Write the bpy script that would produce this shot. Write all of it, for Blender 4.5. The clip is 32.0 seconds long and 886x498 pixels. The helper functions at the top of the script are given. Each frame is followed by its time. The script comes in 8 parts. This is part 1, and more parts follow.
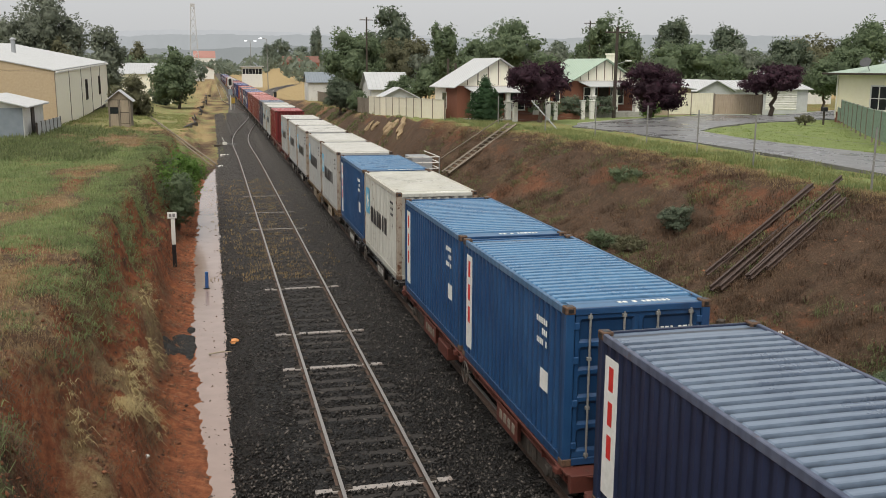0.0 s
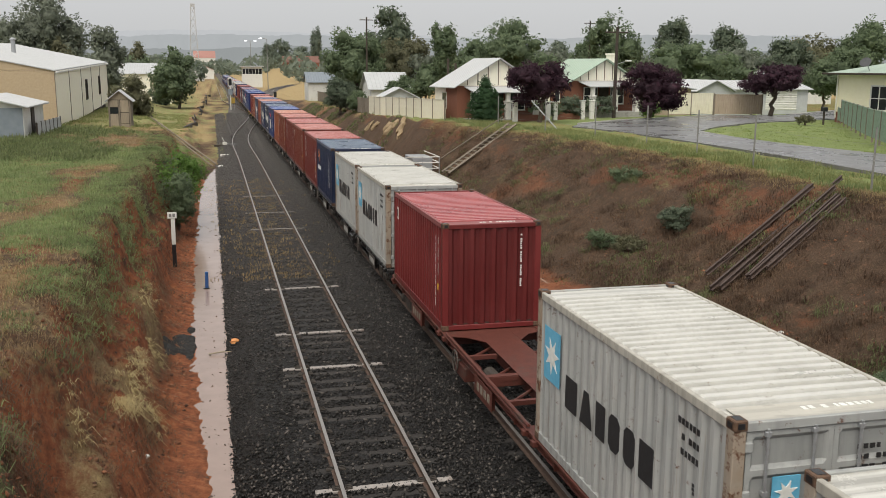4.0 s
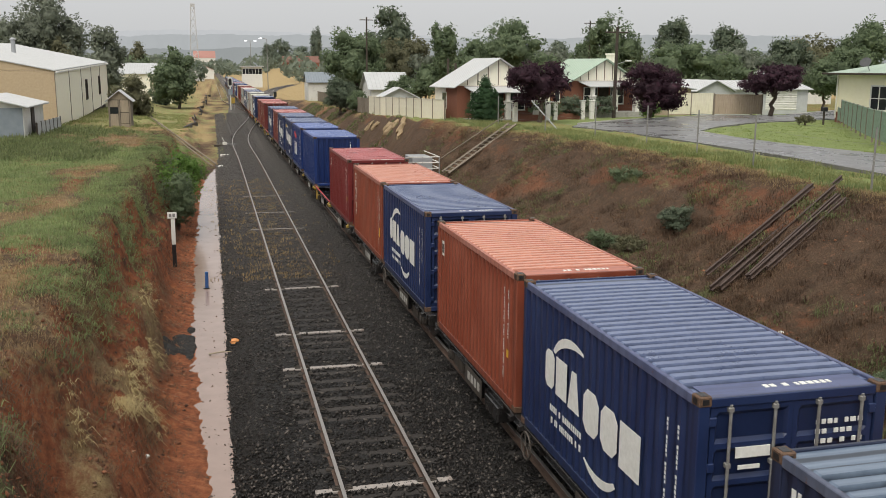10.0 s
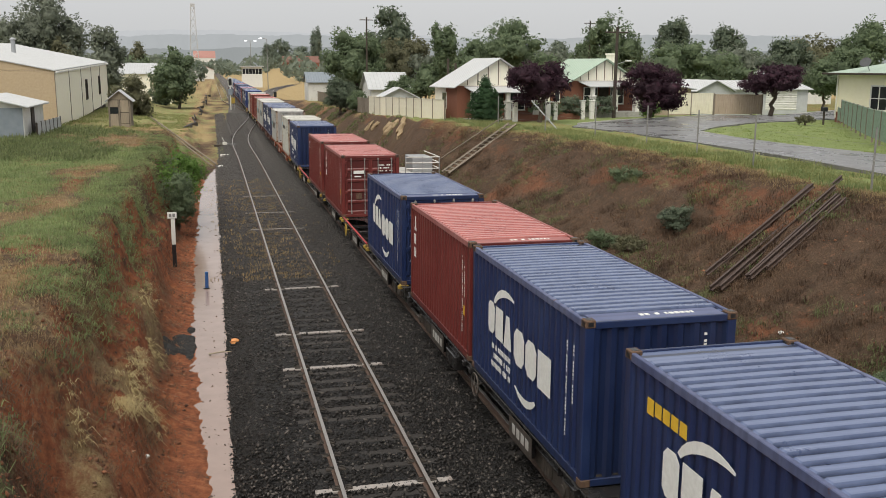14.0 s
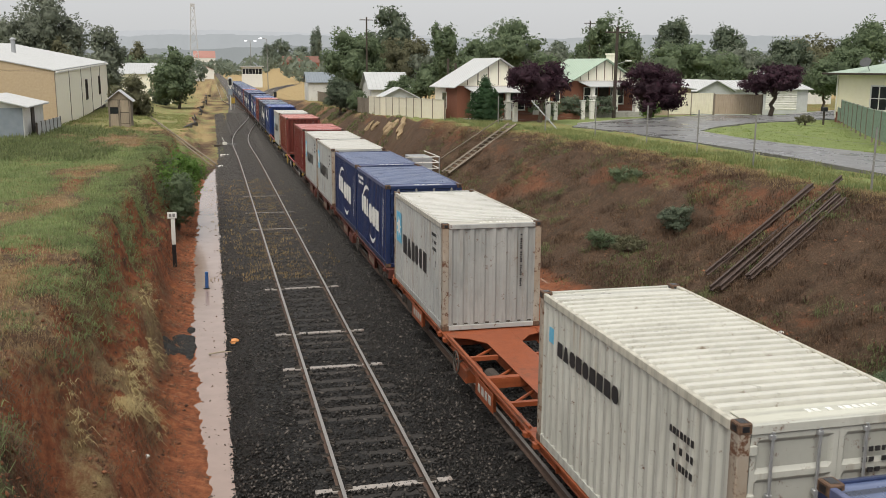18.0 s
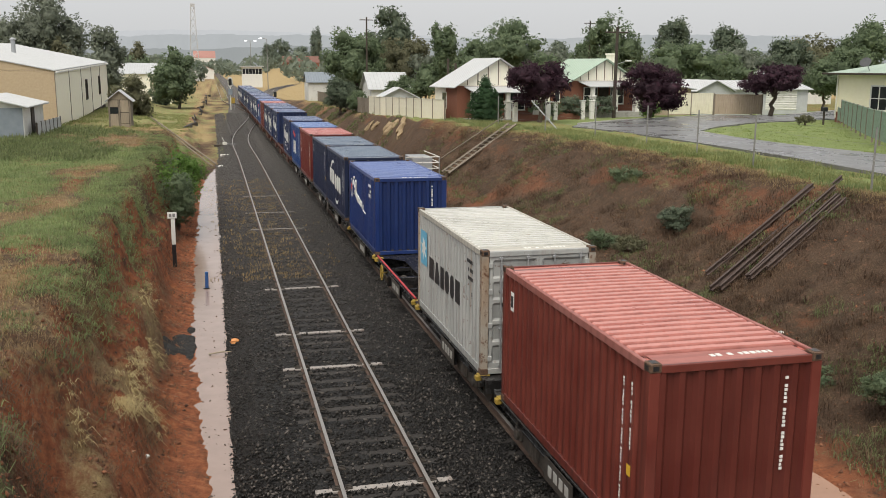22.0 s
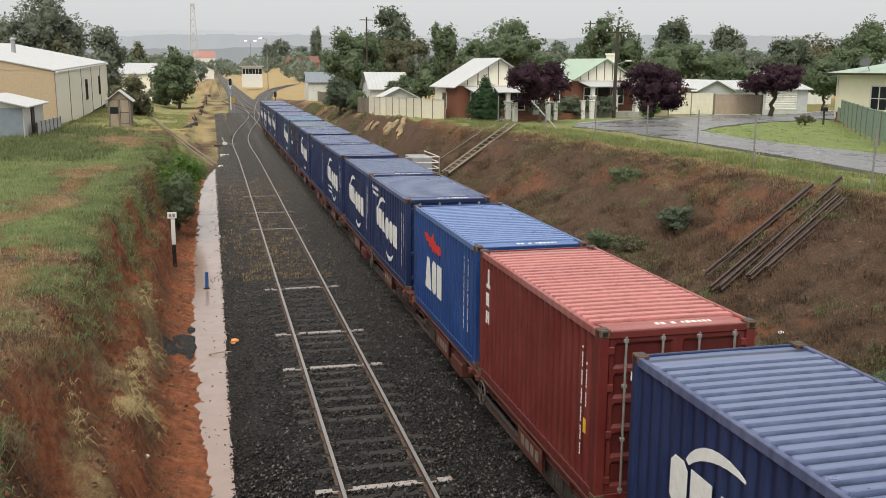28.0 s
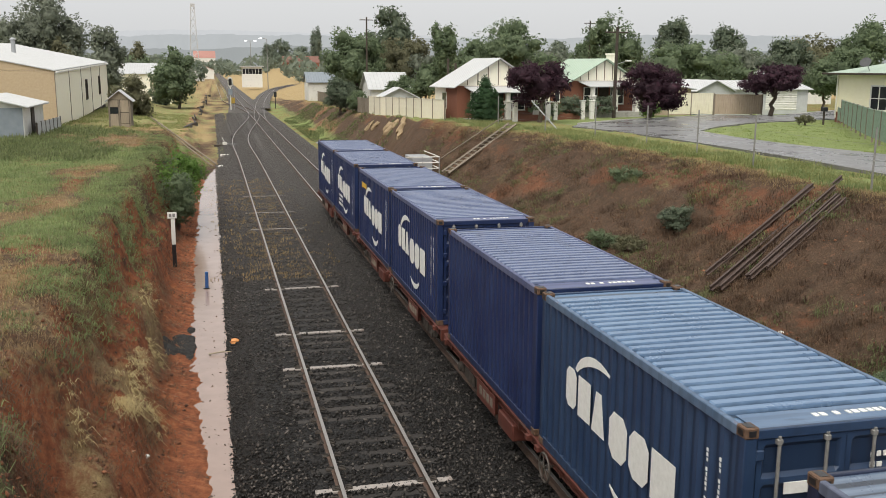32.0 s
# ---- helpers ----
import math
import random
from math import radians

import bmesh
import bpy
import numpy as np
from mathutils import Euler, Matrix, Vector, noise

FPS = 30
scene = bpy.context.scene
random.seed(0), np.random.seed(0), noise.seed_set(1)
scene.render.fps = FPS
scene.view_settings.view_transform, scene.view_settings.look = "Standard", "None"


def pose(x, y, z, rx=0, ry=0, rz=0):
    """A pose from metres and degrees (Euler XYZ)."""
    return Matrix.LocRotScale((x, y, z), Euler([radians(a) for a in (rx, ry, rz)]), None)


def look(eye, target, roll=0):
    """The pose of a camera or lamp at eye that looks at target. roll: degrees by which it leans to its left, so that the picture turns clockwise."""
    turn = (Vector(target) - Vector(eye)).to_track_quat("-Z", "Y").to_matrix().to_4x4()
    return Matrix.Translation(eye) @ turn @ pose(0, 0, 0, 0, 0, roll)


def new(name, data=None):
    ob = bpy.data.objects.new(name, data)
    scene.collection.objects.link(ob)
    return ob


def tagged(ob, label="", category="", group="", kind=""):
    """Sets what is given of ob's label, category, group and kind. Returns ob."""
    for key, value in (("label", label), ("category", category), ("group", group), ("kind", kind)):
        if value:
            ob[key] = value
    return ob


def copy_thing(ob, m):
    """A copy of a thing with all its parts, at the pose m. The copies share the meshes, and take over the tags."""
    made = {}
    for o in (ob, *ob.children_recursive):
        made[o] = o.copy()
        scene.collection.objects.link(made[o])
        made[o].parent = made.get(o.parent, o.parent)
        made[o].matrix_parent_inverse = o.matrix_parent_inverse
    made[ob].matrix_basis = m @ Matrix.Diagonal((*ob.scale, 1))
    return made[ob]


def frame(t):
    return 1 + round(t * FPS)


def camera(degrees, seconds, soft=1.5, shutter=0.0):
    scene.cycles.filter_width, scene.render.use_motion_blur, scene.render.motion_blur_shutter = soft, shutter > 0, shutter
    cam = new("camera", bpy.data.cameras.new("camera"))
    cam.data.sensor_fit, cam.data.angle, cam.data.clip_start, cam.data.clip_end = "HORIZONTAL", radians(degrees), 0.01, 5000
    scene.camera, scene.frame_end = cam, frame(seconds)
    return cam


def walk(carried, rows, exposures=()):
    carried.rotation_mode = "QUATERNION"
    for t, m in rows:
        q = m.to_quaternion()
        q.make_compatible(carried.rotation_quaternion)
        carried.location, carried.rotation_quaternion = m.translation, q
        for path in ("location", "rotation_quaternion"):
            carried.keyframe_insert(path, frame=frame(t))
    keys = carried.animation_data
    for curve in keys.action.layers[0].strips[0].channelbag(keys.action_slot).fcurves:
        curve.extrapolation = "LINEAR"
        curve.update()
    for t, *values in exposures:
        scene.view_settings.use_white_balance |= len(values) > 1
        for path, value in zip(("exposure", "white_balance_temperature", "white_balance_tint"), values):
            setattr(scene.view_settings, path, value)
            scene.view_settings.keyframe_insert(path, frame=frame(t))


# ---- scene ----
cam = camera(50.78, 32.0, soft=0.5, shutter=0.03)
EYE = Vector((0.0, 0.0, 7.057))
TILT, YAW, LEAN = radians(10.966), radians(13.822), 0.327
AIM = Vector((math.sin(YAW) * math.cos(TILT), math.cos(YAW) * math.cos(TILT), -math.sin(TILT)))
walk(cam, [(0.0, look(EYE, EYE + AIM * 50, LEAN)), (32.0, look(EYE, EYE + AIM * 50, LEAN))], [(0.0, 0.04), (12.0, 0.09), (19.0, 0.13), (23.0, 0.18), (28.0, 0.24), (32.0, 0.27)])

# ---- light: a bright overcast sky ----
world = bpy.data.worlds.new("overcast_sky")
scene.world = world
world.use_nodes = True
wn, wl = world.node_tree.nodes, world.node_tree.links
sky = wn.new("ShaderNodeTexSky")
sky.sky_type, sky.sun_disc = "NISHITA", False
sky.sun_elevation, sky.sun_rotation = radians(60), radians(209)
sky.air_density, sky.dust_density, sky.ozone_density = 1.0, 4.0, 1.0
grey = wn.new("ShaderNodeHueSaturation")
grey.inputs["Saturation"].default_value = 0.10
veil = wn.new("ShaderNodeMix")
veil.data_type = "RGBA"
veil.inputs["Factor"].default_value = 0.72
veil.inputs["B"].default_value = (5.55, 5.61, 5.67, 1)
wl.new(sky.outputs["Color"], grey.inputs["Color"])
wl.new(grey.outputs["Color"], veil.inputs["A"])
wl.new(veil.outputs["Result"], wn["Background"].inputs["Color"])
wn["Background"].inputs["Strength"].default_value = 0.127
sun = new("sun", bpy.data.lights.new("sun", "SUN"))
sun.data.energy, sun.data.angle, sun.data.color = 2.75, radians(50), (1.0, 0.94, 0.84)
sun.matrix_world = look((-11.5, -20.5, 40), (0, 0, 0))

# ---- materials ----
def nodes_of(name):
    m = bpy.data.materials.new(name)
    m.use_nodes = True
    nt = m.node_tree
    return m, nt.nodes, nt.links, nt.nodes["Principled BSDF"]


def ramp_node(n, stops):
    r = n.new("ShaderNodeValToRGB")
    e = r.color_ramp.elements
    e[0].position, e[0].color = stops[0][0], (*stops[0][1], 1)
    e[1].position, e[1].color = stops[-1][0], (*stops[-1][1], 1)
    for pos, col in stops[1:-1]:
        x = e.new(pos)
        x.color = (*col, 1)
    return r


def noise_node(n, l, coord, scale, detail=4.0, rough=0.6, stretch=None):
    t = n.new("ShaderNodeTexNoise")
    t.inputs["Scale"].default_value, t.inputs["Detail"].default_value = scale, detail
    t.inputs["Roughness"].default_value = rough
    if stretch:
        mp = n.new("ShaderNodeMapping")
        mp.inputs["Scale"].default_value = stretch
        l.new(coord, mp.inputs["Vector"])
        coord = mp.outputs["Vector"]
    l.new(coord, t.inputs["Vector"])
    return t.outputs["Fac"]


def mix_node(n, l, fac, a, b, mode="MIX"):
    x = n.new("ShaderNodeMix")
    x.data_type, x.blend_type = "RGBA", mode
    for key, v in (("Factor", fac), ("A", a), ("B", b)):
        if isinstance(v, (int, float)):
            x.inputs[key].default_value = v
        elif isinstance(v, tuple):
            x.inputs[key].default_value = (*v, 1)
        else:
            l.new(v, x.inputs[key])
    return x.outputs["Result"]


def step_node(n, l, v, lo, hi):
    x = n.new("ShaderNodeMapRange")
    x.inputs["From Min"].default_value, x.inputs["From Max"].default_value = lo, hi
    l.new(v, x.inputs["Value"])
    return x.outputs["Result"]


def mat(name, dark, light, scale=6.0, rough=0.7, metal=0.0, bump=0.15, fine=60.0, patch=None, patch_scale=1.2, patch_at=(0.55, 0.7),
        stretch=None, vary=0.0, rough2=None):
    """Two-scale noise colour between dark and light, patches of a third colour, fine bump."""
    m, n, l, b = nodes_of(name)
    co = n.new("ShaderNodeTexCoord").outputs["Object"]
    base = noise_node(n, l, co, scale, 5.0, 0.65, stretch)
    grain = noise_node(n, l, co, fine, 3.0, 0.6, stretch)
    col = ramp_node(n, [(0.3, dark), (0.7, light)])
    l.new(base, col.inputs["Fac"])
    out = mix_node(n, l, 0.35, col.outputs["Color"], mix_node(n, l, grain, dark, light))
    if patch:
        big = noise_node(n, l, co, patch_scale, 6.0, 0.7)
        out = mix_node(n, l, step_node(n, l, big, *patch_at), out, patch)
    if vary:
        hs = n.new("ShaderNodeHueSaturation")
        info = n.new("ShaderNodeObjectInfo")
        mr = n.new("ShaderNodeMapRange")
        mr.inputs["To Min"].default_value, mr.inputs["To Max"].default_value = 1 - vary, 1 + vary
        l.new(info.outputs["Random"], mr.inputs["Value"])
        l.new(mr.outputs["Result"], hs.inputs["Value"])
        l.new(out, hs.inputs["Color"])
        out = hs.outputs["Color"]
    l.new(out, b.inputs["Base Color"])
    b.inputs["Metallic"].default_value = metal
    if rough2 is None:
        b.inputs["Roughness"].default_value = rough
    else:
        mr = n.new("ShaderNodeMapRange")
        mr.inputs["To Min"].default_value, mr.inputs["To Max"].default_value = rough, rough2
        l.new(base, mr.inputs["Value"])
        l.new(mr.outputs["Result"], b.inputs["Roughness"])
    if bump:
        bp = n.new("ShaderNodeBump")
        bp.inputs["Strength"].default_value, bp.inputs["Distance"].default_value = bump, 0.02
        l.new(grain, bp.inputs["Height"])
        l.new(bp.outputs["Normal"], b.inputs["Normal"])
    return m


def container_paint(name, colour, faded, rust=0.5, gloss=0.38, drip=0.0):
    """Weathered enamel: fading, vertical dirt streaks, rust scabs, shade painted into the folds; every box differs a
    little.
    """
    m, n, l, b = nodes_of(name)
    tc = n.new("ShaderNodeTexCoord").outputs["Object"]
    info = n.new("ShaderNodeObjectInfo")
    sh = n.new("ShaderNodeVectorMath")
    sh.operation = "ADD"
    sc = n.new("ShaderNodeVectorMath")
    sc.operation = "SCALE"
    sc.inputs[0].default_value = (17.0, 31.0, 5.0)
    l.new(info.outputs["Random"], sc.inputs["Scale"])
    l.new(tc, sh.inputs[0])
    l.new(sc.outputs["Vector"], sh.inputs[1])
    co = sh.outputs["Vector"]
    fade = noise_node(n, l, co, 0.9, 5.0, 0.65)
    out = mix_node(n, l, step_node(n, l, fade, 0.35, 0.75), colour, faded)
    streak = noise_node(n, l, co, 3.0, 4.0, 0.6, (1.0, 4.0, 0.25))
    out = mix_node(n, l, step_node(n, l, streak, 0.52, 0.95), out, tuple(c * 0.45 + 0.01 for c in colour))
    if drip:
        run = noise_node(n, l, co, 2.2, 6.0, 0.7, (1.0, 5.0, 0.16))
        soft = n.new("ShaderNodeMath")
        soft.operation = "MULTIPLY"
        l.new(step_node(n, l, run, 0.56, 0.72), soft.inputs[0])
        soft.inputs[1].default_value = drip
        out = mix_node(n, l, soft.outputs[0], out, (0.20, 0.125, 0.065))
    # painted shade: dark bands along the recessed folds of the walls
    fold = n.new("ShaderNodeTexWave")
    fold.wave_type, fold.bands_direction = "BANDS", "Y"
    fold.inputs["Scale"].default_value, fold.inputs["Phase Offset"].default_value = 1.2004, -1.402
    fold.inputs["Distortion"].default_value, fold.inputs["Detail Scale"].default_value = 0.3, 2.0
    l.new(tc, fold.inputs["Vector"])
    fold_shade = n.new("ShaderNodeMath")
    fold_shade.operation = "MULTIPLY"
    l.new(step_node(n, l, fold.outputs["Fac"], 0.45, 0.12), fold_shade.inputs[0])
    fold_shade.inputs[1].default_value = 0.5 if not drip else 0.25
    out = mix_node(n, l, fold_shade.outputs[0], out, tuple(c * 0.42 for c in colour))
    scab = noise_node(n, l, co, 5.5, 8.0, 0.75)
    out = mix_node(n, l, step_node(n, l, scab, 0.72 - 0.06 * rust, 0.80 - 0.06 * rust), out, (0.11, 0.045, 0.02))
    l.new(out, b.inputs["Base Color"])
    r = n.new("ShaderNodeMapRange")
    r.inputs["To Min"].default_value, r.inputs["To Max"].default_value = gloss - 0.1, gloss + 0.25
    l.new(fade, r.inputs["Value"])
    l.new(r.outputs["Result"], b.inputs["Roughness"])
    bp = n.new("ShaderNodeBump")
    bp.inputs["Strength"].default_value, bp.inputs["Distance"].default_value = 0.25, 0.02
    l.new(noise_node(n, l, co, 2.2, 4.0, 0.55), bp.inputs["Height"])
    l.new(bp.outputs["Normal"], b.inputs["Normal"])
    return m


def roof_paint(name, colour, pale, groove=0.86, dirt=0.0):
    """Chalky sun-bleached roof enamel, wet, sky sheen in its pale tones, shade painted into the grooves and rust at the
    seams.
    """
    m, n, l, b = nodes_of(name)
    tc = n.new("ShaderNodeTexCoord").outputs["Object"]
    info = n.new("ShaderNodeObjectInfo")
    sh = n.new("ShaderNodeVectorMath")
    sh.operation = "MULTIPLY_ADD"
    l.new(info.outputs["Random"], sh.inputs[0])
    sh.inputs[1].default_value = (23.0, 41.0, 3.0)
    l.new(tc, sh.inputs[2])
    co = sh.outputs["Vector"]
    big = noise_node(n, l, co, 0.8, 6, 0.7)
    out = mix_node(n, l, step_node(n, l, big, 0.22, 0.58), colour, pale)
    smear = noise_node(n, l, co, 2.4, 6, 0.75, (0.5, 1.6, 1))
    out = mix_node(n, l, step_node(n, l, smear, 0.58, 0.9), out, tuple(c * 0.5 + 0.02 for c in colour))
    scab = noise_node(n, l, co, 4.5, 9, 0.78)
    out = mix_node(n, l, step_node(n, l, scab, 0.68 - dirt, 0.78 - dirt), out, (0.17, 0.09, 0.05) if not dirt else (0.20, 0.155, 0.105))
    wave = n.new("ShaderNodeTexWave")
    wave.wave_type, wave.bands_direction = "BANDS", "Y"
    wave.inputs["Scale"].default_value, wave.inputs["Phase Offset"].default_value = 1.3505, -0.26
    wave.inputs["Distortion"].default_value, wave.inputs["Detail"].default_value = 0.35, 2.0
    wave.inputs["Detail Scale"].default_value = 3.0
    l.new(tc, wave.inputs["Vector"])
    # painted shade: dark lines along the roof grooves
    groove_shade = n.new("ShaderNodeMath")
    groove_shade.operation = "MULTIPLY"
    l.new(step_node(n, l, wave.outputs["Fac"], 0.48, 0.20), groove_shade.inputs[0])
    groove_shade.inputs[1].default_value = groove
    out = mix_node(n, l, groove_shade.outputs[0], out, tuple(c * 0.22 for c in colour))
    # painted highlight: rib tops paled where the smear is thin
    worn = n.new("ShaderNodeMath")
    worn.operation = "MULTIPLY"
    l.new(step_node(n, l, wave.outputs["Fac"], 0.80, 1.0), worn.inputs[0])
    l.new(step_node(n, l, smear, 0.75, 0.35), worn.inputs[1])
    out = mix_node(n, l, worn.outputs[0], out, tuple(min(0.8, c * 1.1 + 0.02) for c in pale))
    l.new(out, b.inputs["Base Color"])
    r = n.new("ShaderNodeMapRange")
    r.inputs["To Min"].default_value, r.inputs["To Max"].default_value = 0.18, 0.42
    l.new(big, r.inputs["Value"])
    l.new(r.outputs["Result"], b.inputs["Roughness"])
    bp = n.new("ShaderNodeBump")
    bp.inputs["Strength"].default_value, bp.inputs["Distance"].default_value = 0.3, 0.015
    l.new(noise_node(n, l, co, 1.7, 4, 0.6), bp.inputs["Height"])
    l.new(bp.outputs["Normal"], b.inputs["Normal"])
    return m


# paler than the sides: sun fading plus sky sheen put into the colour
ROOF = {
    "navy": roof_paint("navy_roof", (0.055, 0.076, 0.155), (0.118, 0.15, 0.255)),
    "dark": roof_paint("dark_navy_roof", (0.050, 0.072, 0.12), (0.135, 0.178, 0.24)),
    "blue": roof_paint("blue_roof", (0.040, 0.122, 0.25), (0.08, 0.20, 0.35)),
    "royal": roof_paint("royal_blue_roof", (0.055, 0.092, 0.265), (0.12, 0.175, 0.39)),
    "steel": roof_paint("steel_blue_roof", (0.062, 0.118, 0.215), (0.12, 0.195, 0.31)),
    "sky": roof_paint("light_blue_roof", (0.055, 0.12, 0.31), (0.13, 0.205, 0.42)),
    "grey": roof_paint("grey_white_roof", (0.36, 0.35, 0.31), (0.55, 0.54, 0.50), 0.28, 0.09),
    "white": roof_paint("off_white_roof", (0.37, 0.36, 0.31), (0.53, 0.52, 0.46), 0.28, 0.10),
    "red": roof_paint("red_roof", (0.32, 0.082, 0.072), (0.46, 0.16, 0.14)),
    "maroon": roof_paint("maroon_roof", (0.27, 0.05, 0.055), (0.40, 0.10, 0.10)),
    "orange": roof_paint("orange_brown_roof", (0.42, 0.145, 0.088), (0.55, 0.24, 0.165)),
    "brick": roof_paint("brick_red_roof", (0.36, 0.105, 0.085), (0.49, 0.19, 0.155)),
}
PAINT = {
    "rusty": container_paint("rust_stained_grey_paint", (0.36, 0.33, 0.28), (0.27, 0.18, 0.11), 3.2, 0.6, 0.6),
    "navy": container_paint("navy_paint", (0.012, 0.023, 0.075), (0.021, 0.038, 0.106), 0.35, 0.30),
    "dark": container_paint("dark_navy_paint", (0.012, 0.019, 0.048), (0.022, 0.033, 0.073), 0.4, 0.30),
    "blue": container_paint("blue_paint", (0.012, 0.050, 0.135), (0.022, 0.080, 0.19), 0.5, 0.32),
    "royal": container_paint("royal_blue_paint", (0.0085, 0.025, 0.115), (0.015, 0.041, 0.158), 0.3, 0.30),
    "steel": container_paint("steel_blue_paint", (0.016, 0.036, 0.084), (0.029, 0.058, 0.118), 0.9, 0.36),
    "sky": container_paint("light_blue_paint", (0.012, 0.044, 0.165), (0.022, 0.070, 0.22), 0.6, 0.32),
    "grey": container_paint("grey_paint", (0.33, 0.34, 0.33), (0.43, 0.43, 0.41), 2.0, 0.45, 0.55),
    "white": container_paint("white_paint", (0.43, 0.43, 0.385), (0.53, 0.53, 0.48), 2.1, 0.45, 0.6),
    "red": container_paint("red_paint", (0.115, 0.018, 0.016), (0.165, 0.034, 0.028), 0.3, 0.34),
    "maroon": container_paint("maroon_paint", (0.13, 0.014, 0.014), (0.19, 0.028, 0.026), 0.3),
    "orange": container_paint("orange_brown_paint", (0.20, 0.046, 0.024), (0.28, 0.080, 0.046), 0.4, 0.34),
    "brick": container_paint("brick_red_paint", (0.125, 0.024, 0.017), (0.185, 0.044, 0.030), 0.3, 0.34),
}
EDGE, HEAD = {}, {}
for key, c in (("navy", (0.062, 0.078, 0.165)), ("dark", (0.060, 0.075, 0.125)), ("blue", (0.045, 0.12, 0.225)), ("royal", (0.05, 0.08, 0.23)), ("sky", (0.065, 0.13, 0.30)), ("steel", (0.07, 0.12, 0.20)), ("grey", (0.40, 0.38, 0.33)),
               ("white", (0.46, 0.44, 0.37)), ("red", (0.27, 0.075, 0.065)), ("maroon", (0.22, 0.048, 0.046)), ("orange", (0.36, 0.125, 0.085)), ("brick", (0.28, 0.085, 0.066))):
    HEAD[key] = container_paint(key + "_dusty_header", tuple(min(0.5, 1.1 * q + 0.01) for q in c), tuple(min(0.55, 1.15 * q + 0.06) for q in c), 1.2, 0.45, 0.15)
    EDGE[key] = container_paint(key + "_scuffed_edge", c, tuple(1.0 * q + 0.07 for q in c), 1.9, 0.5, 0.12)
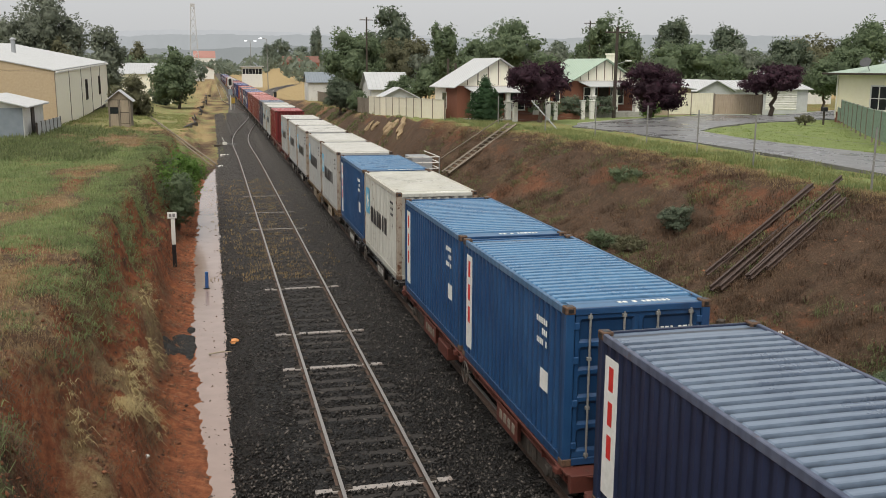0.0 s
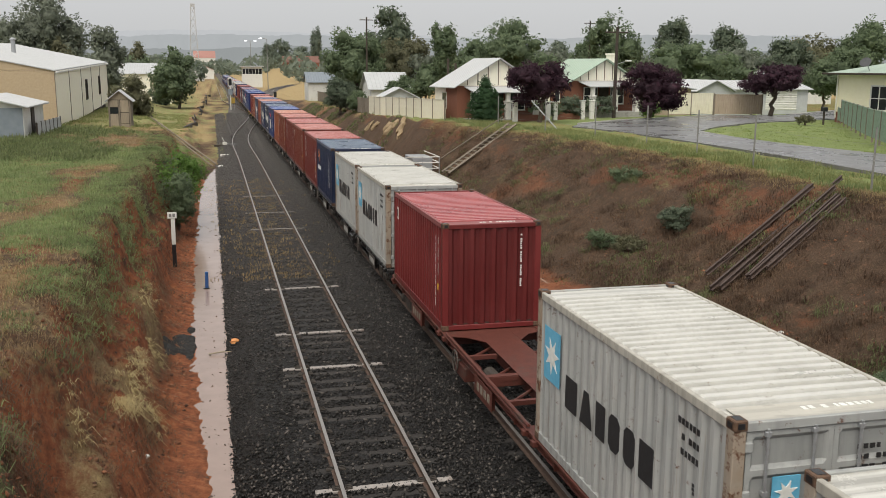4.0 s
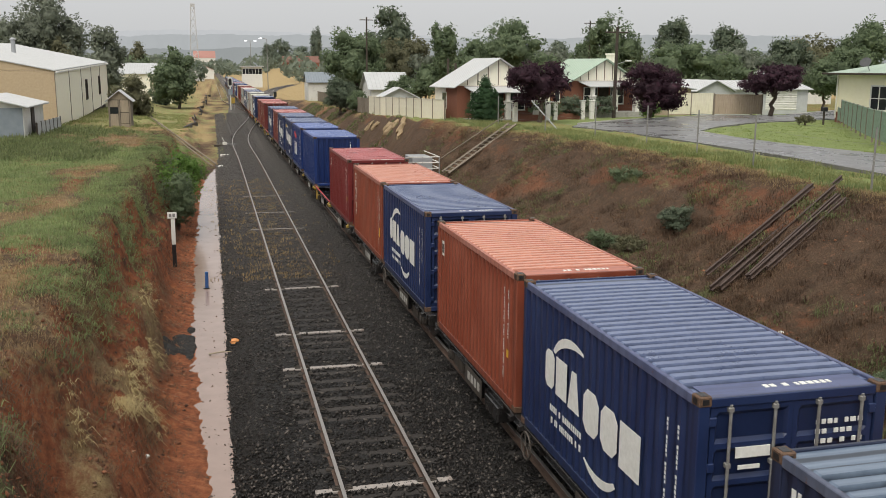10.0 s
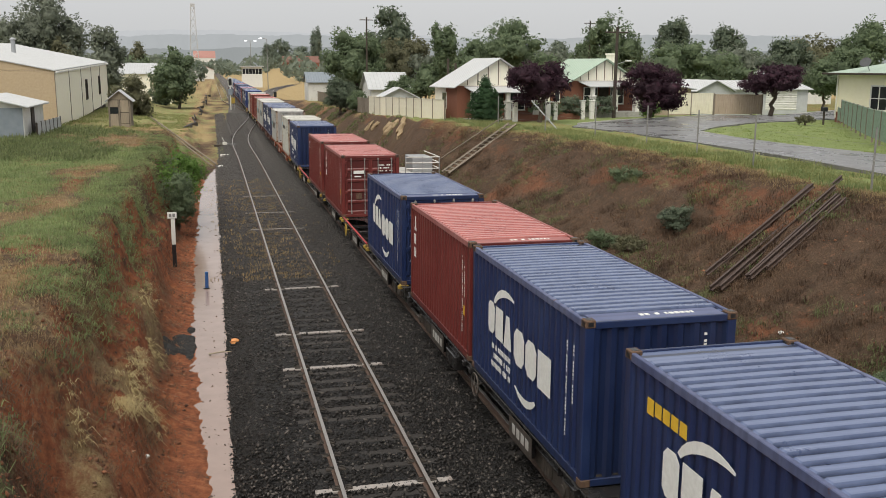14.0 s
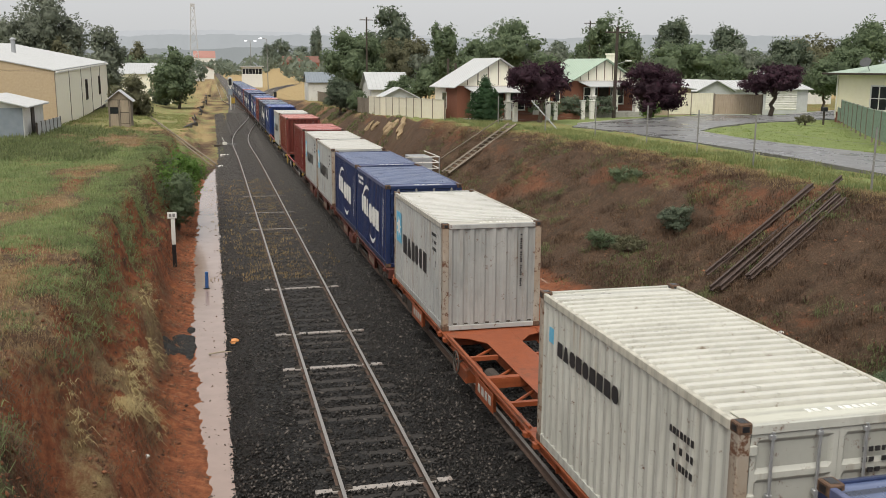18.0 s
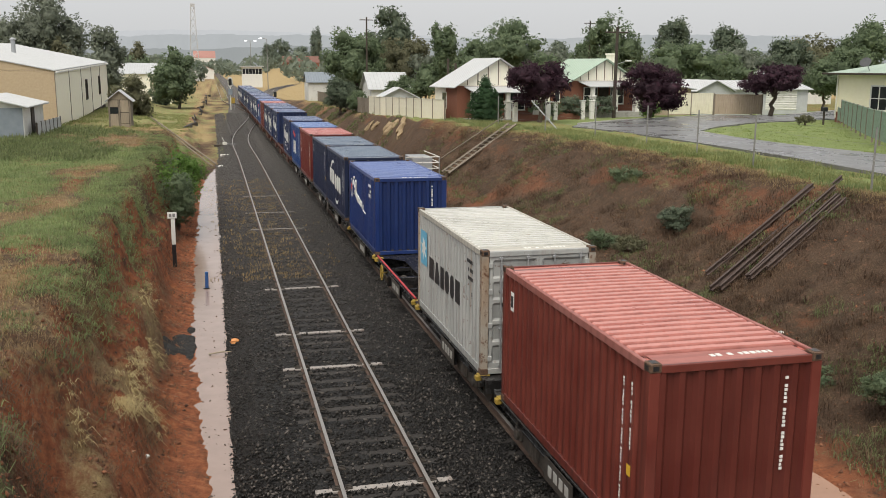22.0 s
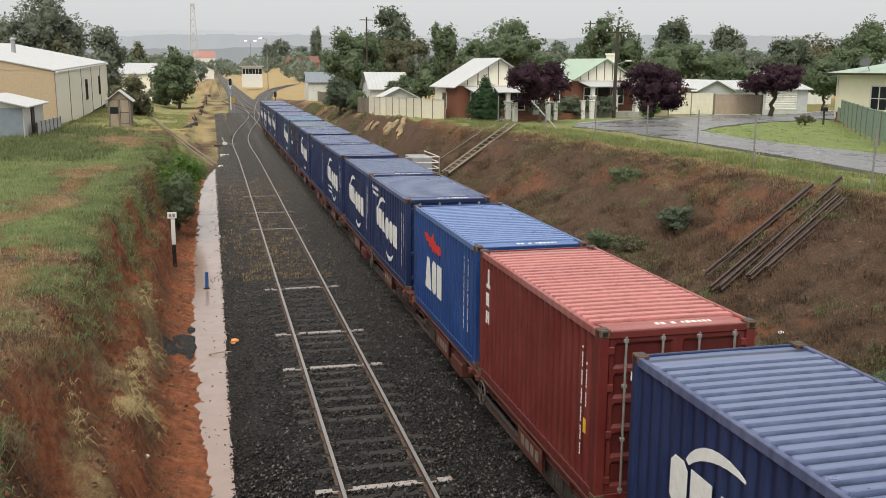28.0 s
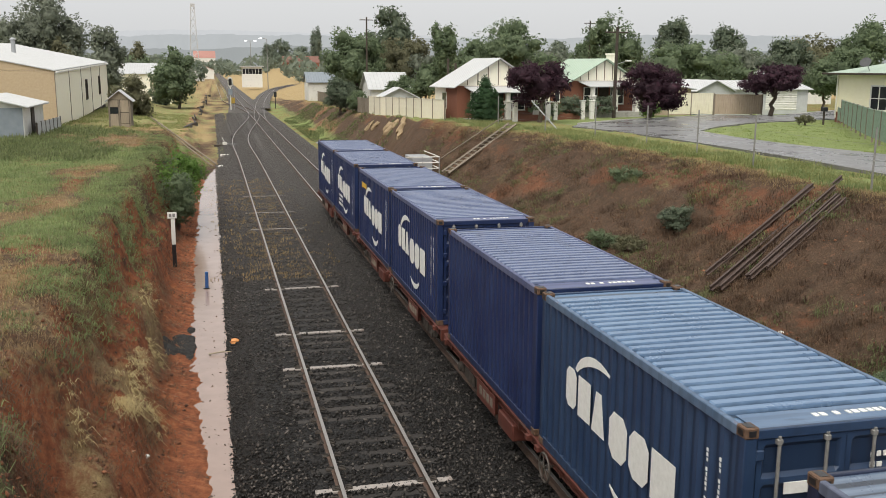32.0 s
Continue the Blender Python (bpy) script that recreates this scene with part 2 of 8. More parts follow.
M = {
    "white_mark": mat("white_marking", (0.62, 0.62, 0.58), (0.82, 0.82, 0.78), 9, 0.55, patch=(0.35, 0.33, 0.3), patch_at=(0.68, 0.8)),
    "black_mark": mat("black_marking", (0.012, 0.013, 0.015), (0.03, 0.03, 0.032), 9, 0.5),
    "red_mark": mat("red_marking", (0.50, 0.02, 0.015), (0.62, 0.04, 0.03), 9, 0.5),
    "blue_mark": mat("light_blue_marking", (0.09, 0.36, 0.55), (0.16, 0.46, 0.64), 9, 0.5),
    "yellow_mark": mat("yellow_marking", (0.6, 0.36, 0.02), (0.75, 0.48, 0.05), 9, 0.5),
    "orange_mark": mat("orange_marking", (0.6, 0.16, 0.02), (0.75, 0.24, 0.04), 9, 0.5),
    "green_mark": mat("green_marking", (0.05, 0.6, 0.12), (0.08, 0.75, 0.2), 9, 0.5),
    "casting": mat("rusty_casting", (0.035, 0.022, 0.016), (0.17, 0.095, 0.055), 14, 0.75, bump=0.3),
    "galv": mat("galvanised_steel", (0.32, 0.33, 0.34), (0.48, 0.49, 0.5), 12, 0.45, 0.6),
    "wagon_black": mat("black_wagon_paint", (0.010, 0.010, 0.011), (0.030, 0.028, 0.027), 4, 0.08, patch=(0.045, 0.034, 0.027), rough2=0.42),
    "wagon_red": mat("oxide_wagon_paint", (0.07, 0.020, 0.014), (0.13, 0.036, 0.024), 5, 0.6, patch=(0.07, 0.045, 0.035)),
    "wagon_tan": mat("tan_wagon_paint", (0.085, 0.055, 0.028), (0.17, 0.105, 0.048), 5, 0.6, patch=(0.09, 0.05, 0.035)),
    "wagon_orange": mat("orange_wagon_paint", (0.20, 0.048, 0.018), (0.32, 0.085, 0.03), 5, 0.45, patch=(0.12, 0.05, 0.03)),
    "bogie": mat("greasy_bogie_steel", (0.02, 0.018, 0.016), (0.075, 0.06, 0.048), 8, 0.7, bump=0.3),
    "wheel": mat("wheel_steel", (0.05, 0.045, 0.04), (0.12, 0.1, 0.085), 8, 0.6, 0.3),
    "ash": mat("black_ash", (0.010, 0.010, 0.010), (0.035, 0.033, 0.031), 9, 0.9, bump=0.8),
    "old_rail": mat("flaking_rusty_rail", (0.032, 0.021, 0.018), (0.095, 0.062, 0.050), 9, 0.6, bump=0.3),
    "rail_side": mat("rusty_rail", (0.055, 0.035, 0.026), (0.12, 0.075, 0.055), 11, 0.8, bump=0.3),
    "rail_top": mat("worn_rail_head", (0.24, 0.22, 0.21), (0.38, 0.36, 0.34), 7, 0.38, 0.5, bump=0.05, stretch=(1, 0.1, 1)),
    "sleeper": mat("weathered_sleeper", (0.016, 0.014, 0.0125), (0.044, 0.038, 0.034), 9, 0.85, bump=0.5, vary=0.3, stretch=(0.3, 2, 1)),
    "sleeper_pale": mat("pale_steel_sleeper", (0.20, 0.18, 0.165), (0.34, 0.31, 0.29), 5, 0.7, vary=0.15, patch=(0.12, 0.08, 0.06)),
    "stone": mat("basalt_stone", (0.022, 0.021, 0.021), (0.085, 0.080, 0.077), 7, 0.62, bump=0.3),
    "concrete": mat("concrete", (0.30, 0.29, 0.27), (0.44, 0.43, 0.40), 5, 0.85, bump=0.2, patch=(0.2, 0.19, 0.17)),
    "cream": mat("cream_cladding", (0.84, 0.80, 0.66), (0.91, 0.87, 0.75), 2.5, 0.65, patch=(0.74, 0.69, 0.55), patch_at=(0.6, 0.85)),
    "yellow_wall": mat("pale_yellow_board", (0.84, 0.79, 0.58), (0.90, 0.86, 0.67), 2.5, 0.6),
    "white_wall": mat("white_painted_wall", (0.64, 0.63, 0.59), (0.74, 0.73, 0.69), 3, 0.6, patch=(0.52, 0.50, 0.46)),
    "brick_wall": mat("red_brickwork", (0.15, 0.056, 0.034), (0.26, 0.105, 0.064), 9, 0.85, bump=0.35),
    "tan_brick": mat("tan_brickwork", (0.40, 0.30, 0.19), (0.52, 0.41, 0.27), 7, 0.85, bump=0.3),
    "white_roof": mat("white_metal_roof", (0.40, 0.41, 0.415), (0.49, 0.50, 0.505), 1.5, 0.5, patch=(0.36, 0.35, 0.33), patch_at=(0.6, 0.9)),
    "grey_roof": mat("grey_metal_roof", (0.36, 0.37, 0.38), (0.48, 0.49, 0.5), 2, 0.4),
    "green_roof": mat("pale_green_metal_roof", (0.27, 0.36, 0.28), (0.38, 0.47, 0.38), 2, 0.42),
    "red_roof": mat("red_brown_tile_roof", (0.13, 0.06, 0.045), (0.22, 0.11, 0.085), 8, 0.75),
    "far_red": mat("faded_red_roof", (0.32, 0.155, 0.125), (0.40, 0.21, 0.175), 1, 0.8),
    "steel_blue": mat("blue_grey_steel_sheet", (0.16, 0.19, 0.22), (0.24, 0.27, 0.30), 2, 0.45),
    "grey_wall": mat("grey_painted_sheet", (0.40, 0.41, 0.415), (0.52, 0.53, 0.535), 2.5, 0.55),
    "green_fence": mat("green_sheet_fence", (0.17, 0.25, 0.19), (0.24, 0.32, 0.25), 2, 0.5),
    "cream_fence": mat("cream_sheet_fence", (0.62, 0.58, 0.45), (0.74, 0.70, 0.57), 2.5, 0.55, vary=0.08),
    "tan_fence": mat("tan_sheet_fence", (0.34, 0.27, 0.20), (0.43, 0.35, 0.27), 2.5, 0.55),
    "timber": mat("grey_weathered_timber", (0.13, 0.105, 0.08), (0.27, 0.23, 0.18), 6, 0.85, bump=0.4, stretch=(3, 3, 0.4), vary=0.15),
    "pale_timber": mat("pale_weathered_timber", (0.22, 0.18, 0.13), (0.35, 0.29, 0.215), 6, 0.8, bump=0.3, stretch=(3, 3, 0.4), vary=0.12),
    "dark_timber": mat("dark_rotten_timber", (0.03, 0.024, 0.018), (0.08, 0.062, 0.048), 6, 0.85, bump=0.4),
    "bark": mat("bark", (0.06, 0.045, 0.032), (0.14, 0.11, 0.085), 9, 0.9, bump=0.6),
    "glass": mat("dark_window_glass", (0.015, 0.018, 0.02), (0.03, 0.034, 0.038), 2, 0.08, bump=0.0),
    "steel_post": mat("grey_steel_post", (0.20, 0.20, 0.19), (0.34, 0.33, 0.31), 12, 0.55, 0.4),
    "wire": mat("fence_wire", (0.22, 0.22, 0.21), (0.32, 0.32, 0.31), 12, 0.5, 0.5, bump=0),
    "blue_post": mat("blue_painted_steel", (0.02, 0.07, 0.22), (0.04, 0.12, 0.32), 9, 0.5),
    "orange_rag": mat("faded_orange_plastic", (0.55, 0.2, 0.06), (0.72, 0.34, 0.12), 9, 0.6),
    "white_scrap": mat("white_litter", (0.66, 0.65, 0.62), (0.8, 0.79, 0.76), 9, 0.6),
    "black_gloss": mat("black_enamel", (0.01, 0.01, 0.011), (0.025, 0.025, 0.027), 9, 0.35),
    "yellow_paint": mat("yellow_paint", (0.27, 0.18, 0.03), (0.42, 0.29, 0.05), 9, 0.5),
    "red_paint": mat("red_handrail_paint", (0.36, 0.02, 0.03), (0.5, 0.05, 0.05), 9, 0.45),
    "pale_rock": mat("pale_sandstone", (0.21, 0.145, 0.08), (0.41, 0.315, 0.19), 4, 0.85, bump=0.5),
    # mast steel paled: distance haze put into its colour
    "pale_steel": mat("haze_pale_mast", (0.42, 0.425, 0.43), (0.50, 0.505, 0.51), 0.3, 0.8, bump=0),
    "dish": mat("grey_mesh_dish", (0.05, 0.052, 0.055), (0.09, 0.092, 0.096), 9, 0.6),
}


def leaf_mat(name, dark, light, rough=0.6):
    m, n, l, b = nodes_of(name)
    geo = n.new("ShaderNodeNewGeometry")
    col = ramp_node(n, [(0.0, dark), (1.0, light)])
    l.new(geo.outputs["Random Per Island"], col.inputs["Fac"])
    co = n.new("ShaderNodeTexCoord").outputs["Object"]
    big = noise_node(n, l, co, 0.7, 3.0)
    out = mix_node(n, l, step_node(n, l, big, 0.35, 0.75), col.outputs["Color"], tuple(c * 0.8 for c in dark))
    l.new(out, b.inputs["Base Color"])
    b.inputs["Roughness"].default_value = rough
    b.inputs["Specular IOR Level"].default_value = 0.25
    tr = n.new("ShaderNodeBsdfTranslucent")
    l.new(out, tr.inputs["Color"])
    ms = n.new("ShaderNodeMixShader")
    ms.inputs["Fac"].default_value = 0.5
    l.new(b.outputs["BSDF"], ms.inputs[1])
    l.new(tr.outputs["BSDF"], ms.inputs[2])
    l.new(ms.outputs["Shader"], n["Material Output"].inputs["Surface"])
    return m


LEAF = {
    "gum": leaf_mat("gum_leaves", (0.17, 0.195, 0.15), (0.305, 0.33, 0.255)),
    "green": leaf_mat("green_leaves", (0.13, 0.175, 0.10), (0.245, 0.305, 0.175)),
    "bright": leaf_mat("bright_green_leaves", (0.12, 0.22, 0.048), (0.25, 0.38, 0.105)),
    "olive": leaf_mat("olive_leaves", (0.145, 0.145, 0.088), (0.25, 0.245, 0.145)),
    "dark": leaf_mat("dark_green_leaves", (0.125, 0.16, 0.112), (0.225, 0.265, 0.18)),
    "conifer": leaf_mat("conifer_leaves", (0.040, 0.092, 0.042), (0.085, 0.155, 0.062)),
    "plum": leaf_mat("purple_plum_leaves", (0.045, 0.024, 0.036), (0.105, 0.046, 0.068)),
    # distance haze painted into the leaf colour
    "haze": leaf_mat("haze_tinted_far_leaves", (0.19, 0.23, 0.18), (0.28, 0.325, 0.25)),
    "grass": leaf_mat("green_grass_blades", (0.185, 0.25, 0.10), (0.34, 0.385, 0.18)),
    "tall": leaf_mat("tall_pale_grass_blades", (0.22, 0.26, 0.09), (0.44, 0.43, 0.21)),
    "dry": leaf_mat("dry_grass_blades", (0.27, 0.19, 0.10), (0.50, 0.38, 0.21)),
    "weed": leaf_mat("brown_weed_stalks", (0.13, 0.082, 0.052), (0.29, 0.20, 0.13)),
    "slope_weed": leaf_mat("dark_brown_weed_stalks", (0.085, 0.055, 0.039), (0.20, 0.138, 0.095)),
    "straw": leaf_mat("pale_straw_blades", (0.58, 0.47, 0.24), (0.82, 0.71, 0.42)),
    "lawn": leaf_mat("lawn_blades", (0.22, 0.29, 0.075), (0.36, 0.42, 0.145)),
    "green_weed": leaf_mat("dull_green_weeds", (0.14, 0.17, 0.075), (0.25, 0.28, 0.13)),
}


def ground_material():
    """Red earth, dead litter, green and dry grass, by the painted cover of the sheet broken up with noise."""
    m, n, l, b = nodes_of("earth_and_grass")
    at = n.new("ShaderNodeAttribute")
    at.attribute_name = "cover"
    sep = n.new("ShaderNodeSeparateColor")
    l.new(at.outputs["Color"], sep.inputs["Color"])
    co = n.new("ShaderNodeTexCoord").outputs["Object"]
    n1, n2, n3 = noise_node(n, l, co, 0.55, 6, 0.65), noise_node(n, l, co, 4.0, 6, 0.7), noise_node(n, l, co, 24.0, 4, 0.7)
    soil = ramp_node(n, [(0.25, (0.085, 0.034, 0.020)), (0.5, (0.27, 0.094, 0.044)), (0.75, (0.44, 0.18, 0.085))])
    l.new(n2, soil.inputs["Fac"])
    litter = ramp_node(n, [(0.25, (0.034, 0.023, 0.016)), (0.5, (0.088, 0.056, 0.037)), (0.8, (0.20, 0.132, 0.084))])
    l.new(n3, litter.inputs["Fac"])
    green = ramp_node(n, [(0.25, (0.12, 0.16, 0.06)), (0.55, (0.215, 0.265, 0.095)), (0.8, (0.32, 0.36, 0.15))])
    l.new(n3, green.inputs["Fac"])
    dry = ramp_node(n, [(0.25, (0.22, 0.155, 0.075)), (0.6, (0.40, 0.30, 0.15)), (0.8, (0.52, 0.42, 0.23))])
    l.new(n3, dry.inputs["Fac"])

    def cover(chan, a, bcol, soft=0.22):
        add = n.new("ShaderNodeMath")
        add.operation = "MULTIPLY_ADD"
        l.new(n2, add.inputs[0])
        add.inputs[1].default_value = 0.9
        l.new(chan, add.inputs[2])
        ad2 = n.new("ShaderNodeMath")
        ad2.operation = "MULTIPLY_ADD"
        l.new(n1, ad2.inputs[0])
        ad2.inputs[1].default_value = 0.7
        l.new(add.outputs[0], ad2.inputs[2])
        return mix_node(n, l, step_node(n, l, ad2.outputs[0], 1.3 - soft, 1.3 + soft), a, bcol)

    n4 = noise_node(n, l, co, 1.6, 8, 0.75)
    soil_c = mix_node(n, l, step_node(n, l, n4, 0.52, 0.66), soil.outputs["Color"], (0.085, 0.046, 0.030))
    soil_c = mix_node(n, l, step_node(n, l, n4, 0.40, 0.28), soil_c, (0.36, 0.165, 0.085))
    green_c = mix_node(n, l, step_node(n, l, n4, 0.50, 0.70), green.outputs["Color"], (0.165, 0.19, 0.075))
    green_c = mix_node(n, l, step_node(n, l, n1, 0.42, 0.30), green_c, (0.33, 0.34, 0.15))
    litter_c = mix_node(n, l, step_node(n, l, n4, 0.50, 0.66), litter.outputs["Color"], (0.05, 0.036, 0.024))
    litter_c = mix_node(n, l, step_node(n, l, n2, 0.44, 0.30), litter_c, (0.20, 0.11, 0.068))
    out = cover(sep.outputs["Red"], soil_c, litter_c)
    out = cover(sep.outputs["Blue"], out, dry.outputs["Color"])
    out = cover(sep.outputs["Green"], out, green_c)
    l.new(out, b.inputs["Base Color"])
    b.inputs["Roughness"].default_value = 0.9
    b.inputs["Specular IOR Level"].default_value = 0.2
    bp = n.new("ShaderNodeBump")
    bp.inputs["Strength"].default_value, bp.inputs["Distance"].default_value = 0.8, 0.08
    h = n.new("ShaderNodeMath")
    h.operation = "ADD"
    l.new(n3, h.inputs[0])
    l.new(n2, h.inputs[1])
    l.new(h.outputs[0], bp.inputs["Height"])
    l.new(bp.outputs["Normal"], b.inputs["Normal"])
    return m


def ballast_material():
    m, n, l, b = nodes_of("ballast_bed")
    co = n.new("ShaderNodeTexCoord").outputs["Object"]
    v = n.new("ShaderNodeTexVoronoi")
    v.inputs["Scale"].default_value = 17.0
    l.new(co, v.inputs["Vector"])
    sep = n.new("ShaderNodeSeparateColor")
    l.new(v.outputs["Color"], sep.inputs["Color"])
    col = ramp_node(n, [(0.0, (0.003, 0.0026, 0.0023)), (0.6, (0.007, 0.006, 0.0055)), (1.0, (0.021, 0.018, 0.016))])
    l.new(sep.outputs["Red"], col.inputs["Fac"])
    out = mix_node(n, l, step_node(n, l, noise_node(n, l, co, 0.6, 5), 0.55, 0.8), col.outputs["Color"], (0.026, 0.020, 0.016))
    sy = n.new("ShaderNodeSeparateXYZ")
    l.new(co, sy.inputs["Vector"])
    # a paler mottled tone blends in along y
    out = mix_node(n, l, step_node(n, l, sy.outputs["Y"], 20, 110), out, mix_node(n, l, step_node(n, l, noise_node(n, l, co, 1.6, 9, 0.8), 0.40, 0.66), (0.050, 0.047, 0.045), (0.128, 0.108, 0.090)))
    l.new(out, b.inputs["Base Color"])
    b.inputs["Specular IOR Level"].default_value = 0.3
    b.inputs["Roughness"].default_value = 0.6
    bp = n.new("ShaderNodeBump")
    bp.invert = True
    bp.inputs["Strength"].default_value, bp.inputs["Distance"].default_value = 1.0, 0.05
    l.new(v.outputs["Distance"], bp.inputs["Height"])
    l.new(bp.outputs["Normal"], b.inputs["Normal"])
    return m


def road_material():
    m, n, l, b = nodes_of("wet_asphalt")
    co = n.new("ShaderNodeTexCoord").outputs["Object"]
    n1, n3 = noise_node(n, l, co, 0.35, 6, 0.7), noise_node(n, l, co, 60, 3)
    col = ramp_node(n, [(0.3, (0.10, 0.10, 0.105)), (0.5, (0.20, 0.197, 0.20)), (0.72, (0.29, 0.282, 0.28))])
    l.new(n1, col.inputs["Fac"])
    out = mix_node(n, l, n3, col.outputs["Color"], (0.09, 0.088, 0.09))
    l.new(out, b.inputs["Base Color"])
    r = n.new("ShaderNodeMapRange")
    r.inputs["From Min"].default_value, r.inputs["From Max"].default_value = 0.35, 0.65
    r.inputs["To Min"].default_value, r.inputs["To Max"].default_value = 0.14, 0.5
    l.new(n1, r.inputs["Value"])
    l.new(r.outputs["Result"], b.inputs["Roughness"])
    bp = n.new("ShaderNodeBump")
    bp.inputs["Strength"].default_value, bp.inputs["Distance"].default_value = 0.15, 0.01
    l.new(n3, bp.inputs["Height"])
    l.new(bp.outputs["Normal"], b.inputs["Normal"])
    return m


def water_material(name, colour, rough=0.06):
    m, n, l, b = nodes_of(name)
    co = n.new("ShaderNodeTexCoord").outputs["Object"]
    out = mix_node(n, l, noise_node(n, l, co, 1.6, 5), tuple(c * 0.7 for c in colour), colour)
    l.new(out, b.inputs["Base Color"])
    b.inputs["Roughness"].default_value = rough
    bp = n.new("ShaderNodeBump")
    bp.inputs["Strength"].default_value, bp.inputs["Distance"].default_value = 0.08, 0.01
    l.new(noise_node(n, l, co, 9, 3), bp.inputs["Height"])
    l.new(bp.outputs["Normal"], b.inputs["Normal"])
    return m


GROUND, BALLAST, ROAD = ground_material(), ballast_material(), road_material()
MUD_WATER = water_material("muddy_water", (0.37, 0.275, 0.235), 0.14)
MUD_RED = water_material("wet_red_mud", (0.40, 0.225, 0.145), 0.26)

# ---- building helpers ----
class Shape:
    """Collects simple solids into one mesh."""

    def __init__(self):
        self.v, self.f = [], []

    def add(self, verts, faces):
        k = len(self.v)
        self.v += [tuple(p) for p in verts]
        self.f += [tuple(i + k for i in q) for q in faces]
        return self

    def box(self, x0, x1, y0, y1, z0, z1, c=0.0):
        """A box; c > 0 chamfers its edges."""
        if c <= 0:
            vs = [(x, y, z) for x in (x0, x1) for y in (y0, y1) for z in (z0, z1)]
            return self.add(vs, [(0, 1, 3, 2), (4, 6, 7, 5), (0, 4, 5, 1), (2, 3, 7, 6), (0, 2, 6, 4), (1, 5, 7, 3)])
        lo, hi, vs, ix = (x0, y0, z0), (x1, y1, z1), [], {}
        for a in range(8):
            s = [(a >> k) & 1 for k in range(3)]
            for ax in range(3):
                p = [(hi[k] - (c if k != ax else 0)) if s[k] else (lo[k] + (c if k != ax else 0)) for k in range(3)]
                ix[a, ax] = len(vs)
                vs.append(p)
        fs = []
        for ax in range(3):
            u, w = (ax + 1) % 3, (ax + 2) % 3
            for side in (0, 1):
                o = side << ax
                q = [ix[o, ax], ix[o | 1 << u, ax], ix[o | 1 << u | 1 << w, ax], ix[o | 1 << w, ax]]
                fs.append(q if side else q[::-1])
            for a in range(4):
                o = (a & 1) << u | (a >> 1) << w
                q = [ix[o, u], ix[o | 1 << ax, u], ix[o | 1 << ax, w], ix[o, w]]
                fs.append(q if (a in (0, 3)) else q[::-1])
        for a in range(8):
            q = [ix[a, 0], ix[a, 1], ix[a, 2]]
            fs.append(q if bin(a).count("1") % 2 else q[::-1])
        return self.add(vs, fs)

    def tube(self, points, radius, n=8, taper=None):
        """A round bar along points; radius may be a list."""
        pts = [Vector(p) for p in points]
        rad = radius if isinstance(radius, (list, tuple)) else [radius] * len(pts)
        k, vs = len(pts), []
        for i, p in enumerate(pts):
            d = (pts[min(i + 1, k - 1)] - pts[max(i - 1, 0)]).normalized()
            a = d.orthogonal().normalized() if abs(d.z) > 0.95 else d.cross(Vector((0, 0, 1))).normalized()
            b = d.cross(a)
            vs += [p + (a * math.cos(2 * math.pi * j / n) + b * math.sin(2 * math.pi * j / n)) * rad[i] for j in range(n)]
        fs = [(i * n + j, i * n + (j + 1) % n, (i + 1) * n + (j + 1) % n, (i + 1) * n + j) for i in range(k - 1) for j in range(n)]
        return self.add(vs, fs + [tuple(range(n))[::-1], tuple((k - 1) * n + j for j in range(n))])

    def wheel(self, x, y, z, r, w, n=24):
        """A disc with its axle along x."""
        return self.tube([(x - w / 2, y, z), (x - w / 2 + 0.01, y, z), (x + w / 2 - 0.01, y, z), (x + w / 2, y, z)], [r - 0.01, r, r, r - 0.01], n)

    def ring(self, x, y, z, r, t, n=24):
        """A thin round rim in the plane across x."""
        vs, fs = [], []
        for i in range(n):
            a = 2 * math.pi * i / n
            for j in range(5):
                b = 2 * math.pi * j / 5
                q = r + t * math.cos(b)
                vs.append((x + t * math.sin(b), y + q * math.cos(a), z + q * math.sin(a)))
        for i in range(n):
            for j in range(5):
                fs.append((i * 5 + j, i * 5 + (j + 1) % 5, (i + 1) % n * 5 + (j + 1) % 5, (i + 1) % n * 5 + j))
        return self.add(vs, fs)

    def prism(self, poly, z0, z1):
        """An upright prism over a plan polygon, counter-clockwise."""
        k = len(poly)
        vs = [(x, y, z0) for x, y in poly] + [(x, y, z1) for x, y in poly]
        return self.add(vs, [tuple(range(k))[::-1], tuple(range(k, 2 * k))] + [(i, (i + 1) % k, (i + 1) % k + k, i + k) for i in range(k)])

    def side_prism(self, poly, x0, x1):
        """A prism along x over a polygon in y, z."""
        k = len(poly)
        vs = [(x0, y, z) for y, z in poly] + [(x1, y, z) for y, z in poly]
        return self.add(vs, [tuple(range(k))[::-1], tuple(range(k, 2 * k))] + [(i, (i + 1) % k, (i + 1) % k + k, i + k) for i in range(k)])

    def long_prism(self, poly, y0, y1):
        """A prism along y over a polygon in x, z."""
        k = len(poly)
        vs = [(x, y0, z) for x, z in poly] + [(x, y1, z) for x, z in poly]
        return self.add(vs, [tuple(range(k)), tuple(range(k, 2 * k))[::-1]] + [(i + k, (i + 1) % k + k, (i + 1) % k, i) for i in range(k)])

    def mesh(self, name, smooth=False):
        me = bpy.data.meshes.new(name)
        me.from_pydata(self.v, [], self.f)
        bm = bmesh.new()
        bm.from_mesh(me)
        bmesh.ops.recalc_face_normals(bm, faces=bm.faces)
        bm.to_mesh(me)
        bm.free()
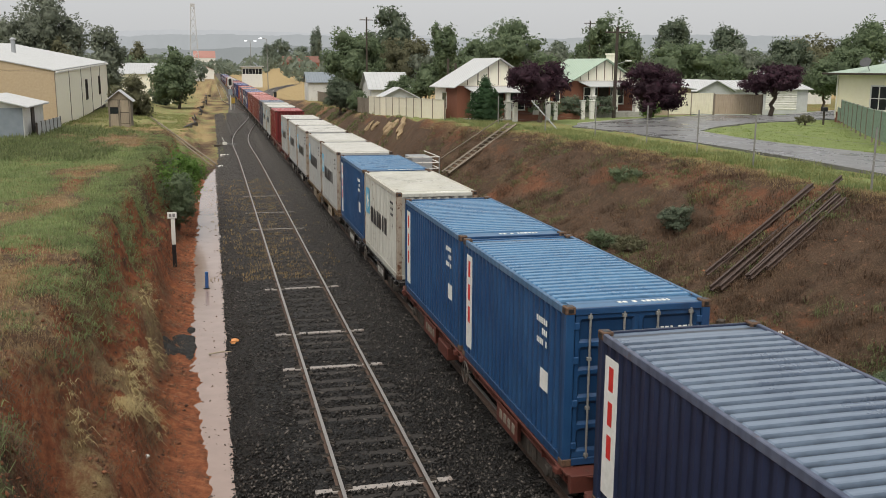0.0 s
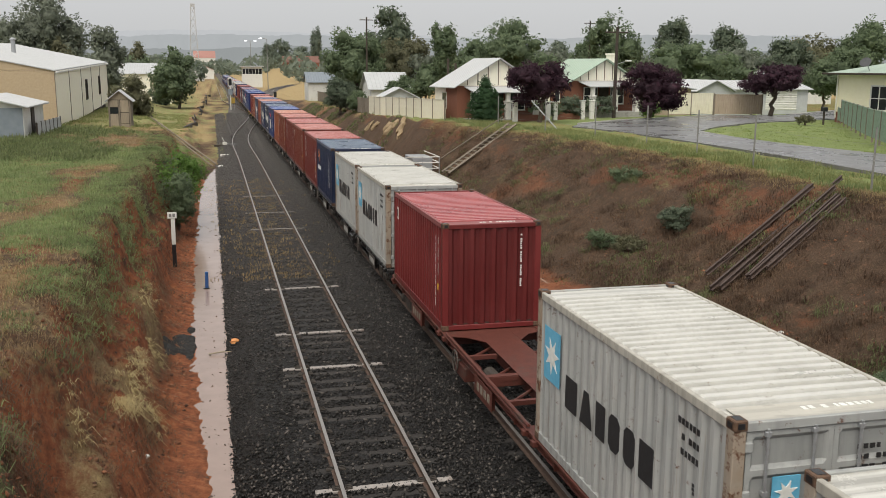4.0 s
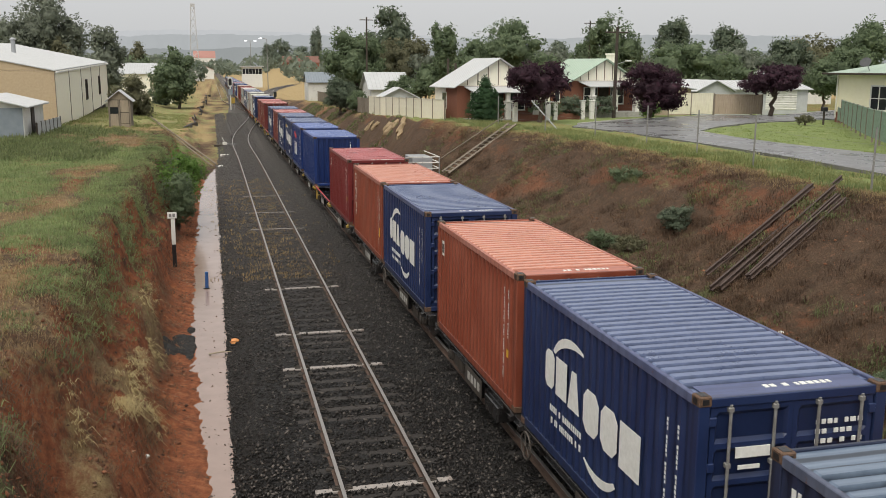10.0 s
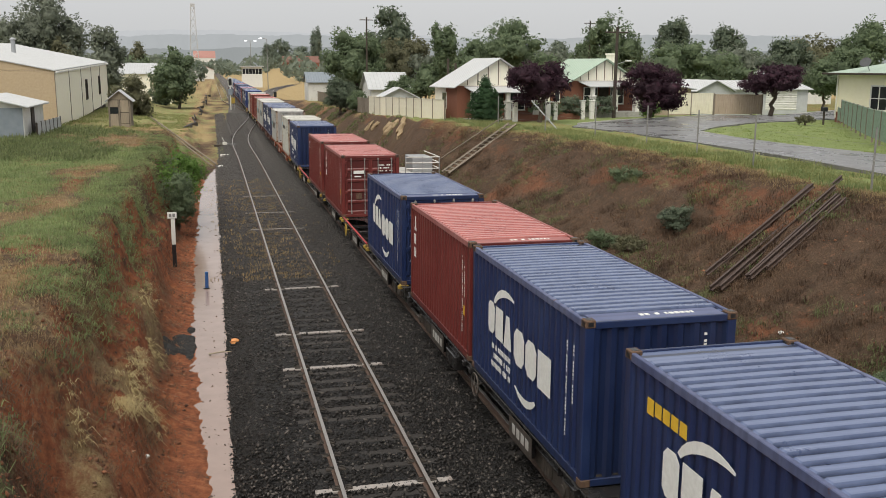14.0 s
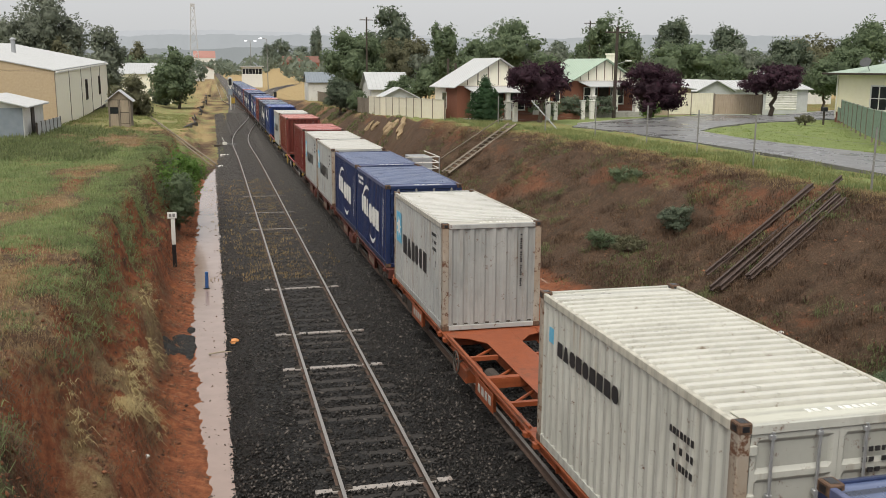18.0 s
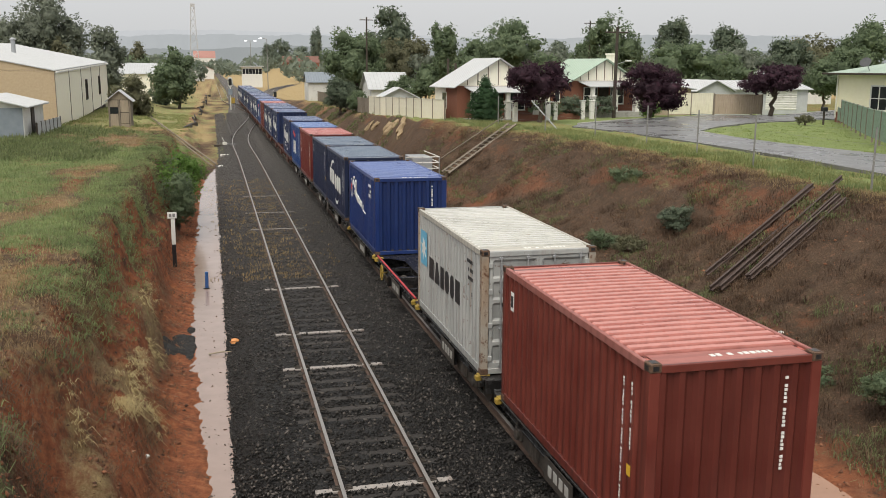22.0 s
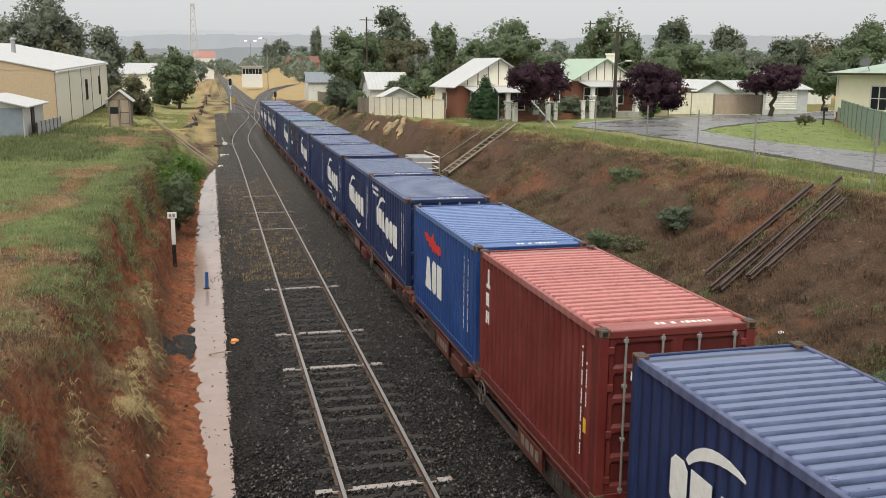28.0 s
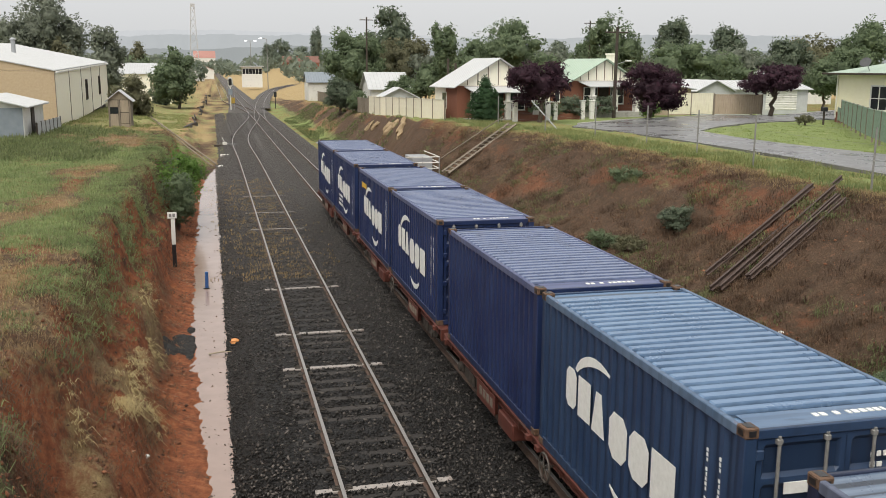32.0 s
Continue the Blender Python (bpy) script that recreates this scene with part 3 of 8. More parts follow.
        if smooth:
            me.polygons.foreach_set("use_smooth", [True] * len(me.polygons))
        return me


def dress(ob, material):
    """Gives the object its own material, so that alike meshes are shared."""
    if not ob.data.materials:
        ob.data.materials.append(None)
    ob.material_slots[0].link = "OBJECT"
    ob.material_slots[0].material = material
    return ob


def part(name, shape, material, parent=None, label="", at=None, smooth=False):
    me = shape.mesh(name, smooth) if isinstance(shape, Shape) else shape
    ob = dress(new(name, me), material)
    if parent:
        ob.parent = parent
    if at is not None:
        ob.matrix_basis = at
    if label:
        tagged(ob, label)
    return ob


def thing(name, m, label, category, group="", kind=""):
    ob = new(name)
    ob.empty_display_size = 0.2
    ob.matrix_basis = m
    return tagged(ob, label, category, group, kind)


def single(name, shape, material, m, label, category, group="", kind="", smooth=False):
    """A thing that is one mesh."""
    ob = part(name, shape, material, None, "", m, smooth)
    return tagged(ob, label, category, group, kind)


def ease(a, b, v):
    t = min(1.0, max(0.0, (v - a) / (b - a)))
    return t * t * (3 - 2 * t)


def line(knots, v):
    return float(np.interp(v, [k[0] for k in knots], [k[1] for k in knots]))

# ---- the ground: one sheet with the railway cutting in it ----
RAIL_X = (2.663, 6.345)          # centre lines of the two tracks
RIM_RIGHT = [(-60, 20.6), (35, 20.4), (44, 19.4), (55, 17.8), (62, 16.0), (80, 15.2), (200, 16.5), (600, 18)]
TOP_RIGHT = [(-60, 3.2), (30, 3.16), (50, 3.27), (66, 3.25), (76, 3.05), (100, 2.3), (175, 1.2), (215, -0.15), (300, -0.25), (600, -0.1), (3000, 0.0)]


SHORE = [(-20, -0.30), (16, -0.25), (19, -0.42), (24, -0.65), (30, -0.85), (39, -0.90), (60, -0.90), (68, -0.5), (74, 0.1)]
WALL_X = [(60, -3.4), (90, -2.9), (118, -2.4), (258, -0.8), (600, 2.0)]


def shore_x(y):
    """Left edge of the water in the side drain."""
    return line(SHORE, y) + 0.12 * noise.noise((y * 0.8, 1.0, 0.0)) + 0.09 * noise.noise((y * 2.3, 2.0, 0.0)) + 0.06 * noise.noise((y * 6.0, 3.0, 0.0))


def bank_rim(y):
    """The edge of the bank top."""
    return line([(9, -2.75), (16, -2.95), (24, -3.12), (38, -3.05), (50, -2.8), (66, -2.7)], y) + 0.36 * noise.noise((3.1, y * 0.35, 0.0)) + 0.24 * noise.noise((7.1, y * 1.3, 0.0))


def left_bank(x, y):
    """The drain, its mud bench, the scarred earth face and the bank top."""
    near_top = 2.85 - 2.6 * ease(61, 80, y + 7.8 * (x + 2.7))
    out_top = 2.85 - 2.0 * ease(95, 150, y)
    top = near_top + (out_top - near_top) * ease(-6.0, -10.5, x) + 0.02 * max(0.0, -2.7 - x)
    edge = shore_x(y)
    foot = edge - 0.50 - 0.30 * noise.noise((y * 0.5, 4.0, 1.0))
    rim = bank_rim(y)
    crumb = 0.05 * noise.noise((x * 3.0, y * 2.2, 6.0)) + 0.03 * noise.noise((x * 8.0, y * 6.0, 9.0))
    if x > edge:
        z = -0.60 - 0.22 * ease(edge, edge + 0.3, x) + crumb * ease(edge + 0.3, edge, x)
    elif x > foot:
        z = -0.60 + 0.22 * (edge - x) + crumb
    else:
        t = min(1.0, (foot - x) / (foot - rim))
        base = -0.60 + 0.22 * (edge - foot)
        z = base + (top - base) * (0.40 * t + 0.25 * ease(0.18, 0.45, t) + 0.35 * ease(0.60, 0.95, t)) + crumb
        scar = 4 * t * (1 - t)
        z += scar * (0.32 * noise.noise((x * 1.1, y * 0.75, 3.0)) - 0.60 * abs(noise.noise((x * 0.5, y * 0.95, 8.0))) + 0.22 * noise.noise((x * 2.6, y * 2.0, 12.0)) + 0.10 * noise.noise((x * 5.5, y * 4.5, 14.0)))
    return z


def yard_z(x, y):
    """The level yard beside the line, a step down at the broken kerb wall."""
    wall = line(WALL_X, y)
    return -0.42 + 0.62 * ease(wall + 0.5, wall - 0.2, x) + 0.25 * ease(-3.5, -9.0, x) + 0.05 * noise.noise((x * 0.9, y * 0.3, 2.0))


def ground_z(x, y):
    far = ease(400, 1500, y)
    if x < 9.6:
        z = left_bank(x, y) if x < 0.45 else -0.82 + 0.2 * ease(0.45, 0.9, x)
        if y > 60 and x < 5:
            z = max(z, yard_z(x, y) - 2.0 * (1 - ease(64, 80, y)))
    else:
        rim, top = line(RIM_RIGHT, y), line(TOP_RIGHT, y)
        rim += 0.4 * noise.noise((1.7, y * 0.25, 5.0))
        t = min(1.0, max(0.0, (x - 11.9) / (rim - 11.9)))
        z = -0.62 + 0.1 * ease(11.0, 11.9, x) + (top + 0.5) * (t * t * (3 - 2 * t) * 0.35 + t * 0.65)
        z -= 4 * t * (1 - t) * (0.34 * abs(noise.noise((x * 0.22, y * 0.55, 15.0))) + 0.12 * abs(noise.noise((x * 0.7, y * 1.4, 19.0)))) * ease(120, 70, y)
    if y > 300 and x > 0.035 * y:
        z += 6.0 * ease(400, 900, y) * ease(0.035, 0.06, x / y)
    rough = 0.0
    if x < -1.6 or x > 11.6:
        slope = 1.0 if (-3.2 < x < -1.6 or 11.6 < x < 20) else 0.35
        rough = slope * (0.20 * noise.noise((x * 0.55, y * 0.45, 0.0)) + 0.10 * noise.noise((x * 1.9, y * 1.7, 3.0)) + 0.06 * noise.noise((x * 5, y * 5, 7.0)))
    return z + rough * (1 - far)


def green_patch(x, y):
    """Where the bank top is green (1) or dead and tan (0)."""
    v = noise.noise((x * 0.30, y * 0.13, 2.0)) + 0.45 * noise.noise((x * 1.1, y * 0.6, 5.0))
    v += 0.25 * ease(-5.5, -8.5, x) * ease(40, 50, y) - 0.40 * ease(-7.0, -5.0, x) * ease(44, 54, y) - 0.25 * ease(24, 15, y) + 0.16 * ease(22, 28, y) * ease(52, 44, y)
    return ease(-0.36, 0.06, v)


def cover_at(x, y):
    """Litter, green grass, dry grass at a place of the sheet (red earth where all are low)."""
    wob = noise.noise((x * 0.3, y * 0.12, 11.0))
    if x < 9.6 and y > 66:
        wall = line(WALL_X, y)
        if x < wall:
            green = 0.52 * ease(wall + 0.1, wall - 1.6, x + 0.8 * wob) * (1 - 0.45 * ease(170, 300, y)) + 0.1 * wob
            return (0.6, green, 0.62 + 0.5 * noise.noise((x * 0.4, y * 0.12, 51.0)), 1.0)
        low = ease(66, 84, y)
        return (0.85 - 0.1 * low, 0.30 + 0.5 * noise.noise((x * 0.6, y * 0.2, 77.0)), low * (0.50 + 0.75 * noise.noise((x * 0.4, y * 0.10, 31.0))), 1.0)
    if x < 0.45:
        edge = shore_x(y)
        on_top = ease(bank_rim(y) + 0.65, bank_rim(y) - 0.15, x + 0.3 * wob)
        gp = green_patch(x, y)
        face = ease(-0.20, 0.35, noise.noise((x * 0.9, y * 0.45, 47.0)) + 0.03)
        litter = (0.10 + 0.56 * face) * ease(edge - 0.25, edge - 0.95, x) + 0.42 * on_top
        green = on_top * (0.02 + 0.55 * gp)
        dry = 0.06 + on_top * (0.10 + 0.27 * (1 - gp)) + (1 - on_top) * (0.10 + 0.34 * face) * ease(46, 26, y) * ease(edge - 0.5, edge - 1.1, x)
        return (litter, green, dry, 1.0)
    if x < 9.6:
        return (0.9, 0.0, 0.0, 1.0)
    rim = line(RIM_RIGHT, y)
    t = (x - 11.9) / (rim - 11.9)
    if t < 1:
        bald = ease(0.05, 0.35, noise.noise((x * 0.35, y * 0.16, 27.0)) + 0.25 * noise.noise((x * 1.2, y * 0.8, 35.0)))
        litter = 0.40 + 0.52 * ease(0.0, 0.10, t) - 0.34 * bald
        green = 0.05 + 0.20 * ease(-0.1, 0.4, noise.noise((x * 0.4, y * 0.2, 21.0))) - 0.05 * ease(0.4, 0.9, t)
        dry = 0.02 + 0.20 * bald + 0.22 * ease(0.86, 1.0, t)
        if y > 80:
            k = ease(80, 100, y)
            green += k * (0.62 * ease(0.42, 0.12, t) - 0.1 + 0.25 * wob)
            dry += k * 0.18
        if y > 200:
            green, dry = green - 0.5 * ease(200, 260, y), dry + 0.8 * ease(200, 260, y)
    else:
        green, dry, litter = 0.62, 0.24 + 0.2 * ease(1.25, 1.0, t), 0.25
        if x > 25:
            green, dry = 0.95, 0.05
        if y > 95:
            green, dry = 0.55 - 0.4 * ease(150, 230, y), 0.3 + 0.65 * ease(150, 230, y)
    return (litter, green, dry, 1.0)


def spread(lo, hi, step):
    return list(np.arange(lo, hi, step))


def ground_sheet():
    xs = [-2600, -1500, -800, -450, -260, -160, -100, -70, -50, -40] + spread(-32, -8, 0.8) + spread(-8, -4, 0.25) + spread(-4, 0.9, 0.11) + spread(1.0, 9.4, 0.7)
    xs += spread(9.4, 23, 0.26) + spread(23, 60, 1.2) + [62, 70, 82, 100, 130, 180, 260, 450, 800, 1500, 2600]
    ys = [-300, -150, -80, -50] + spread(-30, 8, 1.5) + spread(8, 44, 0.2) + spread(44, 75, 0.32) + spread(75, 130, 0.8) + spread(130, 240, 4) + [260, 300, 360, 450, 600, 800, 1100, 1600, 2300, 3200]
    nx, ny = len(xs), len(ys)
    vs = [(x, y, ground_z(x, y)) for y in ys for x in xs]
    fs = [(j * nx + i, j * nx + i + 1, (j + 1) * nx + i + 1, (j + 1) * nx + i) for j in range(ny - 1) for i in range(nx - 1)]
    me = bpy.data.meshes.new("ground")
    me.from_pydata(vs, [], fs)
    at = me.color_attributes.new("cover", "FLOAT_COLOR", "POINT")
    at.data.foreach_set("color", [c for x, y, z in vs for c in cover_at(x, y)])
    me.polygons.foreach_set("use_smooth", [True] * len(me.polygons))
    return tagged(dress(new("ground", me), GROUND), "red earth railway cutting with green and dry grass", "ground", "", "structure")


ground_sheet()


def plate(name, poly, z, thick, material, label, category):
    """A flat slab over a plan polygon, following the level z."""
    s = Shape().prism(poly, z - thick, z)
    return tagged(part(name, s, material), label, category, "", "structure")


# wet road with its side street, laid a little above the earth
ROAD_Z = 3.31
plate("road", [(22.3, -40), (29.0, -40), (29.8, 37.0), (28.9, 43), (28.9, 48), (29.6, 53.2), (33, 57), (38, 60.8), (45, 63.8), (60, 65.5), (140, 67),
               (140, 80), (70, 78.5), (57, 77.5), (48, 71.2), (42, 71.3), (36.0, 68.4), (29.7, 65.0), (24.9, 61.2), (23.2, 58.6), (24.2, 54),
               (24.6, 46), (24.7, 41), (24.6, 36), (24.1, 29.6)], ROAD_Z, 0.5, ROAD, "wet grey asphalt street with patched surface", "road")
# kerb along the far side of the street
kerb = Shape()
for a, b in (((24.9, 61.25), (29.7, 65.05)), ((29.7, 65.05), (36.0, 68.45)), ((36.0, 68.45), (42, 71.35)), ((48, 71.25), (57, 77.55))):
    d = (Vector(b) - Vector(a)).normalized()
    q = Vector((-d.y, d.x)) * 0.3
    kerb.prism([a, b, (b[0] + q.x, b[1] + q.y), (a[0] + q.x, a[1] + q.y)], 3.1, ROAD_Z + 0.05)
tagged(part("kerb", kerb, M["concrete"]), "low concrete kerb beside the wet street", "kerb", "", "structure")


def strip(name, left, right, z, material, label, category, wob=0.12, step=0.5):
    """A flat sheet between two edges given as (y, x) knots, with an uneven outline."""
    y0, y1 = left[0][0], left[-1][0]
    vs, fs = [], []
    for i, y in enumerate(np.arange(y0, y1, step)):
        fine = 0.3 * wob * noise.noise((y * 5, 4.0, 0.0))
        a = line(left, y) + fine + wob * noise.noise((y * 0.9, 1.0, 0.0)) + 0.5 * wob * noise.noise((y * 3, 2.0, 0.0))
        b = line(right, y) + wob * noise.noise((y * 0.9, 8.0, 0.0)) + 0.5 * wob * noise.noise((y * 3, 9.0, 0.0))
        vs += [(a, y, z), (b, y, z)]
        if i:
            k = 2 * i
            fs.append((k - 2, k - 1, k + 1, k))
    me = bpy.data.meshes.new(name)
    me.from_pydata(vs, [], fs)
    return tagged(dress(new(name, me), material), label, category, "", "structure")


strip("water", [(y, x - 0.7) for y, x in SHORE], [(y, 0.5) for y, x in SHORE], -0.60, MUD_WATER, "shallow muddy rainwater in the side drain", "water", 0.0, 1.0)
strip("muddy_path", [(-20, 9.7), (14, 9.9), (18, 10.1), (24, 10.6), (34, 10.9), (60, 10.8)], [(-20, 11.0), (16, 11.1), (19, 11.4), (22, 11.7), (34, 11.7), (60, 11.6)],
      -0.612, MUD_RED, "wet red mud along the cutting drain", "path")


# ---- tracks ----
def ballast_bed():
    s = Shape()
    prof = [(-0.14, -0.76), (0.72, -0.25), (1.35, -0.16), (4.0, -0.16), (4.5, -0.22), (5.0, -0.16), (7.7, -0.16), (8.6, -0.22), (9.75, -0.70)]
    ys = spread(-30, 110, 0.5) + spread(110, 300, 6) + [320, 400, 600, 1000, 2000]
    for j, y in enumerate(ys):
        edge = line([(70, -0.14), (96, 0.6), (135, 1.3), (168, 2.4), (215, 3.2), (300, 4.2)], y)
        for i, (x, z) in enumerate(prof):
            inner = 0 < i < len(prof) - 1
            x = edge + (x + 0.14) * (9.75 - edge) / 9.89
            s.v.append((x + 0.1 * noise.noise((y * 0.8, i, 0.0)) + 0.06 * noise.noise((y * 2.1, i, 3.0)), y, z + (0.03 * noise.noise((x * 2, y * 1.5, 4.0)) if inner else 0)))
    k = len(prof)
    s.f = [(j * k + i, j * k + i + 1, (j + 1) * k + i + 1, (j + 1) * k + i) for j in range(len(ys) - 1) for i in range(k - 1)]
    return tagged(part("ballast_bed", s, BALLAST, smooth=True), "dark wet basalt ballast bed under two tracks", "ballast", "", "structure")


ballast_bed()


def rail_line(xs, name, label):
    """A rail along (y, x) knots: foot, web and head."""
    prof = [(-0.065, -0.155), (0.065, -0.155), (0.065, -0.14), (0.012, -0.12), (0.012, -0.04), (0.034, -0.03), (0.034, -0.004),
            (-0.034, -0.004), (-0.034, -0.03), (-0.012, -0.04), (-0.012, -0.12), (-0.065, -0.14)]
    top = [(-0.034, -0.004), (0.034, -0.004), (0.031, 0.0), (-0.031, 0.0)]
    obs = []
    for pr, nm in ((prof, name), (top, "rail_head")):
        s, k = Shape(), len(pr)
        for y, x in xs:
            s.v += [(x + a, y, b) for a, b in pr]
        s.f = [(j * k + i, j * k + (i + 1) % k, (j + 1) * k + (i + 1) % k, (j + 1) * k + i) for j in range(len(xs) - 1) for i in range(k)]
        obs.append(part(nm, s, M["rail_side"] if nm == name else M["rail_top"], obs[0] if obs else None, "" if nm == name else "worn bright rail head"))
    return tagged(obs[0], label, "rail", "rails of the two tracks", "structure")


SIDING = [(70, 2.663), (80, 2.60), (88, 2.45), (95, 2.55), (104, 3.05), (115, 3.95), (126, 4.95), (136, 5.75), (146, 6.25), (155, 6.345)]


YARD_LINE = [(128, 6.345), (145, 6.9), (161, 7.75), (190, 9.3), (218, 11.2), (260, 14.5), (315, 19.7), (351, 25.0), (400, 33.5), (465, 46.0)]


def siding_x(y):
    return 2.663 if y < 70 else line(SIDING, y)


for side in (-0.7525, 0.7525):
    ys = [-40.0, 20.0, 60.0] + spread(66, 155, 2.0) + [155.0]
    sm = [sum(siding_x(y + d) for d in (-6, -3, 0, 3, 6)) / 5 for y in ys]
    rail_line([(y, x + side) for y, x in zip(ys, sm)], "rail", "worn steel rail of the siding on dark ballast")
    rail_line([(y, RAIL_X[1] + side) for y in (-40.0, 100.0, 300.0, 900.0, 2000.0)], "rail", "steel rail of the main line on dark ballast")
    ys = spread(128, 460, 4.0)
    rail_line([(y, line(YARD_LINE, y) + side) for y in ys], "rail", "steel rail of the yard turnout on dark ballast")
    rail_line([(y, 6.345 - 3.4 * ease(145, 215, y) + side) for y in spread(145, 420, 5.0)], "rail", "steel rail of the yard track on dark ballast")


strip("yard_ballast", [(y, line(YARD_LINE, y) - 1.9) for y in range(170, 466, 10)], [(y, line(YARD_LINE, y) + 1.9) for y in range(170, 466, 10)], -0.13, BALLAST,
      "dark ballast under the yard line", "ballast", 0.35, 3.0)


def sleepers():
    steel = Shape().box(-1.22, 1.22, -0.075, 0.075, -0.10, 0.0, 0.012).mesh("sleeper")
    wood = Shape().box(-1.22, 1.22, -0.11, 0.11, -0.11, 0.0, 0.015).mesh("sleeper")
    pale = (15.1, 21.93, 25.02, 30.47, 42.3, 47.29, 53.55)
    clip = Shape().box(-0.07, 0.07, -0.05, 0.05, 0.0, 0.035, 0.008).tube([(-0.05, -0.03, 0.045), (0.05, -0.03, 0.05), (0.05, 0.03, 0.05), (-0.05, 0.03, 0.045)], 0.012, 5).mesh("rail_clip")
    root = [thing("siding_sleepers", pose(0, 0, 0), "dark weathered sleepers of the siding, a few pale", "sleepers", "", "structure"),
            thing("main_line_sleepers", pose(0, 0, 0), "dark weathered sleepers of the main line", "sleepers", "", "structure")]
    y = 11.0
    while y < 125:
        near = min(pale, key=lambda q: abs(q - y))
        is_pale = abs(near - y) < 0.31 and y < 70
        yy = near if is_pale else y + random.uniform(-0.04, 0.04)
        for k in (0, 1):
            if k == 1 and (y < 11 or y > 110):
                continue
            x = siding_x(yy) if k == 0 else RAIL_X[1]
            pal = is_pale and k == 0
            ob = part("sleeper", steel if pal else wood, M["sleeper_pale"] if pal else M["sleeper"], root[k], "pale rusted steel sleeper" if pal else "",
                      pose(x + random.uniform(-0.03, 0.03), yy, -0.128 if pal else -0.150 - 0.014 * random.random(), 0, 0, random.uniform(-0.8, 0.8)))
            if y < 34 and k == 0:
                for sx in (-0.86, -0.645, 0.645, 0.86):
                    part("rail_clip", clip, M["bogie"], ob, "", pose(sx, 0, 0.0))
        y += 0.62


sleepers()

# ---- the container train ----
CW, CL, CH = 2.438, 6.058, 2.591
DECK_Z = 0.894


def corrugated(length, height, pitch, depth, across="y"):
    """A folded steel wall: outer flats, slopes, inner flats; front towards -x."""
    s, n = Shape(), max(1, round(length / pitch))
    p, pts = length / n, []
    for i in range(n):
        o = i * p
        pts += [(o, 0.0), (o + 0.30 * p, 0.0), (o + 0.50 * p, depth), (o + 0.80 * p, depth)]
    pts.append((length, 0.0))
    k = len(pts)
    s.v = [(d, a, 0.0) for a, d in pts] + [(d, a, height) for a, d in pts]
    s.f = [(i, i + 1, i + 1 + k, i + k) for i in range(k - 1)]
    return s


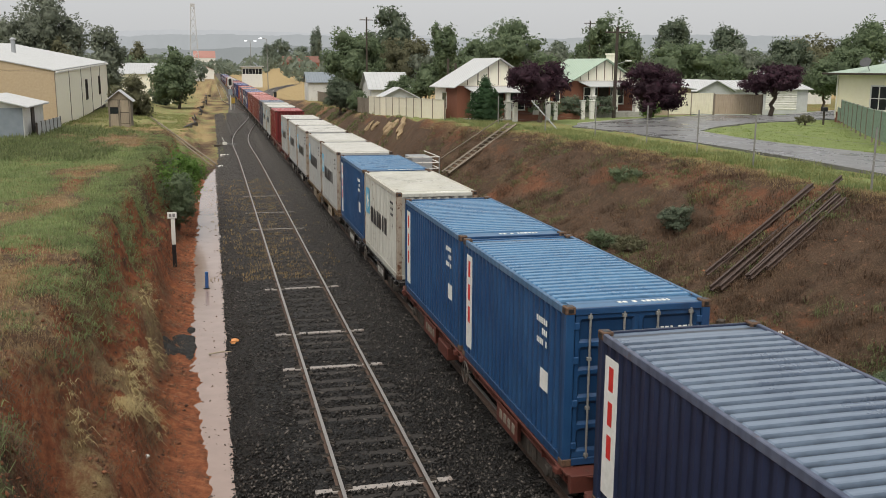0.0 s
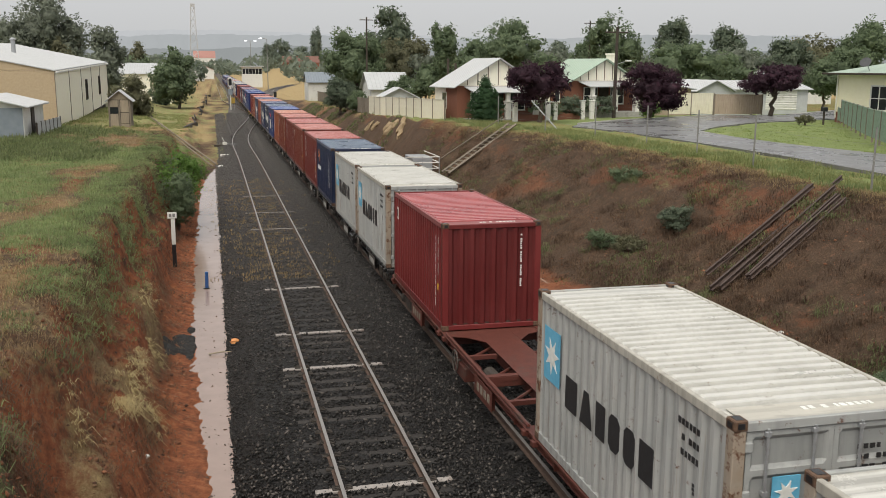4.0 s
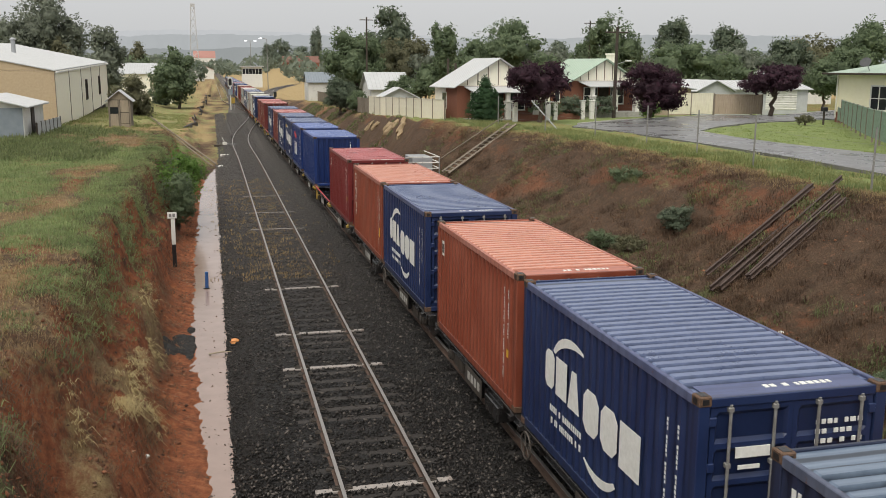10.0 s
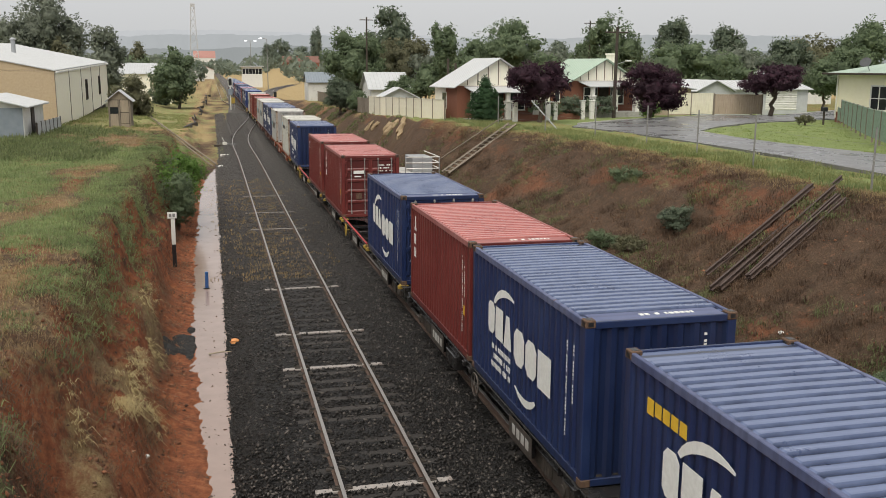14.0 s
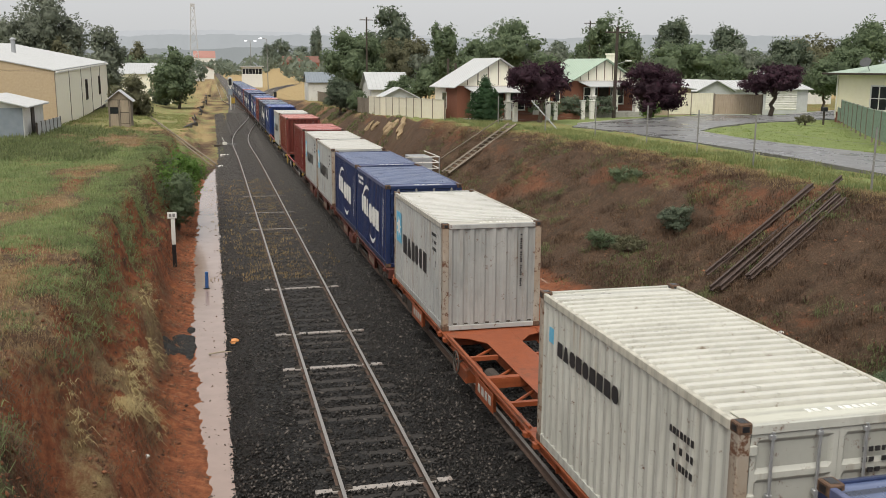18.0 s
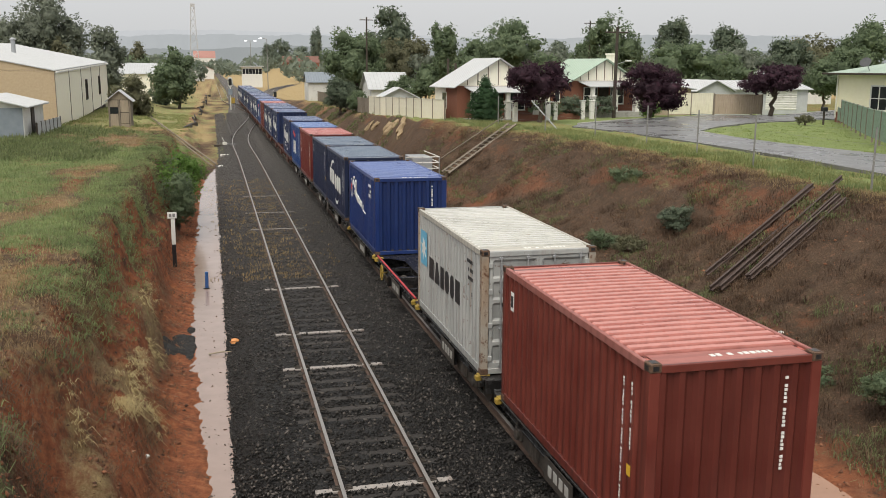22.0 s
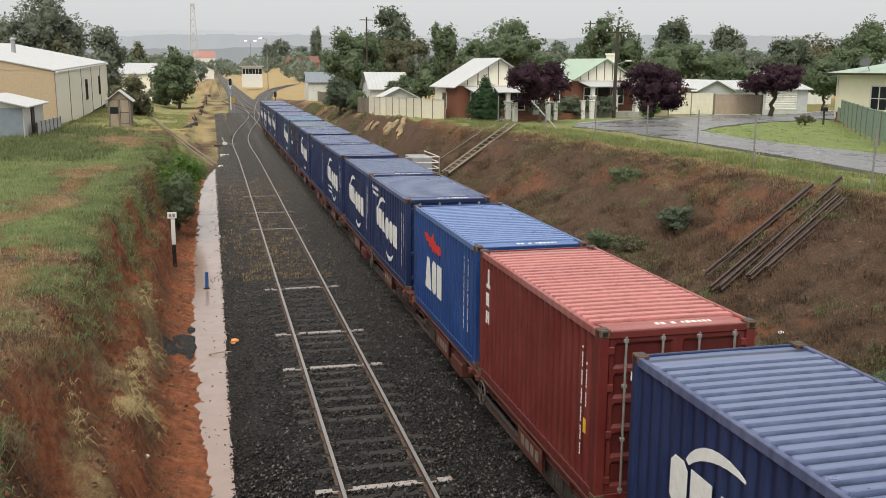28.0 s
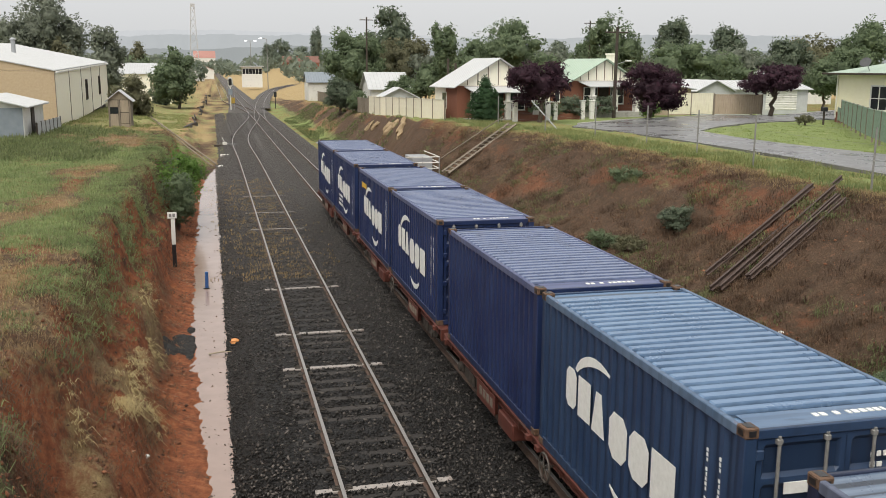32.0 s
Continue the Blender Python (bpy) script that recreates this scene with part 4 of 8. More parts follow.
def container_meshes():
    m = {}
    s = corrugated(CL - 0.30, CH - 0.28, 0.262, 0.046)
    s.v = [(-CW / 2 + 0.012 + x, y + 0.15, z + 0.15) for x, y, z in s.v]
    m["side_wall"] = s.mesh("side_wall")
    s.v = [(-x, y, z) for x, y, z in s.v]
    m["side_wall_far"] = s.mesh("side_wall")
    # roof: shallow ridges across the box
    s, n = Shape(), 22
    y0, y1 = 0.52, CL - 0.42
    p = (y1 - y0) / n
    ys = [(0.04, 0.0)]
    for i in range(n):
        ys += [(y0 + i * p, 0.0), (y0 + i * p + 0.06 * p, 0.042), (y0 + i * p + 0.56 * p, 0.042), (y0 + i * p + 0.64 * p, 0.0)]
    ys.append((CL - 0.04, 0.0))
    for y, h in ys:
        s.v += [(-CW / 2 + 0.05, y, CH - 0.055), (-CW / 2 + 0.10, y, CH - 0.060 + h), (0.0, y, CH - 0.054 + h), (CW / 2 - 0.10, y, CH - 0.060 + h), (CW / 2 - 0.05, y, CH - 0.055)]
    s.f = [(j * 5 + i, j * 5 + i + 1, (j + 1) * 5 + i + 1, (j + 1) * 5 + i) for j in range(len(ys) - 1) for i in range(4)]
    m["roof"] = s.mesh("roof")
    m["top_rail"] = Shape().box(-0.035, 0.035, 0.16, CL - 0.16, CH - 0.14, CH - 0.02, 0.01).mesh("top_rail")
    m["bottom_rail"] = Shape().box(-0.03, 0.03, 0.16, CL - 0.16, 0.0, 0.16, 0.01).mesh("bottom_rail")
    m["end_rail"] = Shape().box(-CW / 2 + 0.15, CW / 2 - 0.15, -0.03, 0.05, 0.0, 0.12, 0.01).mesh("end_rail")
    m["corner_post"] = Shape().box(-0.075, 0.075, -0.08, 0.08, 0.11, CH - 0.11, 0.012).mesh("corner_post")
    s = Shape().box(-0.082, 0.082, -0.09, 0.09, 0.0, 0.122, 0.012)
    m["corner_casting"] = s.mesh("corner_casting")
    m["casting_hole"] = Shape().box(-0.045, 0.045, -0.06, 0.06, 0.117, 0.126).box(-0.087, -0.078, -0.045, 0.045, 0.03, 0.092).box(-0.04, 0.04, -0.095, -0.086, 0.03, 0.092).mesh("hole")
    m["roof_header"] = Shape().box(-CW / 2 + 0.16, CW / 2 - 0.16, 0.06, 0.46, CH - 0.05, CH - 0.037, 0.004).mesh("roof_header")
    m["floor"] = Shape().box(-CW / 2 + 0.06, CW / 2 - 0.06, 0.06, CL - 0.06, 0.08, 0.16).mesh("floor")
    # plain end: upright folds
    s = corrugated(CW - 0.30, CH - 0.26, 0.27, 0.045)
    s.v = [(y - CW / 2 + 0.15, 0.02 + x, z + 0.13) for x, y, z in s.v]
    m["end_wall"] = s.mesh("end_wall")
    s.v = [(x, CL - y, z) for x, y, z in s.v]
    m["end_wall_far"] = s.mesh("end_wall")
    # a door leaf with pressed horizontal panels
    w, s = (CW - 0.34) / 2, Shape()
    prof = [(0.0, 0.0)]
    for i in range(5):
        o = 0.10 + i * 0.445
        prof += [(o, 0.0), (o + 0.05, 0.035), (o + 0.33, 0.035), (o + 0.38, 0.0)]
    prof.append((2.33, 0.0))
    for z, d in prof:
        s.v += [(0.0, 0.0, z), (0.06, 0.0, z), (0.10, d, z), (w - 0.10, d, z), (w - 0.06, 0.0, z), (w, 0.0, z)]
    s.f = [(j * 6 + i, j * 6 + i + 1, (j + 1) * 6 + i + 1, (j + 1) * 6 + i) for j in range(len(prof) - 1) for i in range(5)]
    s.box(0, w, 0.036, 0.05, 0, 2.33)
    m["door"] = s.mesh("door")
    s = Shape().tube([(0, 0, 0.0), (0, 0, 2.36)], 0.019, 8)
    for z in (0.02, 0.8, 1.6, 2.27):
        s.box(-0.034, 0.034, -0.018, 0.045, z, z + 0.06, 0.008)
    m["lock_rod"] = s.mesh("lock_rod")
    m["rod_handle"] = Shape().box(-0.02, 0.36, -0.035, -0.015, 0.0, 0.045, 0.006).mesh("rod_handle")
    m["hinge"] = Shape().box(-0.045, 0.045, -0.02, 0.02, 0.0, 0.11, 0.008).mesh("hinge")
    return m


CM = container_meshes()


def decal(parent, name, points, material, label="", face="side", lift=0.0):
    """A thin painted plate from an outline: side (y, z), roof (x, y) or end (x, z)."""
    k = len(points)
    if face == "side":
        o = [(-CW / 2 + 0.008, a, b) for a, b in points], [(-CW / 2 + 0.013, a, b) for a, b in points]
    elif face == "roof":
        o = [(a, b, CH - 0.028) for a, b in points], [(a, b, CH - 0.038) for a, b in points]
    else:
        o = [(a, 0.008 - lift, b) for a, b in points], [(a, 0.018 - lift, b) for a, b in points]
    s = Shape().add(o[0] + o[1], [tuple(range(k)), tuple(range(k, 2 * k))[::-1]] + [(i, (i + 1) % k, (i + 1) % k + k, i + k) for i in range(k)])
    return part(name, s, material, parent, label)


def rect(a0, a1, b0, b1, skew=0.0):
    return [(a0, b0), (a1, b0), (a1 + skew, b1), (a0 + skew, b1)]


def arc_shape(ca, cb, ra, rb, t0, t1, width, n=9):
    """A swoosh that is thick in the middle and thin at its ends."""
    out, inn = [], []
    for i in range(n):
        t = radians(t0 + (t1 - t0) * i / (n - 1))
        w = width * (0.25 + 0.75 * math.sin(math.pi * (0.15 + 0.85 * i / (n - 1))))
        out.append((ca + (ra + w / 2) * math.cos(t), cb + (rb + w / 2) * math.sin(t)))
        inn.append((ca + (ra - w / 2) * math.cos(t), cb + (rb - w / 2) * math.sin(t)))
    return out + inn[::-1]


def star_shape(ca, cb, r, n=7):
    return [(ca + (r if i % 2 == 0 else r * 0.42) * math.cos(math.pi * i / n + 0.3), cb + (r if i % 2 == 0 else r * 0.42) * math.sin(math.pi * i / n + 0.3)) for i in range(2 * n)]


def plates(parent, name, outlines, material, face="side", label=""):
    """Several painted patches of one marking, 5 mm proud, as one mesh."""
    s = Shape()
    for points in outlines:
        k = len(points)
        if face == "side":
            o = [(-CW / 2 + 0.008, a, b) for a, b in points], [(-CW / 2 + 0.013, a, b) for a, b in points]
        elif face == "roof":
            o = [(a, b, CH - 0.028) for a, b in points], [(a, b, CH - 0.038) for a, b in points]
        else:
            o = [(a, 0.008, b) for a, b in points], [(a, 0.018, b) for a, b in points]
        s.add(o[0] + o[1], [tuple(range(k)), tuple(range(k, 2 * k))[::-1]] + [(i, (i + 1) % k, (i + 1) % k + k, i + k) for i in range(k)])
    return tagged(part(name, s, material, parent, label), kind="stuff")


def code_column(c, y, z0, z1, w, material, n, face="side"):
    """Unreadable upright lettering as a column of short bars."""
    n, w = 2 * n, 0.62 * w
    h = (z1 - z0) / n
    plates(c, "code_marking", [rect(y - w / 2, y + w / 2 * (0.4 if i % 3 == 1 else 1.0), z0 + i * h + 0.15 * h, z0 + i * h + 0.85 * h) for i in range(n) if (i * 7 + n) % 6 != 4], material, face)


def code_rows(c, y0, y1, z, rows, material, face="side", h=0.09, gap=0.17, seed=0):
    """Unreadable lines of lettering as broken bars."""
    out, r = [], random.Random(seed)
    for j in range(rows):
        a = y0
        while a < y1 - 0.06 - 0.12 * (j % 2):
            w = r.uniform(0.04, 0.07)
            out.append(rect(a, min(y1, a + w), z - j * gap, z - j * gap + h))
            a += w + (0.028 if r.random() < 0.82 else 0.10)
    plates(c, "code_marking", out, material, face)


def slab(a, z, w, h, kind):
    """One solid block of a word mark: square, wedge-shaped or with cut corners; reads towards -y."""
    if kind == "wedge":
        return [(a - w, z), (a, z), (a - w * 0.3, z + h), (a - w * 0.7, z + h)]
    c = min(w, h) * 0.24
    if kind == "cut":
        return [(a - w, z + c), (a - w + c, z), (a - c, z), (a, z + c), (a, z + h - c), (a - c, z + h), (a - w + c, z + h), (a - w, z + h - c)]
    return [(a - w, z), (a, z), (a, z + h), (a - w, z + h)]


def mark_cma(c, tag=0):
    W = M["white_mark"]
    for y, w, z, h, kind in ((4.92, 0.40, 1.10, 0.62, "cut"), (4.44, 0.46, 1.08, 0.62, "square"), (3.92, 0.46, 1.06, 0.62, "wedge"),
                             (3.30, 0.56, 0.94, 0.66, "cut"), (2.66, 0.56, 0.92, 0.66, "cut"), (2.02, 0.62, 0.90, 0.66, "square")):
        decal(c, "logo_block", slab(y, z, w, h, kind), W)
    decal(c, "logo_swoosh", arc_shape(3.70, 1.45, 0.95, 0.62, 28, 112, 0.15), W, "white swoosh")
    decal(c, "logo_swoosh", arc_shape(2.70, 0.98, 0.80, 0.60, 225, 310, 0.14), W, "white swoosh")
    if tag == 1:
        code_rows(c, 3.35, 4.75, 0.74, 2, W, h=0.10, gap=0.2)
    if tag == 2:
        code_rows(c, 4.55, 5.75, 2.22, 2, W, h=0.1, gap=0.18)
    if tag == 3:
        plates(c, "logo_word", [rect(5.40 - 0.21 * i - 0.17, 5.40 - 0.21 * i, 1.98 if i else 1.95, 2.16) for i in range(5)], M["yellow_mark"], label="yellow word blocks")
    if tag == 4:
        code_rows(c, 3.5, 4.75, 0.82, 3, W, h=0.1, gap=0.18)
    code_column(c, 0.72, 0.5, 2.1, 0.06, W, 14)
    code_column(c, 0.45, 1.1, 2.1, 0.06, W, 8)


def mark_star(c, tag=0):
    """Pale blue square with a white star, then dark blocks."""
    decal(c, "logo_square", rect(5.02, 5.72, 1.20, 2.08), M["blue_mark"], "pale blue square")
    s = Shape()
    o = star_shape(5.37, 1.64, 0.32)
    s.add([(-CW / 2 + 0.004, a, b) for a, b in o] + [(-CW / 2 + 0.009, a, b) for a, b in o],
          [tuple(range(14)), tuple(range(14, 28))[::-1]] + [(i, (i + 1) % 14, (i + 1) % 14 + 14, i + 14) for i in range(14)])
    part("logo_star", s, M["white_mark"], c, "white star")
    y = 4.75
    for w, kind in ((0.46, "square"), (0.46, "wedge"), (0.32, "square"), (0.36, "cut"), (0.34, "cut"), (0.40, "square")):
        decal(c, "logo_block", slab(y, 1.02, w, 0.52, kind), M["black_mark"])
        y -= w + 0.13
    code_rows(c, 0.7, 1.25, 2.14, 3, M["black_mark"], h=0.075, gap=0.18)
    code_column(c, 0.78, 1.35, 1.55, 0.08, M["black_mark"], 2)


def mark_strip(c):
    """Tall white strip with red blocks."""
    decal(c, "logo_strip", rect(5.38, 5.80, 0.30, 2.30), M["white_mark"], "tall white strip")
    s = Shape()
    for z, h in ((1.84, 0.34), (1.34, 0.34), (0.86, 0.34)):
        s.box(-CW / 2 + 0.003, -CW / 2 + 0.007, 5.52, 5.66, z, z + h)
    tagged(part("logo_word", s, M["red_mark"], c, "red upright blocks"), kind="stuff")
    code_rows(c, 0.85, 1.35, 2.05, 3, M["white_mark"], h=0.1, gap=0.18)
    decal(c, "label_square", rect(0.75, 1.12, 0.95, 1.3), M["white_mark"])


def mark_apl(c):
    decal(c, "logo_wing", [(4.85, 2.05), (4.6, 1.88), (4.35, 1.90), (4.3, 1.78), (4.05, 1.82), (3.95, 1.68), (3.8, 1.80), (3.65, 1.70), (3.55, 1.80), (3.3, 1.72), (3.05, 1.82), (3.1, 1.98), (3.5, 1.97), (3.75, 2.03), (3.85, 2.16), (4.0, 2.16), (4.05, 2.04), (4.4, 2.05), (4.6, 2.12)], M["red_mark"], "red winged shape")
    for y, w, kind in ((4.72, 0.66, "wedge"), (3.98, 0.44, "cut"), (3.46, 0.46, "square")):
        decal(c, "logo_block", slab(y, 0.70, w, 0.80, kind), M["white_mark"])
    for y in (0.95, 0.62):
        code_column(c, y, 0.6, 2.2, 0.06, M["white_mark"], 15)


def mark_tex(c):
    plates(c, "logo_word", [rect(5.42, 5.52, 2.0, 2.3), rect(5.36, 5.6, 1.92, 2.0), rect(5.42, 5.62, 1.55, 1.82), rect(5.40, 5.48, 1.2, 1.45), rect(5.52, 5.62, 1.2, 1.45), rect(5.44, 5.58, 1.28, 1.36)], M["white_mark"], label="white upright word blocks")
    code_column(c, 0.62, 0.5, 2.2, 0.06, M["white_mark"], 18)
    code_column(c, 0.45, 1.3, 2.0, 0.06, M["white_mark"], 6)
    decal(c, "label_square", rect(0.42, 0.52, 0.9, 1.12), M["yellow_mark"])


def mark_col(c):
    """A column of pale letters down the far end."""
    plates(c, "logo_word", [q for i in range(6) for q in (rect(5.46, 5.66, 2.22 - i * 0.27, 2.29 - i * 0.27), rect(5.46 + 0.08 * (i % 2), 5.54 + 0.08 * (i % 2), 2.08 - i * 0.27, 2.22 - i * 0.27))], M["white_mark"], label="pale upright word blocks")
    code_column(c, 0.72, 0.5, 2.2, 0.06, M["white_mark"], 18)
    code_column(c, 0.5, 1.3, 2.0, 0.06, M["white_mark"], 6)
    decal(c, "label_square", rect(0.42, 0.54, 0.75, 1.05), M["yellow_mark"])


def mark_cross(c):
    decal(c, "logo_cross", [(5.55, 1.72), (5.2, 1.86), (5.5, 2.1), (5.1, 1.94), (4.95, 2.18), (4.95, 1.9), (4.6, 1.9), (4.95, 1.8), (4.85, 1.52), (5.1, 1.76)], M["orange_mark"], "orange crossed shape")
    plates(c, "logo_word", [slab(5.55 - i * 0.24, 1.14, 0.18, 0.22, k) for i, k in enumerate(("wedge", "square", "cut", "cut", "square"))], M["white_mark"])
    code_column(c, 1.25, 0.7, 2.1, 0.06, M["white_mark"], 16)
    code_column(c, 0.95, 0.7, 2.1, 0.06, M["white_mark"], 12)


def mark_small(c, col="white_mark"):
    decal(c, "label_square", rect(5.42, 5.6, 1.85, 2.2), M[col])
    s = Shape()
    s.box(-CW / 2 + 0.003, -CW / 2 + 0.007, 5.45, 5.57, 1.92, 2.13)
    part("label_bar", s, M["black_mark"], c)
    code_column(c, 0.75, 0.4, 2.2, 0.06, M["white_mark"], 20)
    code_column(c, 0.5, 1.2, 2.2, 0.06, M["white_mark"], 8)
    decal(c, "label_square", rect(0.45, 0.56, 0.9, 1.05), M["yellow_mark"])


def mark_script(c):
    """Flowing white brush strokes and a white ring with a red spot."""
    decal(c, "logo_ring", arc_shape(5.42, 1.62, 0.24, 0.34, 0, 350, 0.045, 22), M["white_mark"])
    decal(c, "logo_spot", rect(5.30, 5.54, 1.55, 1.78), M["red_mark"])
    strokes = [[(4.62, 2.05), (4.80, 2.10), (4.92, 1.98), (4.80, 1.84), (4.62, 1.74), (4.58, 1.58), (4.72, 1.46), (4.95, 1.42)],
               [(4.40, 1.40), (4.34, 1.62), (4.26, 1.98), (4.34, 2.02), (4.38, 1.80), (4.30, 1.34)], [(4.30, 1.46), (4.18, 1.60), (4.10, 1.50), (4.08, 1.30)],
               [(3.98, 1.30), (3.94, 1.54), (3.82, 1.50), (3.80, 1.26), (3.72, 1.50), (3.60, 1.48), (3.58, 1.24)], [(3.30, 1.42), (3.46, 1.46), (3.48, 1.28), (3.32, 1.24), (3.24, 1.40), (3.18, 1.20)],
               [(3.06, 1.18), (3.02, 1.40), (2.88, 1.38), (2.86, 1.14)], [(2.70, 1.30), (2.56, 1.34), (2.62, 1.14), (2.42, 1.10)], [(2.28, 1.12), (2.16, 1.08)]]
    s = Shape()
    for pts in strokes:
        s.tube([(-CW / 2 + 0.012, a, b) for a, b in pts], [0.018] + [0.030] * (len(pts) - 2) + [0.018], 6)
    part("logo_script", s, M["white_mark"], c, "white brush strokes")
    code_rows(c, 0.9, 1.4, 2.14, 3, M["white_mark"], h=0.1, gap=0.17)


def mark_line(c):
    decal(c, "logo_square", rect(5.4, 5.6, 1.85, 2.1), M["blue_mark"])
    plates(c, "logo_word", [slab(5.22 - i * 0.26, 1.72, 0.2, 0.24, k) for i, k in enumerate(("square", "wedge", "cut", "square", "cut", "square", "square", "square", "cut"))], M["black_mark"])
    code_rows(c, 0.9, 1.5, 1.95, 3, M["black_mark"], h=0.085, gap=0.2)


def mark_dot(c):
    """A short row of small yellow blocks and upright codes."""
    plates(c, "logo_word", [slab(5.55 - i * 0.14, 1.98, 0.11, 0.13, "cut") for i in range(4)], M["yellow_mark"], label="small yellow word blocks")
    code_column(c, 0.72, 0.6, 2.1, 0.06, M["white_mark"], 16)
    code_column(c, 0.48, 1.3, 2.1, 0.06, M["white_mark"], 7)


MARKS = {"dot": mark_dot, "cma": mark_cma, "star": mark_star, "strip": mark_strip, "apl": mark_apl, "tex": mark_tex, "col": mark_col, "cross": mark_cross,
         "small": mark_small, "script": mark_script, "line": mark_line}


def build_container(paint, doors, mark, tag, label):
    c = thing("shipping_container", pose(0, 0, 0), label, "shipping container", "containers of the train")
    P = PAINT[paint]
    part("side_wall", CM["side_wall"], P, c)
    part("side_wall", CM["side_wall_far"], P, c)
    part("roof", CM["roof"], ROOF[paint], c, "sun-bleached ribbed roof, groove shade painted in")
    part("floor", CM["floor"], M["dark_timber"], c)
    for x in (-CW / 2 + 0.036, CW / 2 - 0.036):
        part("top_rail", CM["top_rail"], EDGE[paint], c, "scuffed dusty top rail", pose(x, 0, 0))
        part("bottom_rail", CM["bottom_rail"], P, c, "", pose(x, 0, 0))
    for x in (-CW / 2 + 0.076, CW / 2 - 0.076):
        for y in (0.081, CL - 0.081):
            part("corner_post", CM["corner_post"], PAINT["rusty"] if paint in ("grey", "white") else P, c, "", pose(x, y, 0))
            part("corner_casting", CM["corner_casting"], M["casting"], c, "", pose(x, y, -0.004))
            top = part("corner_casting", CM["corner_casting"], M["casting"], c, "rust-stained corner casting", pose(x, y, CH - 0.122))
            part("hole", CM["casting_hole"], M["black_gloss"], top)
    end = Shape().box(-CW / 2 + 0.15, CW / 2 - 0.15, 0.005, 0.06, CH - 0.14, CH - 0.03, 0.01)
    end_me = end.mesh("end_rail")
    part("end_rail", end_me, P, c)
    part("end_rail", end_me, P, c, "", pose(0, CL - 0.065, 0))
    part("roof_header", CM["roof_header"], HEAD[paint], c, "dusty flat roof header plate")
    part("end_rail", CM["end_rail"], P, c, "", pose(0, 0.035, 0))
    part("end_wall", CM["end_wall_far"], P, c)
    if doors:
        for sx in (-1, 1):
            d = part("door", CM["door"], P, c, "", pose(-CW / 2 + 0.17 if sx < 0 else 0.005, 0.03, 0.125))
            w = (CW - 0.34) / 2
            for rx in (0.26, 0.80):
                rod = part("lock_rod", CM["lock_rod"], M["galv"] if paint in ("grey", "white") else M["steel_post"], d, "galvanised lock rod", pose(rx * w + (0.04 if sx > 0 else -0.04), -0.03, -0.01))
            for z in (0.15, 0.85, 1.55, 2.1):
                part("hinge", CM["hinge"], P, d, "", pose(0.02 if sx < 0 else w - 0.02, -0.012, z))
        W = M["black_mark"] if paint in ("grey", "white") else M["white_mark"]
        code_rows(c, 0.30, 0.98, 2.14, 3, W, "end", 0.055, 0.12, 3)
        if mark == "star":
            decal(c, "logo_square", rect(-0.72, -0.38, 1.55, 1.92), M["blue_mark"], face="end")
            decal(c, "logo_star", [(a, b + 0.0) for a, b in star_shape(-0.55, 1.735, 0.14)], M["white_mark"], face="end", lift=0.012)
            decal(c, "marking_bar", rect(-0.8, -0.3, 1.42, 1.5), W, face="end")
        elif mark in ("cma", "apl", "cross", "tex"):
            decal(c, "logo_bar", rect(-0.72, -0.28, 1.82, 1.95), M["white_mark"], face="end")
            decal(c, "marking_bar", rect(-0.68, -0.4, 1.68, 1.73), M["white_mark"], face="end")
        elif mark == "small":
            decal(c, "label_square", rect(-0.72, -0.55, 1.85, 2.0), M["white_mark"], face="end")
        decal(c, "label_square", rect(-0.62, -0.38, 0.75, 1.0), M["casting"], face="end")
    else:
        part("end_wall", CM["end_wall"], P, c)
        W = M["black_mark"] if paint in ("grey", "white") else M["white_mark"]
        code_column(c, 0.72, 1.0, 2.3, 0.07, W, 12, "end")
    W = M["white_mark"]
    code_rows(c, -0.25, 0.7, 0.23, 1, W, "roof", 0.085, 0.2, 5)
    if mark:
        MARKS[mark](c, tag) if tag else MARKS[mark](c)
    return c


